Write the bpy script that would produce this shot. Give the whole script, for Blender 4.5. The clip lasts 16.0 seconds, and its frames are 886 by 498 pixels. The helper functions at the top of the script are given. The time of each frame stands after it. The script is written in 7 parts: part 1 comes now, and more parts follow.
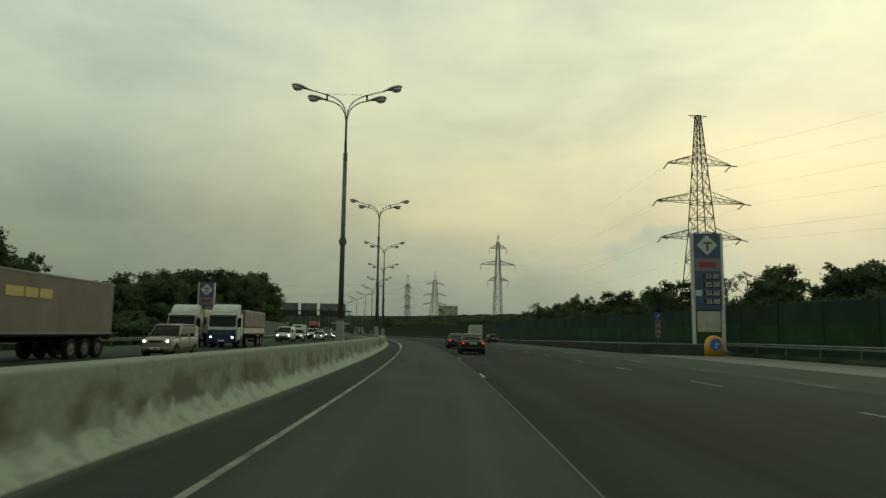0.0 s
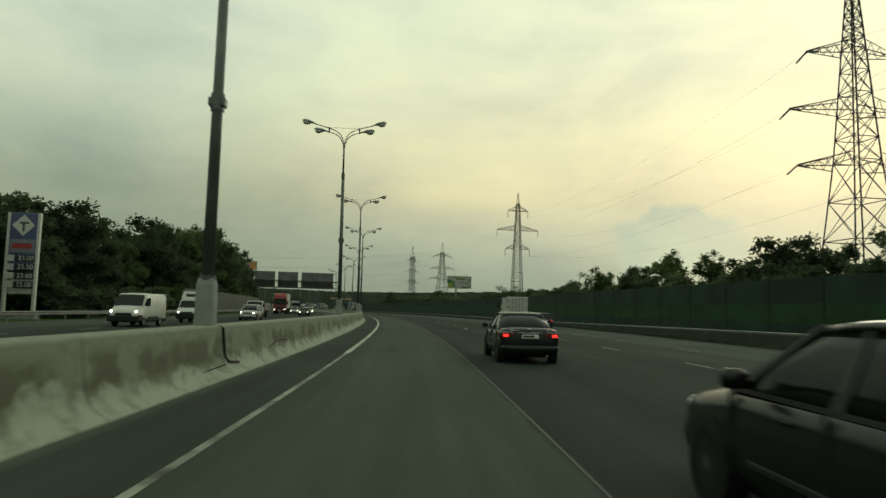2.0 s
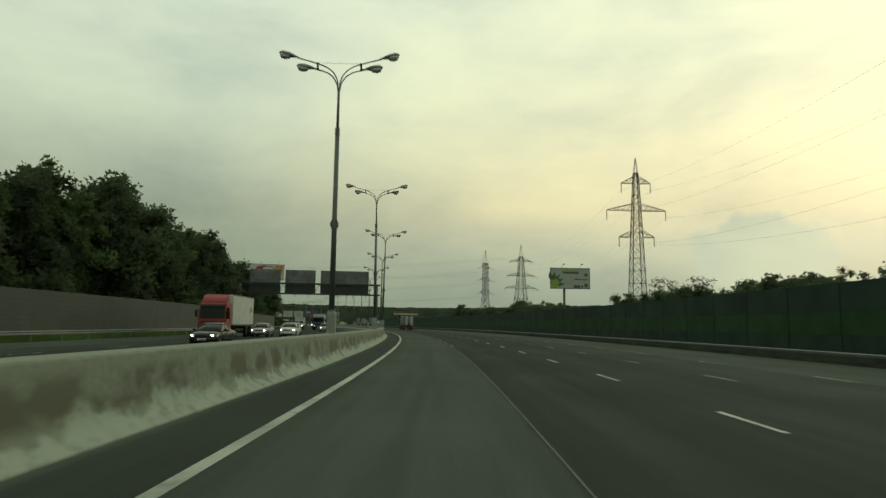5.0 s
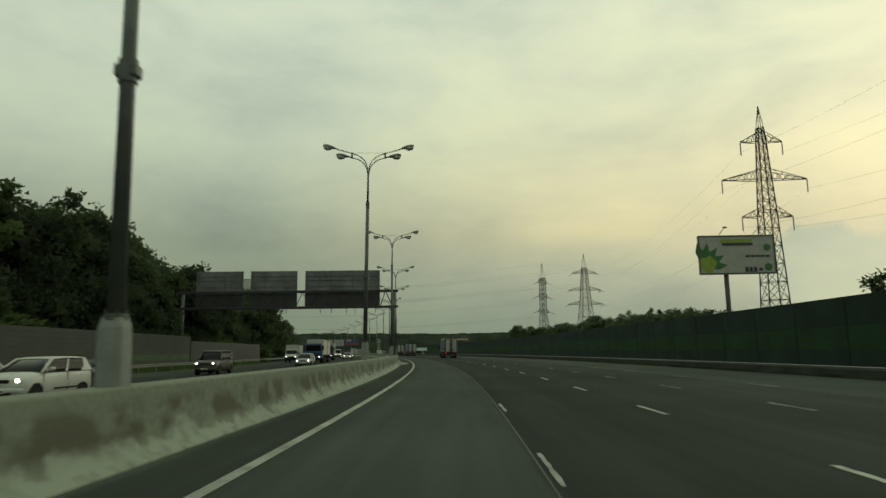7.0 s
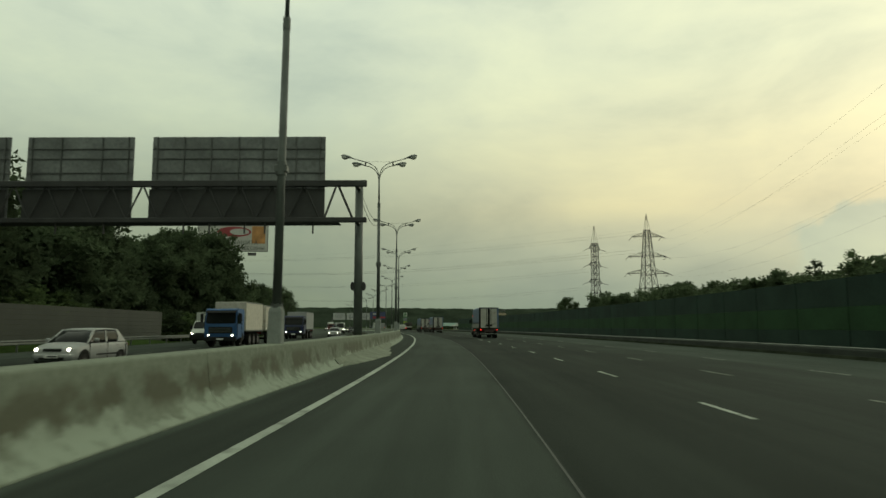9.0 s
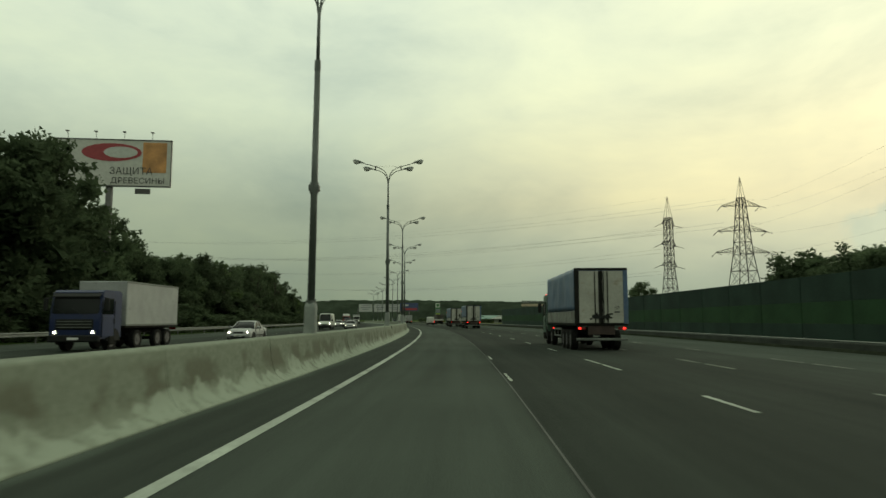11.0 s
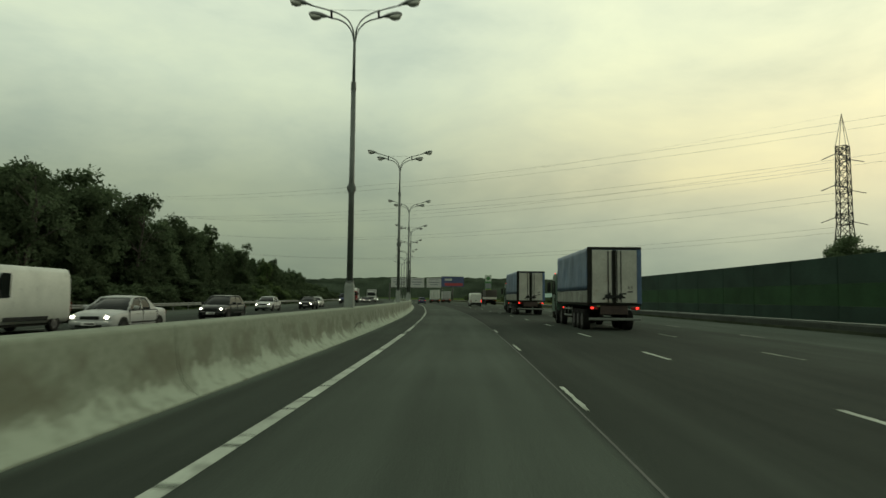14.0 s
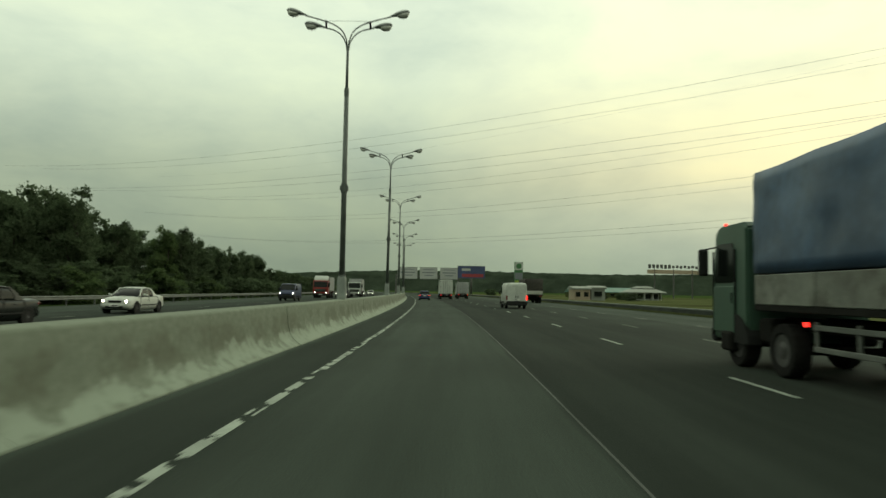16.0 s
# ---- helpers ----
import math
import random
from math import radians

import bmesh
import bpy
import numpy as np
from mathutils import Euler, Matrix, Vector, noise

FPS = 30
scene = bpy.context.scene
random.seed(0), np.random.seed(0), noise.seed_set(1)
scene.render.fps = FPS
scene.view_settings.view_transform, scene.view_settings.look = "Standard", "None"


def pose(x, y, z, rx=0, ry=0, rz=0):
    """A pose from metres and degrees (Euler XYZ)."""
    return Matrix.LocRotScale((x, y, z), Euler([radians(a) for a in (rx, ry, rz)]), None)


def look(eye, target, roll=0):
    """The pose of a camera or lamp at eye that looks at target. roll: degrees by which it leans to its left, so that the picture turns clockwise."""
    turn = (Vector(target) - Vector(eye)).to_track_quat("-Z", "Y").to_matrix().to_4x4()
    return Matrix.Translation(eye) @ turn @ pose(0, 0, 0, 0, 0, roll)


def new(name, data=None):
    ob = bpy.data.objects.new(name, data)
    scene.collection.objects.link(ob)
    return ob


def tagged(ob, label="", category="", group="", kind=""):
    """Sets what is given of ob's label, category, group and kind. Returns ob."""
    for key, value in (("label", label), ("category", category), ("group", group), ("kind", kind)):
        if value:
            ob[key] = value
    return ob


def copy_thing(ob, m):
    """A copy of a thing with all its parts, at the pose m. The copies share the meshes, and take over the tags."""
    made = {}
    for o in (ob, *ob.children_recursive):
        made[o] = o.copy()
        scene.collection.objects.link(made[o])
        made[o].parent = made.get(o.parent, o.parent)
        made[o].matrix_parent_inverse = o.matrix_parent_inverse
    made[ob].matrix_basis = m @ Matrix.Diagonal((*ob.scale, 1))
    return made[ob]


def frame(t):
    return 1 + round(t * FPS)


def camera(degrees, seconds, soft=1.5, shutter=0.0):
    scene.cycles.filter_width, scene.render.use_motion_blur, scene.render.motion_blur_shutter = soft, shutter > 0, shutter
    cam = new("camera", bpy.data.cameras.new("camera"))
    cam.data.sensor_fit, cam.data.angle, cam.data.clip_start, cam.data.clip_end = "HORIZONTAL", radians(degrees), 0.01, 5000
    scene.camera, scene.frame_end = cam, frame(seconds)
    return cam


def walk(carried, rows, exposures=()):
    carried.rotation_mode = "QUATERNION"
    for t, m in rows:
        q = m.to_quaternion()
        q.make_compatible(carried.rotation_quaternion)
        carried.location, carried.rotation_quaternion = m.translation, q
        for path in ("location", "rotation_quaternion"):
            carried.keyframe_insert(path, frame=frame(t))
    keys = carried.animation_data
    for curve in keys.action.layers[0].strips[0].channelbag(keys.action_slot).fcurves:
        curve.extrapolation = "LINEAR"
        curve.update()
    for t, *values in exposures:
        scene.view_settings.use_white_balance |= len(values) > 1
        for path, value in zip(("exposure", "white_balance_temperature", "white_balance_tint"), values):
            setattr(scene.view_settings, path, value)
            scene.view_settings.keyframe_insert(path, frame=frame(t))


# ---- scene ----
# seconds, x, y, yaw to the left, pitch up, roll
PATH = [
    (0, 4.60, -0.00, 0.36, 7.20, 0.85),
    (0.5, 4.58, 11.92, 0.66, 7.60, 0.31),
    (1, 4.37, 23.72, -0.26, 3.99, 2.47),
    (1.5, 4.01, 35.32, 0.04, 4.43, 2.13),
    (2, 3.44, 47.55, 0.93, 5.26, 1.46),
    (2.5, 2.76, 59.67, 3.25, 4.86, 1.72),
    (3, 2.01, 71.71, 5.20, 3.49, 2.11),
    (3.5, 1.21, 83.94, 3.98, 6.15, 2.33),
    (4.1, 0.08, 98.55, 5.20, 6.28, 1.72),
    (4.7, -1.25, 113.10, 6.43, 6.42, 1.12),
    (5.3, -2.79, 127.68, 7.68, 6.55, 0.51),
    (5.8, -4.24, 139.88, 8.75, 6.67, 0.01),
    (6, -4.86, 144.79, 9.19, 6.71, -0.19),
    (6.5, -6.47, 157.11, 9.92, 8.25, 0.40),
    (7, -8.37, 169.48, 11.28, 8.67, -0.92),
    (7.5, -10.66, 181.58, 10.71, 7.71, 0.05),
    (8, -12.87, 193.69, 12.48, 7.18, -0.45),
    (8.5, -15.34, 206.20, 12.24, 7.60, 0.26),
    (9, -18.01, 218.98, 14.44, 6.63, -0.18),
    (9.5, -20.86, 231.74, 15.64, 7.46, -0.26),
    (10, -24.19, 245.50, 16.49, 6.16, -0.40),
    (10.6, -28.50, 261.73, 17.32, 6.09, -0.20),
    (11.2, -33.01, 277.70, 18.09, 6.01, -0.00),
    (11.8, -37.76, 293.57, 18.82, 5.94, 0.20),
    (12.3, -41.92, 306.84, 19.40, 5.88, 0.36),
    (12.5, -43.64, 312.17, 19.64, 5.85, 0.43),
    (13, -48.10, 325.55, 20.22, 5.50, -0.03),
    (13.5, -52.64, 338.54, 21.81, 6.23, -1.22),
    (14, -57.39, 351.55, 22.23, 4.16, 0.59),
    (14.5, -62.27, 364.80, 22.78, 4.80, 0.10),
    (15, -67.28, 377.91, 23.76, 4.74, -1.35),
    (15.5, -72.66, 391.26, 24.01, 4.52, -0.45),
    (16, -78.09, 404.40, 23.83, 3.60, 0.93),
]
EYE = 1.494
cam = camera(67.0, 16.0, shutter=0.16)
walk(cam, [(t, Matrix.Translation((x, y, EYE)) @ pose(0, 0, 0, 0, 0, yaw) @ pose(0, 0, 0, 90 + pitch) @ pose(0, 0, 0, 0, 0, roll))
           for t, x, y, yaw, pitch, roll in PATH],
     exposures=[(0, -0.22), (1, -0.18), (1.5, -0.06), (2, -0.02), (2.5, -0.08), (3.5, 0.05), (6, -0.06), (7.5, -0.22), (8.5, -0.16), (9, -0.04), (9.5, 0.0), (10, 0.06), (12.5, 0.15), (13, 0.15), (14, 0.10), (15, 0.25), (16, 0.34)])

# the road: curvature (1/km) every 100 m, from 200 m behind the start
CURVE = [0.938, 0.94, 0.945, 0.921, 1.143, 0.867, 0.93, 0.35, 0.33, 0.3, 0.3, 0.3, 0.3, 0.3, 0.3]

_ss = np.arange(-200.0, 1302.0, 2.0)
_k = np.interp(_ss, np.arange(-200.0, 1300.0, 100.0), CURVE) * 1e-3
_th = np.concatenate([[0], np.cumsum((_k[1:] + _k[:-1]))])
_mid = (_th[1:] + _th[:-1]) / 2
_x = np.concatenate([[0], np.cumsum(-np.sin(_mid) * 2)])
_y = np.concatenate([[0], np.cumsum(np.cos(_mid) * 2)])
_x, _y, _a = _x - _x[100], _y - _y[100], _th[100]
_x, _y, _th = math.cos(-_a) * _x - math.sin(-_a) * _y, math.sin(-_a) * _x + math.cos(-_a) * _y, _th - _a


def heading(s):
    return float(np.interp(s, _ss, _th))


def road(s, d, z=0.0):
    """A point s metres along the median and d metres to the right of it."""
    h = heading(s)
    return Vector((float(np.interp(s, _ss, _x)) + d * math.cos(h), float(np.interp(s, _ss, _y)) + d * math.sin(h), z))


def by_road(s, d, z=0.0, turn=0.0):
    return Matrix.Translation(road(s, d, z)) @ pose(0, 0, 0, 0, 0, math.degrees(heading(s)) + turn)


# ---- light ----
world = bpy.data.worlds.new("evening_sky")
scene.world = world
world.use_nodes = True
wn, wl = world.node_tree.nodes, world.node_tree.links
wn.clear()


def wnode(kind, **kw):
    nd = wn.new(kind)
    for k, val in kw.items():
        nd.inputs[k].default_value = val
    return nd


SUN_AZ, SUN_EL = radians(30), radians(16)       # to the right of the first heading, above the horizon
sky = wn.new("ShaderNodeTexSky")
sky.sky_type, sky.sun_disc, sky.sun_elevation, sky.sun_rotation = "NISHITA", False, SUN_EL, SUN_AZ
sky.air_density, sky.dust_density = 1.0, 4.0
co = wn.new("ShaderNodeTexCoord")
sep = wn.new("ShaderNodeSeparateXYZ")
wl.new(co.outputs["Generated"], sep.inputs[0])


def wmath(op, a, b=None, clamp=False):
    nd = wn.new("ShaderNodeMath")
    nd.operation, nd.use_clamp = op, clamp
    for i, val in enumerate((a, b)):
        if val is None:
            continue
        if isinstance(val, (int, float)):
            nd.inputs[i].default_value = val
        else:
            wl.new(val, nd.inputs[i])
    return nd.outputs[0]


def wmix(fac, a, b):
    nd = wn.new("ShaderNodeMix")
    nd.data_type = "RGBA"
    if isinstance(fac, (int, float)):
        nd.inputs[0].default_value = fac
    else:
        wl.new(fac, nd.inputs[0])
    for i, val in ((6, a), (7, b)):
        if isinstance(val, tuple):
            nd.inputs[i].default_value = (*val, 1)
        else:
            wl.new(val, nd.inputs[i])
    return nd.outputs[2]


def wramp(fac, *stops):
    nd = wn.new("ShaderNodeValToRGB")
    el = nd.color_ramp.elements
    while len(el) < len(stops):
        el.new(0.5)
    for e, (p, c) in zip(el, stops):
        e.position, e.color = p, (*c, 1)
    wl.new(fac, nd.inputs[0])
    return nd.outputs[0]


# cloud cover: grey-green by the horizon, pale above, warm towards the low sun
up = sep.outputs[2]
side = wmath("ADD", wmath("MULTIPLY", sep.outputs[0], math.sin(SUN_AZ)), wmath("MULTIPLY", sep.outputs[1], math.cos(SUN_AZ)))
away = wramp(up, (0.0, (0.215, 0.27, 0.19)), (0.06, (0.235, 0.29, 0.21)), (0.16, (0.35, 0.41, 0.29)), (0.30, (0.60, 0.69, 0.52)), (0.6, (0.82, 0.92, 0.73)))
near = wramp(up, (0.0, (0.27, 0.35, 0.265)), (0.06, (0.40, 0.465, 0.35)), (0.11, (0.58, 0.605, 0.42)), (0.17, (0.84, 0.77, 0.46)), (0.25, (0.92, 0.87, 0.53)), (0.36, (0.93, 0.95, 0.63)), (0.7, (0.94, 1.0, 0.75)))
warm = wmath("MULTIPLY", wmath("SUBTRACT", side, 0.54), 2.2, True)
base = wmix(warm, away, near)
# a far bank of cloud low on the sunward side
bank_dir = Vector((math.sin(radians(18.5)), math.cos(radians(18.5)), 0.10)).normalized()
dotb = wn.new("ShaderNodeVectorMath")
dotb.operation = "DISTANCE"
squash = wn.new("ShaderNodeMapping")
squash.inputs["Scale"].default_value = (1, 1, 1.7)
wl.new(co.outputs["Generated"], squash.inputs[0])
rag = wnode("ShaderNodeTexNoise", Scale=22.0, Detail=5.0, Roughness=0.6)
wl.new(co.outputs["Generated"], rag.inputs["Vector"])
wl.new(squash.outputs[0], dotb.inputs[0])
dotb.inputs[1].default_value = (bank_dir.x, bank_dir.y, bank_dir.z * 1.7)
reach = wmath("ADD", dotb.outputs["Value"], wmath("MULTIPLY", wmath("SUBTRACT", rag.outputs["Fac"], 0.5), 0.075))
bank = wmath("MULTIPLY", wmath("SUBTRACT", 0.10, reach), 48.0, True)
base = wmix(wmath("MULTIPLY", bank, 0.9), base, (0.485, 0.57, 0.425))
flat = wn.new("ShaderNodeMapping")
flat.inputs["Scale"].default_value = (1.0, 1.0, 2.4)
wl.new(co.outputs["Generated"], flat.inputs[0])
wisps = wnode("ShaderNodeTexNoise", Scale=3.4, Detail=6.0, Roughness=0.56, Distortion=0.2)
wl.new(flat.outputs[0], wisps.inputs["Vector"])
cloud = wramp(wisps.outputs["Fac"], (0.28, (0.76, 0.80, 0.85)), (0.5, (1.0, 1.005, 1.0)), (0.72, (1.17, 1.15, 1.07)))
mul = wn.new("ShaderNodeMix")
mul.data_type, mul.blend_type = "RGBA", "MULTIPLY"
mul.inputs[0].default_value = 1.0
wl.new(base, mul.inputs[6])
wl.new(cloud, mul.inputs[7])
cover = wn.new("ShaderNodeBackground")
cover.inputs[1].default_value = 1.0
wl.new(mul.outputs[2], cover.inputs[0])
clear = wn.new("ShaderNodeBackground")
clear.inputs[1].default_value = 0.05
wl.new(sky.outputs[0], clear.inputs[0])
both = wn.new("ShaderNodeMixShader")
both.inputs[0].default_value = 0.93
wl.new(clear.outputs[0], both.inputs[1])
wl.new(cover.outputs[0], both.inputs[2])
wout = wn.new("ShaderNodeOutputWorld")
wl.new(both.outputs[0], wout.inputs[0])

sun = new("sun", bpy.data.lights.new("sun", "SUN"))
sun.data.energy, sun.data.angle, sun.data.color = 0.5, radians(25), (0.97, 0.95, 0.77)
sun.matrix_world = look((0, 0, 0), (-math.sin(SUN_AZ) * math.cos(SUN_EL), -math.cos(SUN_AZ) * math.cos(SUN_EL), -math.sin(SUN_EL)))
scene.view_settings.exposure = 0.0


# ---- materials ----
def shader(name):
    m = bpy.data.materials.new(name)
    m.use_nodes = True
    return m, m.node_tree.nodes, m.node_tree.links, m.node_tree.nodes["Principled BSDF"]


def surface(name, color, rough=0.6, metal=0.0, vary=0.25, scale=3.0, fine=40.0, bump=0.0, dirt_or_gloss=None, dirt_or_gloss_at=0.55, spec=0.5, tint=0.0):
    """A surface whose colour varies at two scales, with optional dirt or painted gloss, and relief."""
    m, n, l, b = shader(name)
    geo = n.new("ShaderNodeTexCoord")
    info = n.new("ShaderNodeObjectInfo")
    shift = n.new("ShaderNodeVectorMath")
    l.new(geo.outputs["Object"], shift.inputs[0])
    mulv = n.new("ShaderNodeMath")
    mulv.operation = "MULTIPLY"
    mulv.inputs[1].default_value = 31.0
    l.new(info.outputs["Random"], mulv.inputs[0])
    l.new(mulv.outputs[0], shift.inputs[1])
    big = n.new("ShaderNodeTexNoise")
    big.inputs["Scale"].default_value, big.inputs["Detail"].default_value = scale, 5
    small = n.new("ShaderNodeTexNoise")
    small.inputs["Scale"].default_value, small.inputs["Detail"].default_value = fine, 3
    for t in (big, small):
        l.new(shift.outputs[0], t.inputs["Vector"])
    ramp = n.new("ShaderNodeValToRGB")
    ramp.color_ramp.elements[0].position, ramp.color_ramp.elements[1].position = 0.3, 0.72
    lo, hi = 1 - vary, 1 + vary
    ramp.color_ramp.elements[0].color = (*(c * lo for c in color), 1)
    ramp.color_ramp.elements[1].color = (*(min(1, c * hi) for c in color), 1)
    l.new(big.outputs["Fac"], ramp.inputs[0])
    mix = n.new("ShaderNodeMix")
    mix.data_type, mix.blend_type = "RGBA", "OVERLAY"
    mix.inputs[0].default_value = min(0.9, vary * 1.3)
    l.new(ramp.outputs[0], mix.inputs[6])
    l.new(small.outputs["Fac"], mix.inputs[7])
    col = mix.outputs[2]
    if tint:
        hsv = n.new("ShaderNodeHueSaturation")
        span = n.new("ShaderNodeMapRange")
        span.inputs["To Min"].default_value, span.inputs["To Max"].default_value = 1 - tint, 1 + tint
        l.new(info.outputs["Random"], span.inputs[0])
        l.new(span.outputs[0], hsv.inputs["Value"])
        l.new(col, hsv.inputs["Color"])
        col = hsv.outputs[0]
    if dirt_or_gloss:
        spot = n.new("ShaderNodeTexNoise")
        spot.inputs["Scale"].default_value, spot.inputs["Detail"].default_value, spot.inputs["Roughness"].default_value = scale * 1.7, 8, 0.65
        l.new(shift.outputs[0], spot.inputs["Vector"])
        edge = n.new("ShaderNodeMapRange")
        edge.inputs["From Min"].default_value, edge.inputs["From Max"].default_value = dirt_or_gloss_at, dirt_or_gloss_at + 0.16
        l.new(spot.outputs["Fac"], edge.inputs[0])
        over = n.new("ShaderNodeMix")
        over.data_type = "RGBA"
        over.inputs[7].default_value = (*dirt_or_gloss, 1)
        l.new(edge.outputs[0], over.inputs[0])
        l.new(col, over.inputs[6])
        col = over.outputs[2]
    l.new(col, b.inputs["Base Color"])
    b.inputs["Roughness"].default_value, b.inputs["Metallic"].default_value = rough, metal
    b.inputs["Specular IOR Level"].default_value = spec
    if bump:
        bp = n.new("ShaderNodeBump")
        bp.inputs["Strength"].default_value, bp.inputs["Distance"].default_value = min(1, bump * 20), bump
        l.new(small.outputs["Fac"], bp.inputs["Height"])
        l.new(bp.outputs[0], b.inputs["Normal"])
    return m


def lamp_glow(name, color, strength):
    m, n, l, b = shader(name)
    b.inputs["Base Color"].default_value = (*color, 1)
    b.inputs["Emission Color"].default_value = (*color, 1)
    b.inputs["Emission Strength"].default_value = strength
    b.inputs["Roughness"].default_value = 0.2
    return m


def asphalt(name):
    """Old and new lanes laid side by side, with wheel tracks, patches and grit; UV holds metres along and across."""
    m, n, l, b = shader(name)
    uv = n.new("ShaderNodeUVMap")
    uv.uv_map = "road"
    s3 = n.new("ShaderNodeSeparateXYZ")
    l.new(uv.outputs[0], s3.inputs[0])
    wob = n.new("ShaderNodeTexNoise")
    wob.inputs["Scale"].default_value = 0.35
    l.new(uv.outputs[0], wob.inputs["Vector"])
    cross = n.new("ShaderNodeMath")
    cross.operation = "MULTIPLY_ADD"
    cross.inputs[1].default_value, cross.inputs[2].default_value = 0.25, -0.125
    l.new(wob.outputs["Fac"], cross.inputs[0])
    pos = n.new("ShaderNodeMath")
    pos.operation = "ADD"
    l.new(s3.outputs[0], pos.inputs[0])
    l.new(cross.outputs[0], pos.inputs[1])
    rng = n.new("ShaderNodeMapRange")
    rng.inputs["From Min"].default_value, rng.inputs["From Max"].default_value = 0, 24
    l.new(pos.outputs[0], rng.inputs[0])
    ramp = n.new("ShaderNodeValToRGB")
    el = ramp.color_ramp.elements
    lanes = [(0.0, 0.13), (0.68, 0.12), (0.95, 0.056), (2.2, 0.046), (2.4, 0.060), (3.2, 0.075), (4.2, 0.068), (5.2, 0.077), (6.0, 0.066), (6.15, 0.036), (7.2, 0.046),
             (8.2, 0.036), (9.6, 0.041), (11, 0.048), (12.2, 0.040), (13.4, 0.047), (15, 0.057), (16.4, 0.054), (17.2, 0.082), (19, 0.074), (20.6, 0.088), (24, 0.07)]
    while len(el) < len(lanes):
        el.new(0.5)
    for e, (p, g) in zip(el, lanes):
        e.position, e.color = p / 24, (g * 0.61, g * 0.745, g * 0.615, 1)
    l.new(rng.outputs[0], ramp.inputs[0])
    stretch = n.new("ShaderNodeMapping")
    stretch.inputs["Scale"].default_value = (1.6, 0.06, 1)
    l.new(uv.outputs[0], stretch.inputs[0])
    streak = n.new("ShaderNodeTexNoise")
    streak.inputs["Scale"].default_value, streak.inputs["Detail"].default_value = 1.5, 5
    l.new(stretch.outputs[0], streak.inputs["Vector"])
    patch = n.new("ShaderNodeTexNoise")
    patch.inputs["Scale"].default_value, patch.inputs["Detail"].default_value = 0.12, 4
    l.new(uv.outputs[0], patch.inputs["Vector"])
    grit = n.new("ShaderNodeTexNoise")
    grit.inputs["Scale"].default_value, grit.inputs["Detail"].default_value = 55, 2
    l.new(uv.outputs[0], grit.inputs["Vector"])
    col = ramp.outputs[0]
    for tex, lo, hi in ((streak, 0.88, 1.12), (patch, 0.84, 1.16), (grit, 0.7, 1.3)):
        mr = n.new("ShaderNodeMapRange")
        mr.inputs["From Min"].default_value, mr.inputs["From Max"].default_value = 0.3, 0.7
        mr.inputs["To Min"].default_value, mr.inputs["To Max"].default_value = lo, hi
        l.new(tex.outputs["Fac"], mr.inputs[0])
        mx = n.new("ShaderNodeMix")
        mx.data_type, mx.blend_type = "RGBA", "MULTIPLY"
        mx.inputs[0].default_value = 1
        l.new(col, mx.inputs[6])
        l.new(mr.outputs[0], mx.inputs[7])
        col = mx.outputs[2]
    l.new(col, b.inputs["Base Color"])
    b.inputs["Roughness"].default_value = 0.93
    b.inputs["Specular IOR Level"].default_value = 0.035
    bp = n.new("ShaderNodeBump")
    bp.inputs["Strength"].default_value, bp.inputs["Distance"].default_value = 0.5, 0.01
    l.new(grit.outputs["Fac"], bp.inputs["Height"])
    l.new(bp.outputs[0], b.inputs["Normal"])
    return m


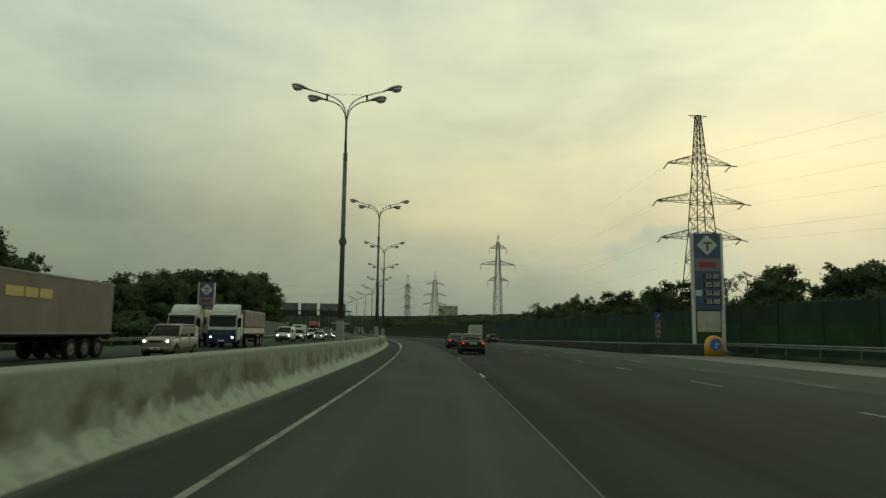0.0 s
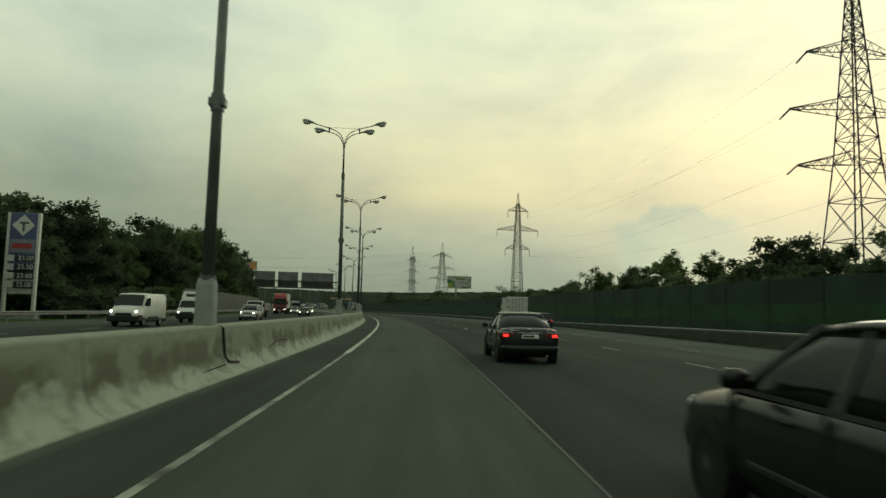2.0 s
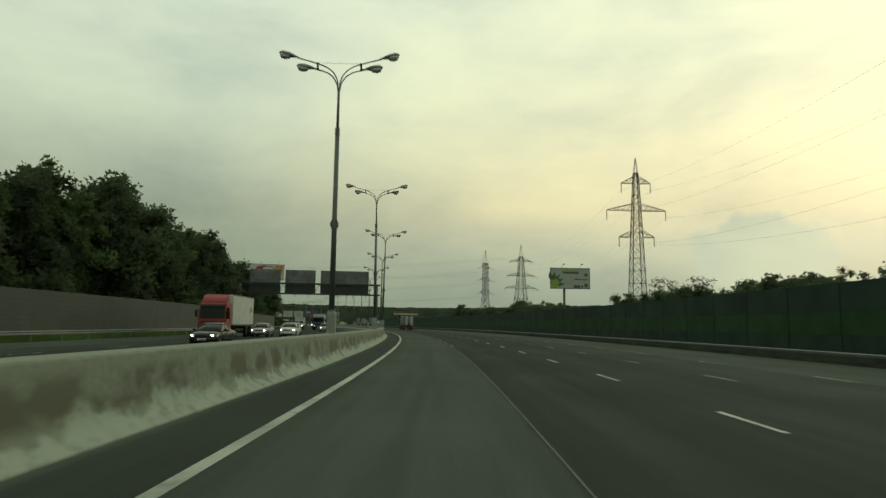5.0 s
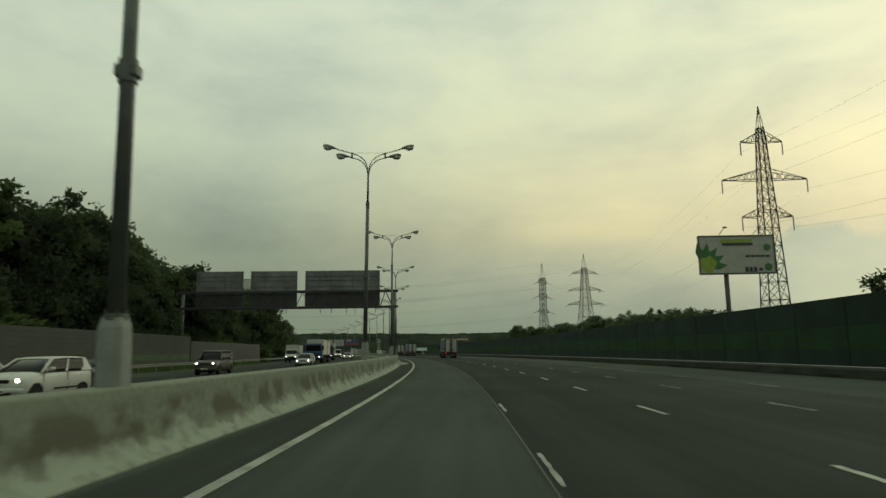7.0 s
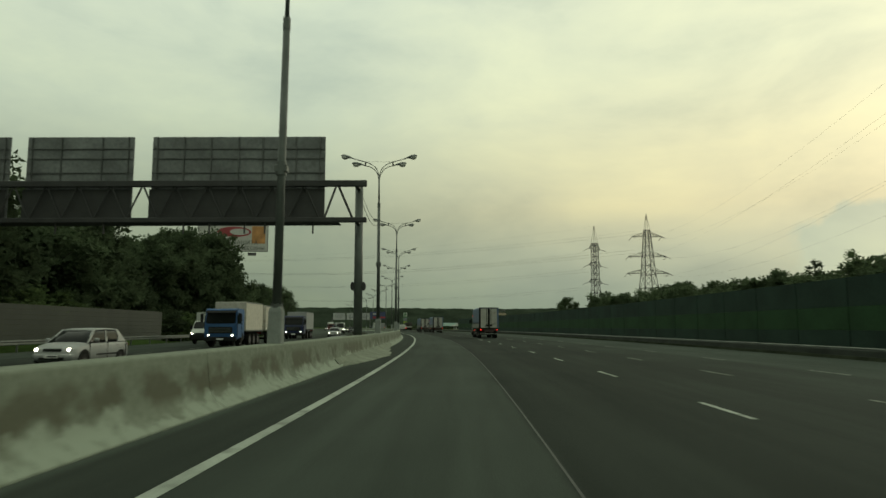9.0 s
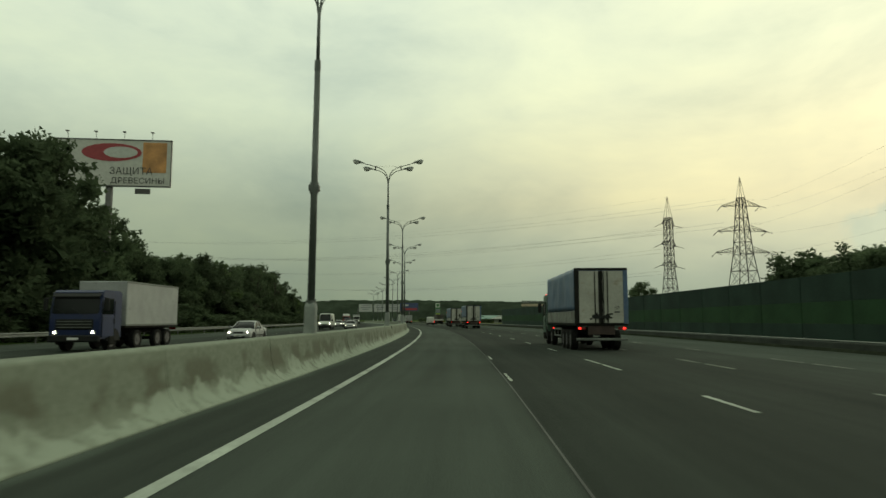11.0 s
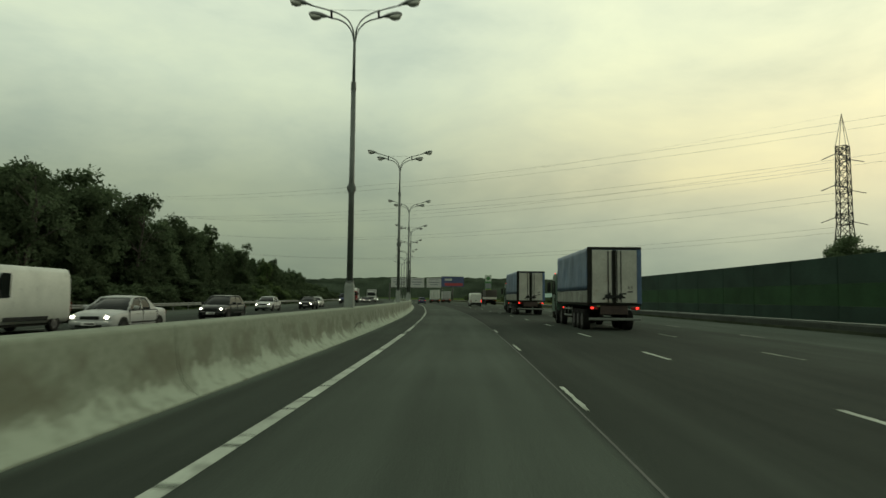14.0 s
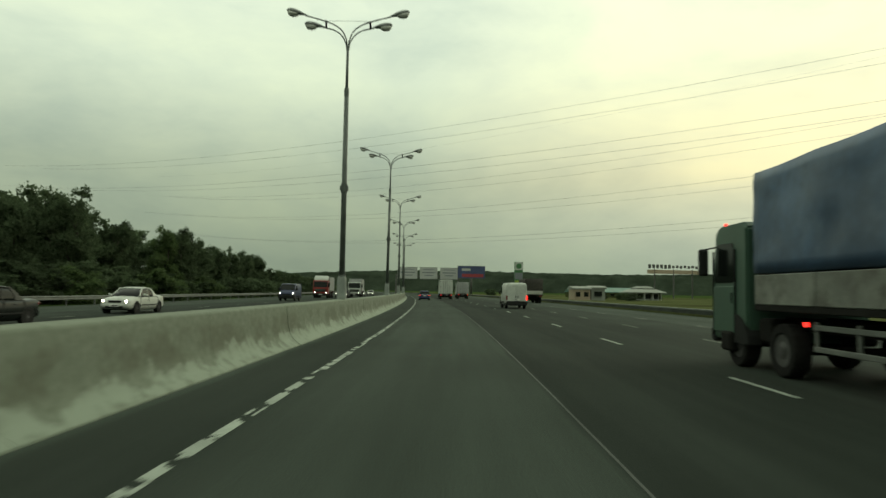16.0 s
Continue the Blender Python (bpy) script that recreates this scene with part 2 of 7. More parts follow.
def stained_concrete(name):
    """Cast concrete with brown grime blotches and a mottled paler foot."""
    m, n, l, b = shader(name)
    geo = n.new("ShaderNodeNewGeometry")
    sq = n.new("ShaderNodeMapping")
    sq.inputs["Scale"].default_value = (1.0, 1.0, 1.25)
    l.new(geo.outputs["Position"], sq.inputs[0])
    blot = n.new("ShaderNodeTexNoise")
    blot.inputs["Scale"].default_value, blot.inputs["Detail"].default_value, blot.inputs["Roughness"].default_value = 1.05, 5, 0.50
    l.new(sq.outputs[0], blot.inputs["Vector"])
    xyz = n.new("ShaderNodeSeparateXYZ")
    l.new(geo.outputs["Position"], xyz.inputs[0])
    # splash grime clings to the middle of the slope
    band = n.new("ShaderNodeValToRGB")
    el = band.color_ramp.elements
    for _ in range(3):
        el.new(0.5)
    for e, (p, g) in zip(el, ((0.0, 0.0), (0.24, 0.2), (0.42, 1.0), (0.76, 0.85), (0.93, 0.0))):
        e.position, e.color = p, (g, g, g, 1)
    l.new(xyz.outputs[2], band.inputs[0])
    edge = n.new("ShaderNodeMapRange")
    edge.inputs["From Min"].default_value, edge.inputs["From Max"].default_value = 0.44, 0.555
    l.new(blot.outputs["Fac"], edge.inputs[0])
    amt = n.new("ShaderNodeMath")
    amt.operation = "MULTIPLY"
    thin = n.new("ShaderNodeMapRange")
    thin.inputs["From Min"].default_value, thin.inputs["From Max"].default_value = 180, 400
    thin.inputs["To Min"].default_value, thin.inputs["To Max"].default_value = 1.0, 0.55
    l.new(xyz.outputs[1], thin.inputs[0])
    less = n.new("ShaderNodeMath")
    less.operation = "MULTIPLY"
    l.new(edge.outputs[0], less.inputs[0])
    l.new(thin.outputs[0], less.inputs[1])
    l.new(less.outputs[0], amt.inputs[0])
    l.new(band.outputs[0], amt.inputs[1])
    fine = n.new("ShaderNodeTexNoise")
    fine.inputs["Scale"].default_value, fine.inputs["Detail"].default_value = 9, 6
    l.new(geo.outputs["Position"], fine.inputs["Vector"])
    ramp = n.new("ShaderNodeValToRGB")
    ramp.color_ramp.elements[0].position, ramp.color_ramp.elements[1].position = 0.3, 0.7
    ramp.color_ramp.elements[0].color, ramp.color_ramp.elements[1].color = (0.128, 0.146, 0.109, 1), (0.178, 0.202, 0.156, 1)
    l.new(fine.outputs["Fac"], ramp.inputs[0])
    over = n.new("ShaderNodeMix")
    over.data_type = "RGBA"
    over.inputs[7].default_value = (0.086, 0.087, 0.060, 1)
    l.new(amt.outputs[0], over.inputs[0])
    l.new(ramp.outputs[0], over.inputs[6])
    mottle = n.new("ShaderNodeTexNoise")
    mottle.inputs["Scale"].default_value, mottle.inputs["Detail"].default_value, mottle.inputs["Distortion"].default_value = 3.4, 6, 0.2
    l.new(sq.outputs[0], mottle.inputs["Vector"])
    cm = n.new("ShaderNodeMapRange")
    cm.inputs["From Min"].default_value, cm.inputs["From Max"].default_value = 0.26, 0.50
    l.new(mottle.outputs["Fac"], cm.inputs[0])
    low = n.new("ShaderNodeMapRange")
    low.inputs["From Min"].default_value, low.inputs["From Max"].default_value = 0.33, 0.21
    # the paler foot climbs the slope unevenly
    climb = n.new("ShaderNodeTexNoise")
    climb.inputs["Scale"].default_value, climb.inputs["Detail"].default_value, climb.inputs["Roughness"].default_value = 1.15, 6, 0.58
    l.new(geo.outputs["Position"], climb.inputs["Vector"])
    rise = n.new("ShaderNodeMath")
    rise.operation = "MULTIPLY_ADD"
    rise.inputs[1].default_value, rise.inputs[2].default_value = -1.5, 0.75
    l.new(climb.outputs["Fac"], rise.inputs[0])
    foot = n.new("ShaderNodeMath")
    foot.operation = "ADD"
    l.new(rise.outputs[0], foot.inputs[0])
    l.new(xyz.outputs[2], foot.inputs[1])
    l.new(foot.outputs[0], low.inputs[0])
    am = n.new("ShaderNodeMath")
    am.operation = "MULTIPLY"
    l.new(cm.outputs[0], am.inputs[0])
    l.new(low.outputs[0], am.inputs[1])
    pale = n.new("ShaderNodeMix")
    pale.data_type = "RGBA"
    pale.inputs[7].default_value = (0.235, 0.272, 0.215, 1)
    l.new(am.outputs[0], pale.inputs[0])
    l.new(over.outputs[2], pale.inputs[6])
    l.new(pale.outputs[2], b.inputs["Base Color"])
    b.inputs["Roughness"].default_value = 0.9
    b.inputs["Specular IOR Level"].default_value = 0.15
    bp = n.new("ShaderNodeBump")
    bp.inputs["Strength"].default_value, bp.inputs["Distance"].default_value = 0.4, 0.012
    l.new(fine.outputs["Fac"], bp.inputs["Height"])
    l.new(bp.outputs[0], b.inputs["Normal"])
    return m


def leafy(m):
    """Let some light through thin leaves."""
    n, l = m.node_tree.nodes, m.node_tree.links
    b = n["Principled BSDF"]
    tr = n.new("ShaderNodeBsdfTranslucent")
    l.new(b.inputs["Base Color"].links[0].from_socket, tr.inputs["Color"])
    mx = n.new("ShaderNodeMixShader")
    mx.inputs[0].default_value = 0.45
    l.new(b.outputs[0], mx.inputs[1])
    l.new(tr.outputs[0], mx.inputs[2])
    l.new(mx.outputs[0], n["Material Output"].inputs["Surface"])
    return m


ASPHALT = asphalt("asphalt")
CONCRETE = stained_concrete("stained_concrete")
PLINTH = surface("plinth_concrete", (0.185, 0.205, 0.185), 0.85, vary=0.2, scale=2, fine=30, bump=0.004)
GRASS = surface("verge_grass", (0.036, 0.058, 0.018), 0.95, vary=0.45, scale=0.08, fine=3.0, bump=0.03, spec=0.0)
LINE = surface("road_paint", (0.255, 0.285, 0.24), 0.8, vary=0.25, scale=0.5, fine=14, dirt_or_gloss=(0.06, 0.065, 0.055), dirt_or_gloss_at=0.55, spec=0.2)
FADED = surface("faded_road_paint", (0.16, 0.175, 0.145), 0.85, vary=0.35, scale=0.8, fine=12, dirt_or_gloss=(0.04, 0.045, 0.038), dirt_or_gloss_at=0.5, spec=0.1)
SOIL = surface("dark_verge_soil", (0.030, 0.036, 0.024), 0.95, vary=0.4, scale=0.4, fine=6, bump=0.03, spec=0.0)
STEEL = surface("galvanised_steel", (0.13, 0.14, 0.125), 0.65, 0.4, vary=0.2, scale=1.5, fine=25)
LANTERN = surface("lantern_casing", (0.16, 0.17, 0.16), 0.5, 0.1, vary=0.2, scale=3, fine=30)
POLE = surface("painted_pole_steel", (0.078, 0.090, 0.080), 0.55, 0.2, vary=0.25, scale=1.2, fine=30)
DARKSTEEL = surface("weathered_steel", (0.075, 0.075, 0.07), 0.6, 0.4, vary=0.25, scale=1.0, fine=20)
LATTICE = surface("lattice_steel", (0.026, 0.028, 0.022), 0.8, 0.0, vary=0.2, scale=0.5, fine=8, spec=0.1)
GANTRY = surface("gantry_steel", (0.036, 0.037, 0.035), 0.65, 0.3, vary=0.25, scale=1.0, fine=20)
# the darker mottling painted into the sheet imitates reflected trees
SIGNBACK = surface("sign_back_sheet", (0.135, 0.145, 0.14), 0.55, 0.3, vary=0.3, scale=0.7, fine=6, dirt_or_gloss=(0.085, 0.09, 0.085), dirt_or_gloss_at=0.56)
RIBSTEEL = surface("sign_rib_steel", (0.095, 0.10, 0.095), 0.6, 0.3, vary=0.25, scale=1.0, fine=12)
CLEAR = surface("clear_lamp_lens", (0.13, 0.125, 0.12), 0.2, vary=0.1)
LENS = surface("lamp_lens", (0.40, 0.40, 0.36), 0.25, vary=0.1)
BARK = surface("bark", (0.045, 0.038, 0.030), 0.95, vary=0.4, scale=3, fine=30, bump=0.02)
LEAF = leafy(surface("leaf_dark", (0.062, 0.086, 0.046), 0.85, vary=0.35, scale=0.5, fine=5, tint=0.3, spec=0.05))
LEAF2 = leafy(surface("leaf_fresh", (0.074, 0.108, 0.044), 0.85, vary=0.35, scale=0.5, fine=5, tint=0.25, spec=0.05))
PARAPET = surface("low_parapet_concrete", (0.036, 0.042, 0.035), 0.9, vary=0.3, scale=0.6, fine=12, spec=0.1)
FIELD = surface("field_grass", (0.062, 0.070, 0.030), 0.95, vary=0.4, scale=0.06, fine=2.0, bump=0.03, spec=0.0)
WOODS = surface("far_woods", (0.026, 0.035, 0.024), 0.95, vary=0.4, scale=0.012, fine=0.2, spec=0.0)
WALLDARK = surface("noise_wall_dark_green", (0.017, 0.034, 0.025), 0.8, vary=0.25, scale=0.4, fine=9, spec=0.15)
WALLGREEN = surface("noise_wall_green", (0.017, 0.045, 0.018), 0.8, vary=0.25, scale=0.4, fine=9, spec=0.15)
WALLGREY = surface("noise_wall_grey", (0.031, 0.036, 0.026), 0.8, vary=0.2, scale=0.5, fine=9)
RUBBER = surface("rubber", (0.014, 0.014, 0.013), 0.9, vary=0.2, scale=6, spec=0.1)
RIM = surface("wheel_rim", (0.06, 0.06, 0.058), 0.6, 0.4, vary=0.2, scale=5)
GLASS = surface("tinted_glass", (0.006, 0.008, 0.007), 0.10, vary=0.1, spec=0.16)
TRIM = surface("black_plastic", (0.014, 0.015, 0.014), 0.7, vary=0.15, spec=0.15)
CHASSIS = surface("chassis_black", (0.014, 0.014, 0.012), 0.9, vary=0.3, spec=0.1)
RUSTRED = surface("dull_red_paint", (0.10, 0.028, 0.02), 0.7, vary=0.3)
CHROME = surface("chrome", (0.6, 0.6, 0.6), 0.15, 1.0, vary=0.05)
PLATE = surface("plate_white", (0.55, 0.55, 0.52), 0.5, vary=0.1)
INK = surface("ink_black", (0.03, 0.03, 0.03), 0.6, vary=0.1)
RED = lamp_glow("tail_lamp", (0.9, 0.03, 0.02), 2.0)
REDOFF = surface("red_lens", (0.12, 0.010, 0.010), 0.25, vary=0.1)
HEAD = lamp_glow("head_lamp", (1.0, 0.93, 0.72), 12.0)


def paint(name, color, rough=0.35, dirty=True):
    return surface(name, color, rough, vary=0.12, scale=1.2, fine=14, dirt_or_gloss=tuple(c * 0.6 + 0.012 for c in color) if dirty else None, dirt_or_gloss_at=0.6, spec=0.3)


WHITE = paint("white_paint", (0.38, 0.40, 0.36))
SILVER = paint("silver_paint", (0.26, 0.27, 0.26))
BLACKCAR = surface("black_paint", (0.007, 0.009, 0.008), 0.22, vary=0.2, scale=1.5, fine=14, spec=0.24)
BLUE = paint("blue_paint", (0.028, 0.085, 0.20))
BLUEDARK = paint("dark_blue_paint", (0.014, 0.022, 0.062))
CHAMPAGNE = paint("champagne_paint", (0.165, 0.16, 0.125))
NAVY = paint("navy_paint", (0.008, 0.011, 0.024))
REDPAINT = paint("red_paint", (0.20, 0.020, 0.016))
GREENCAB = paint("green_cab_paint", (0.046, 0.088, 0.062))
# the tarpaulin's paler blotches are sky gloss put into its colour
TARPBLUE = surface("blue_tarpaulin", (0.042, 0.078, 0.138), 0.42, vary=0.35, scale=0.5, fine=5, bump=0.012, dirt_or_gloss=(0.088, 0.125, 0.175), dirt_or_gloss_at=0.54)
TARPBROWN = surface("brown_tarpaulin", (0.088, 0.075, 0.052), 0.7, vary=0.2, scale=0.7, fine=12)
BEIGE = surface("beige_tank", (0.30, 0.27, 0.20), 0.6, vary=0.15)
BOARD = surface("dirty_board", (0.155, 0.165, 0.14), 0.75, vary=0.25, scale=0.9, fine=10, dirt_or_gloss=(0.075, 0.075, 0.06), dirt_or_gloss_at=0.5)
CREAM = surface("cream_truck_door", (0.30, 0.30, 0.26), 0.6, vary=0.15, scale=1.4, fine=12, dirt_or_gloss=(0.20, 0.16, 0.11), dirt_or_gloss_at=0.58)


# ---- building blocks ----
def part(name, bm, material, parent=None, label="", smooth=False):
    me = bpy.data.meshes.new(name)
    bm.normal_update()
    bm.to_mesh(me)
    bm.free()
    me.materials.append(material)
    if smooth:
        for p in me.polygons:
            p.use_smooth = True
    ob = new(name, me)
    if parent:
        ob.parent = parent
    if label:
        ob["label"] = label
    return ob


def thing(name, label, category, m=None, group="", kind=""):
    ob = new(name)
    ob.empty_display_size = 0.2
    tagged(ob, label, category, group, kind)
    if m is not None:
        ob.matrix_world = m
    return ob


def shared(name, data, parent, m, label=""):
    ob = new(name, data)
    ob.parent = parent
    ob.matrix_basis = m
    if label:
        ob["label"] = label
    return ob


def box(bm, c, s, bevel=0.0, m=None):
    """A box of size s round c, its edges rounded."""
    vs = bmesh.ops.create_cube(bm, size=1.0)["verts"]
    for v in vs:
        v.co = Vector((v.co.x * s[0] + c[0], v.co.y * s[1] + c[1], v.co.z * s[2] + c[2]))
    if bevel:
        es = list({e for v in vs for e in v.link_edges})
        out = bmesh.ops.bevel(bm, geom=es, offset=bevel, segments=1, affect="EDGES")
        vs = out["verts"]
    if m is not None:
        bmesh.ops.transform(bm, matrix=m, verts=list({v for v in vs}))
    return bm


def tube(bm, a, b, ra, rb=None, n=8, caps=True):
    a, b = Vector(a), Vector(b)
    rb = ra if rb is None else rb
    q = (b - a).to_track_quat("Z", "Y")
    rings = []
    for p, r in ((a, ra), (b, rb)):
        rings.append([bm.verts.new(p + q @ Vector((r * math.cos(2 * math.pi * i / n), r * math.sin(2 * math.pi * i / n), 0))) for i in range(n)])
    for i in range(n):
        bm.faces.new((rings[0][i], rings[0][(i + 1) % n], rings[1][(i + 1) % n], rings[1][i]))
    if caps:
        bm.faces.new(rings[0][::-1])
        bm.faces.new(rings[1])
    return bm


def pipe(bm, pts, r, n=6):
    """One bent tube through the points."""
    pts = [Vector(p) for p in pts]
    rings = []
    for i, p in enumerate(pts):
        way = (pts[min(i + 1, len(pts) - 1)] - pts[max(i - 1, 0)]).normalized()
        side = way.cross(Vector((0.13, 0.29, 0.95))).normalized()
        other = way.cross(side)
        rings.append([p + side * (r * math.cos(2 * math.pi * k / n)) + other * (r * math.sin(2 * math.pi * k / n)) for k in range(n)])
    return loft(bm, rings)


def loft(bm, rings, caps=True):
    """A skin over rings of equally many points."""
    vr = [[bm.verts.new(p) for p in ring] for ring in rings]
    n = len(vr[0])
    for a, b in zip(vr, vr[1:]):
        for i in range(n):
            bm.faces.new((a[i], a[(i + 1) % n], b[(i + 1) % n], b[i]))
    if caps:
        bm.faces.new(vr[0][::-1])
        bm.faces.new(vr[-1])
    bmesh.ops.recalc_face_normals(bm, faces=bm.faces[:])
    return bm


def prism(bm, outline, x0, x1):
    """A side outline of (y, z) drawn out from x0 to x1."""
    return loft(bm, [[(x0, y, z) for y, z in outline], [(x1, y, z) for y, z in outline]])


def sweep(bm, profile, s0, s1, step, closed=True):
    """A cross-section of (d, z) drawn along the road."""
    k = max(1, round((s1 - s0) / step))
    rings = [[road(s0 + (s1 - s0) * i / k, d, z) for d, z in profile] for i in range(k + 1)]
    if closed:
        return loft(bm, rings)
    vr = [[bm.verts.new(p) for p in ring] for ring in rings]
    for a, b in zip(vr, vr[1:]):
        for i in range(len(profile) - 1):
            bm.faces.new((a[i], a[i + 1], b[i + 1], b[i]))
    return bm


def B():
    return bmesh.new()


# ---- ground and roads ----
S0, S1 = -60.0, 1250.0


def ground_sheet():
    bm = B()
    xs = [-3500, -1500, -600, -300, -120, 0, 120, 300, 600, 1500, 3500]
    ys = [-1500, -400, 0, 200, 400, 600, 900, 1500, 2500, 4200]
    vs = [[bm.verts.new((x, y, -0.06)) for x in xs] for y in ys]
    for j in range(len(ys) - 1):
        for i in range(len(xs) - 1):
            bm.faces.new((vs[j][i], vs[j][i + 1], vs[j + 1][i + 1], vs[j + 1][i]))
    return tagged(part("ground", bm, GRASS), "dark green rough grass beside the motorway", "ground", kind="structure")


def carriageway(name, d0, d1, label):
    bm = B()
    uvl = bm.loops.layers.uv.new("road")
    k = 330
    cols = 7
    vs = []
    for i in range(k + 1):
        s = S0 + (S1 - S0) * i / k
        vs.append([(bm.verts.new(road(s, d0 + (d1 - d0) * j / cols, 0.0)), (abs(d0 + (d1 - d0) * j / cols), s)) for j in range(cols + 1)])
    for a, b2 in zip(vs, vs[1:]):
        for j in range(cols):
            quad = (a[j], a[j + 1], b2[j + 1], b2[j])
            f = bm.faces.new([q[0] for q in quad])
            for lp, q in zip(f.loops, quad):
                lp[uvl].uv = q[1]
    return tagged(part(name, bm, ASPHALT), label, "road", kind="structure")


ground_sheet()
road_near = carriageway("road", 0.3, 22.6, "dark worn asphalt carriageway of five lanes with white markings")
road_far = carriageway("road_opposite", -22.6, -0.3, "dark worn asphalt of the oncoming carriageway")

# slip road to the filling station
bm = B()
prof = [(22.5, 0.0), (25, 0.0), (27, 0.0), (29.4, 0.0)]
sweep(bm, prof, S0, 61, 6, closed=False)
for v in bm.verts:
    v.co.z = 0.006
tagged(part("pavement_slip_road", bm, surface("forecourt_asphalt", (0.085, 0.088, 0.08), 0.9, vary=0.2, scale=0.3, fine=30)), "pale worn asphalt slip road of the filling station", "road", kind="structure")

bm = B()
sweep(bm, [(2.15, 0.004), (2.34, 0.004)], 70, 318, 4, closed=False)
part("edge_line", bm, LINE, road_near, "worn solid white edge line")
bm = B()
sweep(bm, [(2.20, 0.004), (2.31, 0.004)], S0, 70, 4, closed=False)
part("edge_line_faded", bm, FADED, road_near, "solid edge line worn to grey")
# further on the line is broken by worn-through places
bm = B()
rng = random.Random(4)
s = 318.3
while s < 640:
    if s < 384:
        e = s + rng.uniform(0.4, 1.7)
        sweep(bm, [(2.15, 0.004), (2.34, 0.004)], s, e, 3, closed=False)
        s = e + rng.uniform(0.02, 0.10)
        continue
    # ragged flakes: three strips side by side, each with ends of its own
    e = s + rng.uniform(0.22, 0.95)
    for j in range(3):
        a, b2 = s + rng.uniform(-0.10, 0.12), e + rng.uniform(-0.14, 0.12)
        if rng.random() < 0.88 and b2 - a > 0.05:
            lo, hi = 2.165 + 0.055 * j, 2.22 + 0.055 * j
            sweep(bm, [(lo + rng.uniform(0, 0.015) * (j == 0), 0.004), (hi - rng.uniform(0, 0.02) * (j == 2), 0.004)], a, b2, 3, closed=False)
    s = e + (rng.uniform(0.02, 0.12) if 401 < s < 414 else rng.uniform(0.06, 0.36))
tagged(part("edge_line_worn", bm, LINE, road_near, "white edge line worn into short pieces"), kind="stuff")
bm = B()
sweep(bm, [(-2.34, 0.004), (-2.15, 0.004)], S0, 640, 4, closed=False)
part("edge_line", bm, LINE, road_far)
bm = B()
for i in range(12):
    box(bm, (random.uniform(-0.008, 0.008), -1.1 + 0.2 * i, 0.004), (random.uniform(0.095, 0.125), 0.2, 0.004))
dash = bpy.data.meshes.new("lane_dash")
bm.to_mesh(dash)
bm.free()
dash.materials.append(LINE)
dash_faded = dash.copy()
dash_faded.materials.clear()
dash_faded.materials.append(FADED)
DASHES = [12.4 + 9.14 * i for i in range(32)] + [298.6 + 9.5 * i for i in range(6)] + [355.7 + 9.9 * i for i in range(22)]
for line_d, owner in ((9.75, road_near), (13.3, road_near), (16.9, road_near), (-6.1, road_far), (-9.75, road_far), (-13.3, road_far)):
    for s in DASHES:
        if line_d == 9.75 and s < 100:
            continue
        shared("lane_dash", dash if line_d == 9.75 else dash_faded, owner, by_road(s + (0.0 if abs(line_d) == 9.75 else 0.4), line_d))
for s in (100.0, 105.8, 111.6, 117.4, 123.2):
    shared("lane_dash", dash, road_far, by_road(s, -17.9))
# the seam between old and new asphalt, with thin worn dashes along it
bm = B()
sweep(bm, [(6.09, 0.004), (6.12, 0.004)], S0, 640, 4, closed=False)
part("lane_seam", bm, surface("seam_bitumen", (0.033, 0.038, 0.032), 0.8, vary=0.4, scale=0.5, fine=8), road_near, "thin pale seam between two asphalt layers")
bm = B()
for i in range(12):
    box(bm, (random.uniform(-0.006, 0.006), -1.1 + 0.2 * i, 0.006), (random.uniform(0.05, 0.085), 0.2 if i % 5 else 0.15, 0.004))
thin = bpy.data.meshes.new("lane_dash_thin")
bm.to_mesh(thin)
bm.free()
thin.materials.append(LINE)
for s in (24.5, 41.5, 169.1, 178.2, 187.3, 292, 301, 367.6, 377.8, 387.7):
    shared("lane_dash", thin, road_near, by_road(s, 6.22))

# ---- median barrier ----
median = thing("median_barrier", "grime-stained concrete median barrier in cast sections", "barrier", kind="structure")
BLOCK = 5.87
halfp = [(0.70, -0.01), (0.68, 0.04), (0.54, 0.12), (0.44, 0.23), (0.385, 0.38), (0.345, 0.56), (0.30, 1.0), (0.285, 1.04), (0.25, 1.055)]
outline = halfp + [(-a, b) for a, b in halfp[::-1]]
bm = B()
loft(bm, [[(d, y, z) for d, z in outline] for y in (-BLOCK / 2 + 0.004, -1, 1, BLOCK / 2 - 0.004)])
bm.normal_update()
for e in bm.edges:
    e.smooth = all(abs(f.normal.y) < 0.9 for f in e.link_faces)
block = bpy.data.meshes.new("barrier_block")
bm.to_mesh(block)
bm.free()
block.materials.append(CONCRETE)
for poly in block.polygons:
    poly.use_smooth = len(poly.vertices) == 4 and abs(poly.normal.y) < 0.5
for i in range(118):
    s = 32.44 + BLOCK * (i - 12.5)
    m = by_road(s + random.uniform(-0.004, 0.004), random.uniform(-0.006, 0.006), 0.0, random.uniform(-0.06, 0.06))
    shared("barrier_block", block, median, m)


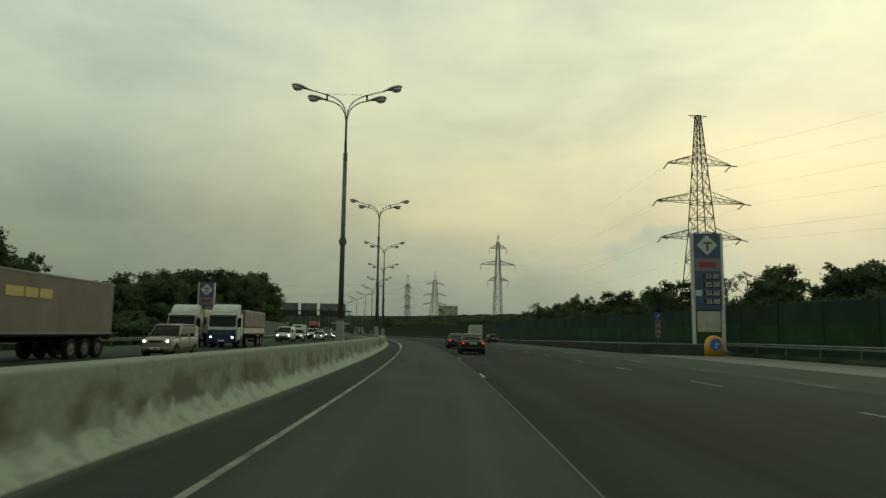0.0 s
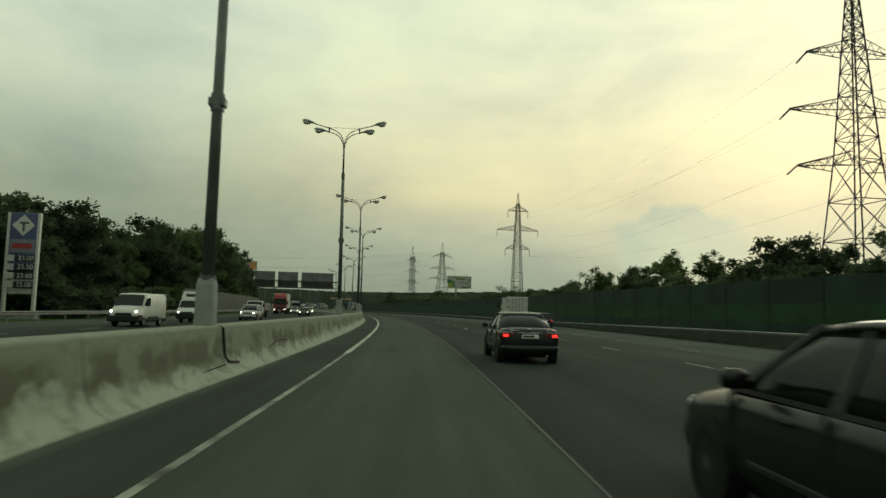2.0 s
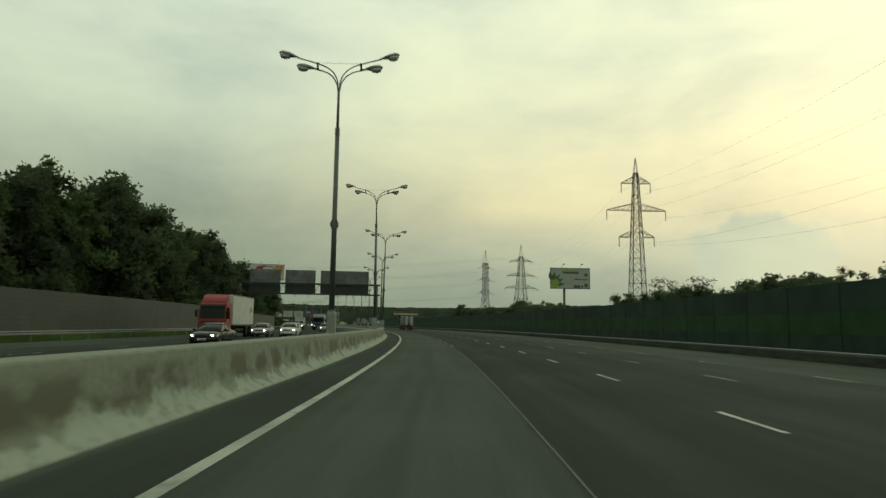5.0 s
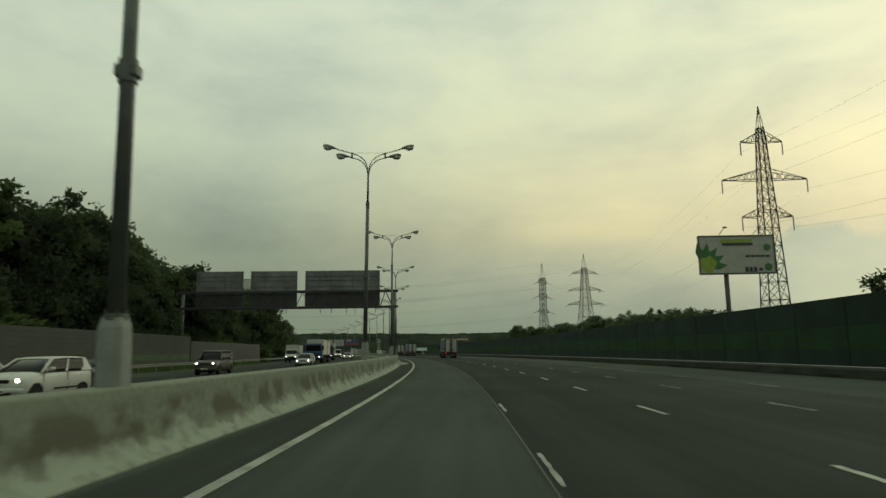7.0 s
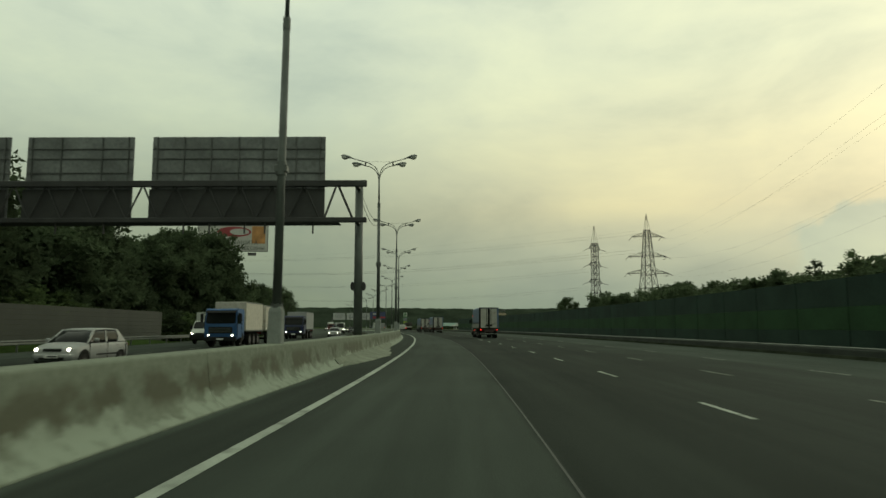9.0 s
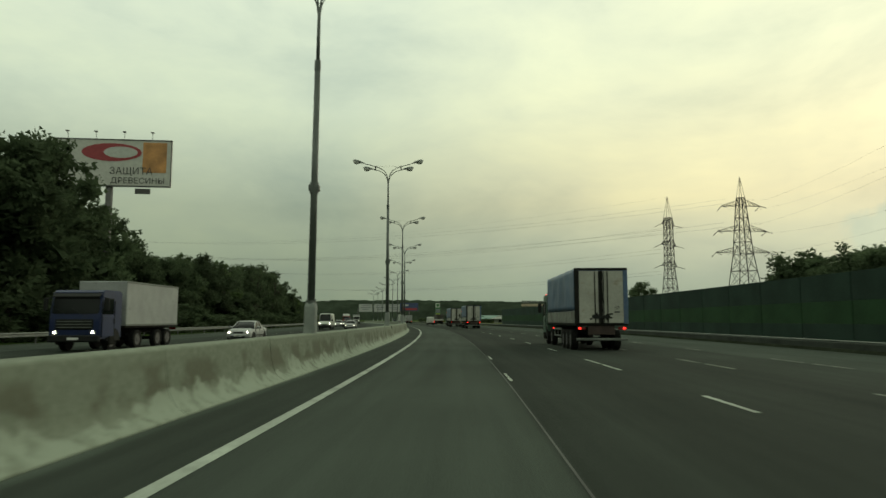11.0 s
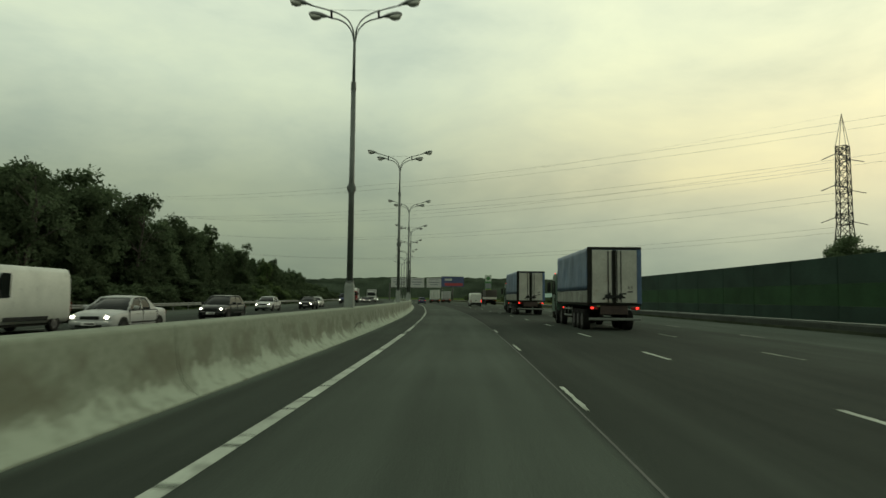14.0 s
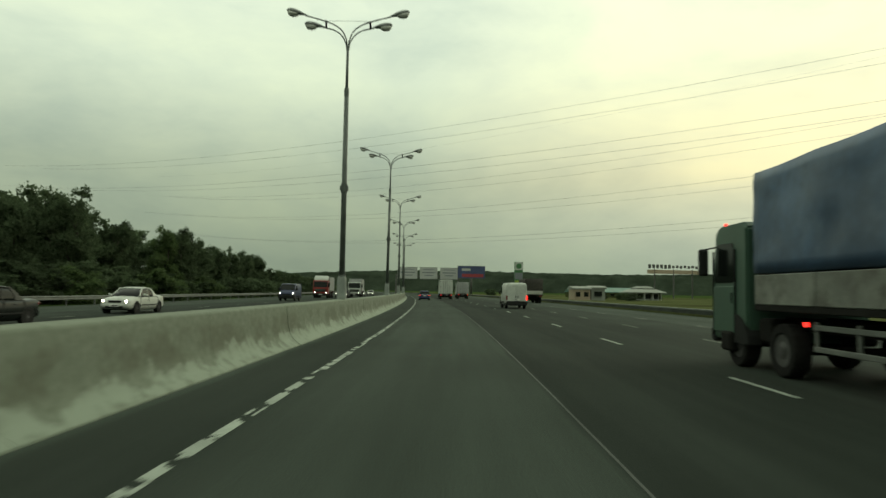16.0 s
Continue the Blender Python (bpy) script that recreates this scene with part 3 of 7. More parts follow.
# ---- lamp posts ----
def lamp_head(parent, neck, out):
    """A plump lantern whose neck sits at neck and which points along out, with a bowl of pale glass under it."""
    q = Vector(out).to_track_quat("Y", "Z").to_matrix().to_4x4()
    bm = B()
    rings = []
    for y, w, h in ((-0.10, 0.035, 0.035), (0.0, 0.05, 0.045), (0.12, 0.10, 0.08), (0.26, 0.155, 0.12), (0.46, 0.185, 0.145), (0.66, 0.18, 0.14), (0.79, 0.13, 0.10), (0.85, 0.05, 0.04)):
        rings.append([(w * math.cos(a), y, 0.02 + h * math.sin(a) * (1.0 if math.sin(a) > 0 else 0.5)) for a in (2 * math.pi * i / 12 for i in range(12))])
    loft(bm, rings)
    bmesh.ops.transform(bm, matrix=Matrix.Translation(neck) @ q, verts=bm.verts[:])
    lamp = part("lantern", bm, LANTERN, parent, smooth=True)
    bm = B()
    rings = []
    for y, w, h in ((0.27, 0.06, 0.03), (0.34, 0.13, 0.12), (0.52, 0.165, 0.20), (0.70, 0.155, 0.18), (0.80, 0.08, 0.06)):
        rings.append([(w * math.cos(a), y, -0.015 + h * min(0, math.sin(a))) for a in (2 * math.pi * i / 12 for i in range(12))])
    loft(bm, rings)
    bmesh.ops.transform(bm, matrix=Matrix.Translation(neck) @ q, verts=bm.verts[:])
    part("lens", bm, LENS, lamp, "pale glass bowl", smooth=True)


def curve_through(pts, k=4):
    """More points on a smooth line through the given ones."""
    out = []
    for i in range(len(pts) - 1):
        p0, p1, p2, p3 = pts[max(0, i - 1)], pts[i], pts[i + 1], pts[min(len(pts) - 1, i + 2)]
        for j in range(k):
            u = j / k
            out.append(0.5 * (2 * p1 + (p2 - p0) * u + (2 * p0 - 5 * p1 + 4 * p2 - p3) * u * u + (3 * p1 - p0 - 3 * p2 + p3) * u ** 3))
    return out + [pts[-1]]


def street_lamp():
    t = thing("street_lamp", "tall dark steel lamp post with four unlit lanterns on the median", "street lamp", group="lamp posts along the median")
    bm = B()
    rings = [[(w * a, w * b2, z) for a, b2 in ((-1, -0.8), (-0.8, -1), (0.8, -1), (1, -0.8), (1, 0.8), (0.8, 1), (-0.8, 1), (-1, 0.8))] for z, w in ((1.03, 0.195), (1.9, 0.185), (1.97, 0.17), (2.04, 0.15))]
    loft(bm, rings)
    part("plinth", bm, PLINTH, t, "grey concrete plinth")
    bm = B()
    tube(bm, (0, 0, 2.0), (0, 0, 2.10), 0.175, 0.175, 12)
    for i in range(6):
        a = math.pi / 3 * i
        tube(bm, (0.152 * math.cos(a), 0.152 * math.sin(a), 2.08), (0.152 * math.cos(a), 0.152 * math.sin(a), 2.15), 0.016, n=6)
    part("base_flange", bm, POLE, t)
    bm = B()
    tube(bm, (0, 0, 2.1), (0, 0, 10.05), 0.130, 0.100, 14)
    part("lower_mast", bm, POLE, t, smooth=True)
    bm = B()
    tube(bm, (0, 0, 9.95), (0, 0, 10.3), 0.112, 0.108, 12)
    part("sleeve", bm, POLE, t)
    bm = B()
    tube(bm, (0, 0, 10.25), (0, 0, 12.2), 0.066, 0.056, 10)
    part("upper_mast", bm, POLE, t, smooth=True)
    bm = B()
    box(bm, (0, 0, 5.87), (0.36, 0.26, 0.22), 0.03)
    tube(bm, (0, 0, 5.68), (0, 0, 6.06), 0.15, 0.15, 12)
    part("junction_box", bm, POLE, t)
    for side in (-1, 1):
        outer = [(0.035, 12.05), (0.06, 12.45), (0.24, 12.85), (0.55, 13.10), (1.0, 13.27), (1.95, 13.53)]
        inner = [(0.035, 12.0), (0.10, 12.36), (0.30, 12.70), (0.62, 12.93), (1.02, 13.05), (1.15, 13.08)]
        for way, fore, tilt in ((outer, -0.10, 0.24), (inner, 0.10, 0.14)):
            pts = curve_through([Vector((side * x, fore * min(1, x), z)) for x, z in way])
            bm = B()
            pipe(bm, pts, 0.030, 6)
            part("arm", bm, POLE, t)
            lamp_head(t, pts[-1], (side, 0, tilt))
        bm = B()
        tube(bm, (side * 1.0, 0.10, 13.02), (side * 1.0, -0.10, 13.32), 0.045, n=6)
        part("clamp", bm, TRIM, t, "dark clamp that joins both arms")
    bm = B()
    tube(bm, (-1.0, -0.10, 13.30), (1.0, -0.10, 13.30), 0.008, n=4)
    part("tie_rod", bm, POLE, t)
    return t


LAMP = street_lamp()
LEANS = {0: -0.2, 2: -0.5, 3: -0.4, 5: -0.4, 6: 1.0, 7: 0.6, 9: 0.5, 15: 0.6}


def lamp_place(k):
    """Posts further along are slightly taller, and some lean a little."""
    return by_road(32.44 + 29.35 * k, 0) @ pose(0, 0, 0, 0, LEANS.get(k, 0)) @ Matrix.Diagonal((1, 1, 1 + (0.02 + 0.25 * min(1, max(0, k) / 14)) / 13.6, 1))


LAMP.matrix_world = lamp_place(0)
for k in range(-1, 20):
    if k != 0:
        copy_thing(LAMP, lamp_place(k))


# ---- verge on the outer side, a little above the road ----
bm = B()
sweep(bm, [(22.5, -0.02), (22.55, 0.14), (22.75, 0.16), (23.1, 0.28), (26.5, 0.32), (30, 0.3), (42, -0.1)], 60.5, 440, 5, closed=False)
tagged(part("ground_verge", bm, SOIL), "raised dark verge behind a low kerb", "verge", kind="structure")


bm = B()
sweep(bm, [(22.5, -0.02), (22.55, 0.14), (22.75, 0.16), (23.1, 0.28), (26.5, 0.32), (34, 0.25), (60, 0.1), (110, 0.02), (170, -0.1)], 440, 900, 10, closed=False)
tagged(part("ground_field", bm, FIELD), "open yellow-green grass field beyond the end of the wall", "field", kind="structure")

# low solid parapet along the edge of the near carriageway
parapet = thing("parapet", "low dark concrete parapet with a thin steel rail on top", "parapet", kind="structure")


def along_edge(profile):
    """A cross-section (d, height under the top) along the edge, which bends away at the slip road."""
    rings = []
    for i in range(118):
        s = 53.5 + 0.75 * i if i < 10 else 61 + 5.4 * (i - 10)
        d = float(np.interp(s, [53.5, 55.0, 57.0, 60.0], [27.0, 24.8, 23.3, 22.8]))
        top = float(np.interp(s, [53.5, 75, 125], [0.98, 0.86, 0.53]))
        rings.append([road(s, d + a, -0.02 if h is None else top - h) for a, h in profile])
    return loft(B(), rings)


part("upstand", along_edge([(-0.18, None), (-0.16, 0.13), (-0.10, 0.09), (0.12, 0.09), (0.17, 0.13), (0.17, None)]), PARAPET, parapet)
part("rail", along_edge([(-0.08, 0.09), (-0.10, 0.03), (-0.04, 0.0), (0.06, 0.0), (0.10, 0.03), (0.08, 0.09)]), surface("weathered_rail", (0.12, 0.135, 0.115), 0.7, 0.2, vary=0.25, scale=0.8, fine=12), parapet, "thin grey steel rail")


# ---- crash rails ----
def crash_rail(name, d, s0, s1, face, label, lift=0.0):
    t = thing(name, label, "crash rail", kind="structure")
    wave = [(0.0, 0.46), (0.045, 0.49), (0.045, 0.54), (0.0, 0.58), (0.0, 0.62), (0.045, 0.66), (0.045, 0.71), (0.0, 0.75)]
    prof = [(d + face * a, z + lift) for a, z in wave] + [(d - face * 0.02, z + lift) for a, z in wave[::-1]]
    bm = B()
    sweep(bm, prof, s0, s1, 4)
    part("rail", bm, STEEL, t)
    bm = B()
    box(bm, (0, 0, 0.34), (0.10, 0.06, 0.72), 0.01)
    post = bpy.data.meshes.new("rail_post")
    bm.to_mesh(post)
    bm.free()
    post.materials.append(STEEL)
    for i in range(int((s1 - s0) / 4)):
        shared("rail_post", post, t, by_road(s0 + 1 + 4 * i, d - face * 0.09, lift))


bm = B()
sweep(bm, [(29.2, -0.02), (29.25, 0.14), (29.6, 0.3), (33, 0.34), (46, 0.2), (60, -0.1)], S0, 57, 6, closed=False)
tagged(part("ground_verge_slip", bm, SOIL), "dark raised verge beside the slip road", "verge", kind="structure")
crash_rail("crash_rail_slip", 29.8, 2, 56, -1, "dull galvanised steel crash rail beside the slip road", 0.33)
crash_rail("crash_rail_left", -21.5, -40, 640, 1, "dull galvanised steel crash rail beside the oncoming carriageway")


# ---- noise walls ----
def noise_wall(name, label, spans, bands, bay, ribs=1):
    """Panels between posts along (s0, s1, d0, d1); bands: (z0, z1, material) from the ground up."""
    t = thing(name, label, "noise wall", kind="structure")
    meshes = {}
    for z0, z1, mat in bands:
        bm = B()
        k = ribs
        for i in range(k):
            a, b2 = z0 + (z1 - z0) * i / k, z0 + (z1 - z0) * (i + 1) / k
            box(bm, (0, 0, (a + b2) / 2), (0.10, bay - 0.004, b2 - a - 0.008), 0.004)
        me = bpy.data.meshes.new("panel")
        bm.to_mesh(me)
        bm.free()
        me.materials.append(mat)
        meshes[z0] = me
    posts = []
    for z0, z1, mat in bands:
        bm = B()
        box(bm, (0, 0, (z0 + z1) / 2), (0.106, 0.05, z1 - z0), 0.006)
        me = bpy.data.meshes.new("post")
        bm.to_mesh(me)
        bm.free()
        me.materials.append(mat)
        posts.append(me)
    for s0, s1, d0, d1 in spans:
        k = int((s1 - s0) / bay)
        for i in range(k):
            d = d0 + (d1 - d0) * i / k
            turn = -math.degrees(math.atan2((d1 - d0) / k, bay))
            for z0, me in meshes.items():
                shared("panel", me, t, by_road(s0 + bay * (i + 0.5), d + (d1 - d0) / k / 2, 0, turn))
            for me in posts:
                shared("post", me, t, by_road(s0 + bay * i, d))
    return t


noise_wall("wall_noise_right", "dark green noise wall with a brighter green band along the motorway",
           [(-20, 60, 36, 30.5), (60, 120, 30.5, 26.2), (120, 440, 26.2, 26.0)],
           [(0.0, 1.25, WALLDARK), (1.25, 2.5, WALLGREEN), (2.5, 4.05, WALLDARK)], 5.0)
noise_wall("wall_noise_left", "plain grey-brown panel noise wall in front of trees",
           [(140, 228, -23.4, -23.4)], [(0.0, 3.6, WALLGREY)], 4.0, 10)
noise_wall("wall_noise_left_green", "grey-brown panel noise wall with one green row of boards",
           [(228, 248, -23.4, -23.4)], [(0.0, 1.05, WALLGREY), (1.05, 1.62, surface("board_green", (0.035, 0.075, 0.028), 0.8, vary=0.25, scale=0.4, fine=9)), (1.62, 3.6, WALLGREY)], 4.0, 3)
noise_wall("wall_noise_left_low", "lower plain grey-brown panel noise wall",
           [(248, 288, -23.3, -23.3)], [(0.0, 3.08, WALLGREY)], 4.0, 9)


# low grass bank at the foot of the left noise wall
bm = B()
rng = random.Random(5)
rows = []
for i in range(101):
    s = 139 + 1.5 * i
    k = min(1.0, (s - 138) / 6, (291 - s) / 6) * rng.uniform(0.85, 1.1)
    rows.append([bm.verts.new(road(s, d, z)) for d, z in ((-21.85, -0.055), (-22.2, 0.12 * k), (-22.7, 0.30 * k + rng.uniform(-0.03, 0.03)), (-23.34, 0.46 * k))])
for a, b2 in zip(rows, rows[1:]):
    for j in range(3):
        bm.faces.new((a[j], a[j + 1], b2[j + 1], b2[j]))
tagged(part("ground_bank", bm, GRASS), "low rough grass bank at the noise wall's foot", "bank", kind="structure")


# ---- sign gantry ----
def gantry():
    t = thing("sign_gantry", "dark steel motorway gantry holding three large signs seen from behind", "sign gantry", by_road(255.1, 0))
    for x, y, z0 in ((-0.2, 1.55, 0.9), (-27.2, 1.55, 0.0)):
        bm = B()
        tube(bm, (x, y, z0), (x, y, 9.42), 0.245, 0.225, 16)
        p = part("post", bm, POLE, t, smooth=True)
        bm = B()
        tube(bm, (x, y, z0), (x, y, z0 + 0.12), 0.42, 0.42, 16)
        part("base_flange", bm, GANTRY, p)
        if z0 > 0:
            for side in (-1, 1):
                bm = B()
                tube(bm, (x + side * 0.30, y - 0.16, 3.75), (x + side * 0.30, y + 0.16, 3.75), 0.24, 0.24, 12)
                for v in bm.verts:
                    v.co.x = x + side * 0.30 + (v.co.x - x - side * 0.30) * 0.5
                part("sounder_box", bm, GANTRY, p, "dark rounded box clamped to the post")
    for y in (0.0,):
        for z, h in ((9.25, 0.34), (7.25, 0.27)):
            bm = B()
            box(bm, (-13.55, y, z), (27.9, 0.24, h), 0.03)
            part("chord", bm, GANTRY, t)
        x = -26.6
        while x < -2.2:
            bm = B()
            tube(bm, (x, y, 7.3), (x + 0.85, y, 9.2), 0.05, n=6)
            tube(bm, (x + 0.85, y, 9.2), (x + 1.7, y, 7.3), 0.05, n=6)
            part("brace", bm, GANTRY, t)
            x += 1.75
    bm = B()
    tube(bm, (-1.9, 0, 7.3), (-1.25, 0, 9.15), 0.06, n=6)
    tube(bm, (-1.15, 0, 9.15), (-0.35, 0, 7.3), 0.07, n=6)
    part("brace", bm, GANTRY, t)
    for x in (-0.2, -27.2):
        for z in (9.25, 7.25):
            bm = B()
            box(bm, (x, 0.72, z), (0.2, 1.3, 0.2), 0.02)
            part("cross_tie", bm, GANTRY, t)
    bm = B()
    box(bm, (-13.4, 0.72, 7.16), (24.5, 1.1, 0.05), 0.01)
    part("catwalk", bm, GANTRY, t)
    for x in (-24.6, -21.9, -19.6, -16.4, -13.8, -9.5, -8.1, -6.2, -5.1, -2.5):
        bm = B()
        box(bm, (x, 0.05, 6.82), (0.07, 0.12, 0.62), 0.015)
        part("bracket", bm, GANTRY, t)
    # solid dark sheets added to imitate the shade on the signs' lower half
    for a, b2 in ((-25.2, -19.3), (-18.4, -12.5), (-11.5, -1.95)):
        bm = B()
        box(bm, ((a + b2) / 2, 0.20, 8.2), (b2 - a, 0.03, 1.6), 0.01)
        part("walkway_screen", bm, GANTRY, t, "dark sheet added to shade the lower sign backs")
    rng = random.Random(8)
    for a, b2 in ((-25.2, -19.3), (-18.4, -12.5), (-11.5, -1.95)):
        bm = B()
        box(bm, ((a + b2) / 2, 0.42, 9.72), (b2 - a, 0.06, 4.55), 0.03)
        panel = part("sign_panel", bm, SIGNBACK, t, "grey metal sign back with ribs")
        n = round((b2 - a) / 1.7)
        for i in range(n + 1):
            bm = B()
            box(bm, (a + 0.3 + (b2 - a - 0.6) * (i + rng.uniform(-0.18, 0.18) * (0 < i < n)) / n, 0.34, 9.72), (0.06, 0.09, 4.5), 0.01)
            part("rib", bm, RIBSTEEL, panel)
        for z in (7.7, 8.55, 9.95, 10.75, 11.3):
            bm = B()
            box(bm, ((a + b2) / 2, 0.355, z), (b2 - a - 0.1, 0.06, 0.05))
            part("rail", bm, RIBSTEEL, panel)
    return t


gantry()

# two slack cables from the gantry to the next lamp post
for z0, z1, sag in ((9.3, 9.05, 0.55), (9.0, 8.95, 0.8)):
    a, b2 = road(256.55, -0.35 + 0.2, z0), road(267.2, 0.06, z1)
    bm = B()
    pipe(bm, [a.lerp(b2, i / 14) - Vector((0, 0, 4 * sag * (i / 14) * (1 - i / 14))) for i in range(15)], 0.014, 5)
    tagged(part("slack_cable", bm, TRIM), "thin slack black cable between gantry and lamp post", "cable", "slack cables at the gantry")

# concrete footing that spreads from the barrier round the gantry post
bm = B()
rings = []
for s, d in ((245, 0.66), (247, 1.0), (250, 1.35), (252.8, 1.5), (254.7, 1.78), (254.8, 1.62), (257, 1.62), (259.3, 1.52), (259.4, 1.3), (262, 1.22), (265, 1.1), (265.1, 0.92), (270, 0.76), (274, 0.64)):
    rings.append([road(s, x, z) for x, z in ((0.36, -0.02), (d, -0.02), (d - 0.03, 0.035), (max(0.60, d * 0.62), 0.12), (0.44, 0.30), (0.36, 0.30))])
loft(bm, rings)
part("apron", bm, surface("apron_concrete", (0.17, 0.19, 0.145), 0.9, vary=0.25, scale=0.9, fine=10, bump=0.01, dirt_or_gloss=(0.09, 0.098, 0.075), dirt_or_gloss_at=0.56, spec=0.1), median, "broken pale concrete apron at the foot of the barrier")
bm = B()
rings = []
for s, d in ((249, -0.45), (251.5, -1.0), (254, -1.45), (259, -1.5), (262, -1.0), (264.5, -0.45)):
    rings.append([road(s, x, z) for x, z in ((-0.25, 0.0), (d - 0.35, 0.0), (d - 0.12, 0.45), (d, 0.97), (d + 0.12, 1.0), (-0.25, 1.0))])
loft(bm, rings)
part("post_footing", bm, PLINTH, median, "widened concrete footing round the gantry post")
rng = random.Random(21)
bm = B()
rings = []
for i in range(13):
    s, u = 256.9 + 0.5 * i, i / 12
    h = 0.24 * math.sin(math.pi * u) ** 0.6 * rng.uniform(0.8, 1.1)
    rings.append([road(s, x, 1.0 + h * z - 0.01) for x, z in ((-1.0 + 0.5 * u, 0), (-0.85 + 0.45 * u, 0.7), (-0.6 + 0.3 * u, 1), (-0.35 + 0.12 * u, 0.8), (-0.16, 0))])
loft(bm, rings)
part("soil_heap", bm, surface("grey_soil", (0.05, 0.054, 0.042), 0.95, vary=0.4, scale=2.0, fine=9, bump=0.02, spec=0.0), median, "dark heap of soil on the footing")

# loose cables at the barrier
bm = B()
pipe(bm, [road(326.0, 0.22, 1.06), road(326.03, 0.315, 1.03), road(326.08, 0.345, 0.93), road(326.12, 0.35, 0.84)], 0.022, 6)
tagged(part("loose_cable", bm, TRIM), "short black cable end hanging from a post's foot", "cable", "loose cables on the barrier")
bm = B()
pipe(bm, [road(61.95, 0.24, 1.05), road(62.0, 0.33, 1.0), road(62.0, 0.365, 0.72), road(62.0, 0.40, 0.40), road(62.15, 0.45, 0.28), road(62.9, 0.47, 0.22)], 0.027, 7)
tagged(part("loose_cable", bm, TRIM), "thick black cable hanging down the barrier from a post's foot", "cable", "loose cables on the barrier")
bm = B()
pipe(bm, [road(353.9, 0.325, 0.86), road(354.2, 0.35, 0.70), road(354.25, 0.375, 0.50), road(354.1, 0.40, 0.33)], 0.012, 6)
tagged(part("loose_cable", bm, TRIM), "thin dark cable end hanging on the concrete barrier", "cable", "loose cables on the barrier")
for s0, s1, z0, z1, lift in ((324.6, 327.0, 0.38, 0.33, 0.0), (66.3, 69.4, 0.34, 0.45, 0.07), (354.3, 356.5, 0.31, 0.27, 0.0), (383.5, 385.6, 0.30, 0.38, 0.08), (412.9, 415.1, 0.27, 0.27, 0.02), (206.9, 209.1, 0.28, 0.26, 0.0), (60.2, 61.9, 0.20, 0.24, 0.0)):
    pts = []
    for i in range(13):
        u = i / 12
        z = z0 + (z1 - z0) * u + lift * math.sin(math.pi * u)
        pts.append(road(s0 + (s1 - s0) * u, float(np.interp(z, [0.23, 0.38, 0.56], [0.44, 0.385, 0.345])) + 0.012, z))
    bm = B()
    pipe(bm, pts, 0.013, 6)
    tagged(part("loose_cable", bm, PARAPET), "loose dark cable lying along the concrete barrier", "cable", "loose cables on the barrier")


# ---- pylons ----
def lattice(tower, levels, r):
    """Four legs through the levels (z, half-width) with crossed braces on every face."""
    turn = ((-1, -1), (1, -1), (1, 1), (-1, 1))
    for a, b2 in turn:
        bm = B()
        pipe(bm, [(a * w, b2 * w, z) for z, w in levels], r, 4)
        part("leg", bm, LATTICE, tower)
    for (z0, w0), (z1, w1) in zip(levels, levels[1:]):
        for i in range(4):
            (a, b2), (c, d) = turn[i], turn[(i + 1) % 4]
            for p, q, k in (((a * w0, b2 * w0, z0), (c * w1, d * w1, z1), 0.55), ((c * w0, d * w0, z0), (a * w1, b2 * w1, z1), 0.55), ((a * w1, b2 * w1, z1), (c * w1, d * w1, z1), 0.6)):
                part("brace", tube(B(), p, q, r * k, n=4, caps=False), LATTICE, tower)


def levels_between(ends, step):
    out = []
    for (z0, a0), (z1, a1) in zip(ends, ends[1:]):
        k = max(1, round((z1 - z0) / (step * max(0.5, (a0 + a1) / 2))))
        out += [(z0 + (z1 - z0) * i / k, a0 + (a1 - a0) * i / k) for i in range(k)]
    return out + [ends[-1]]


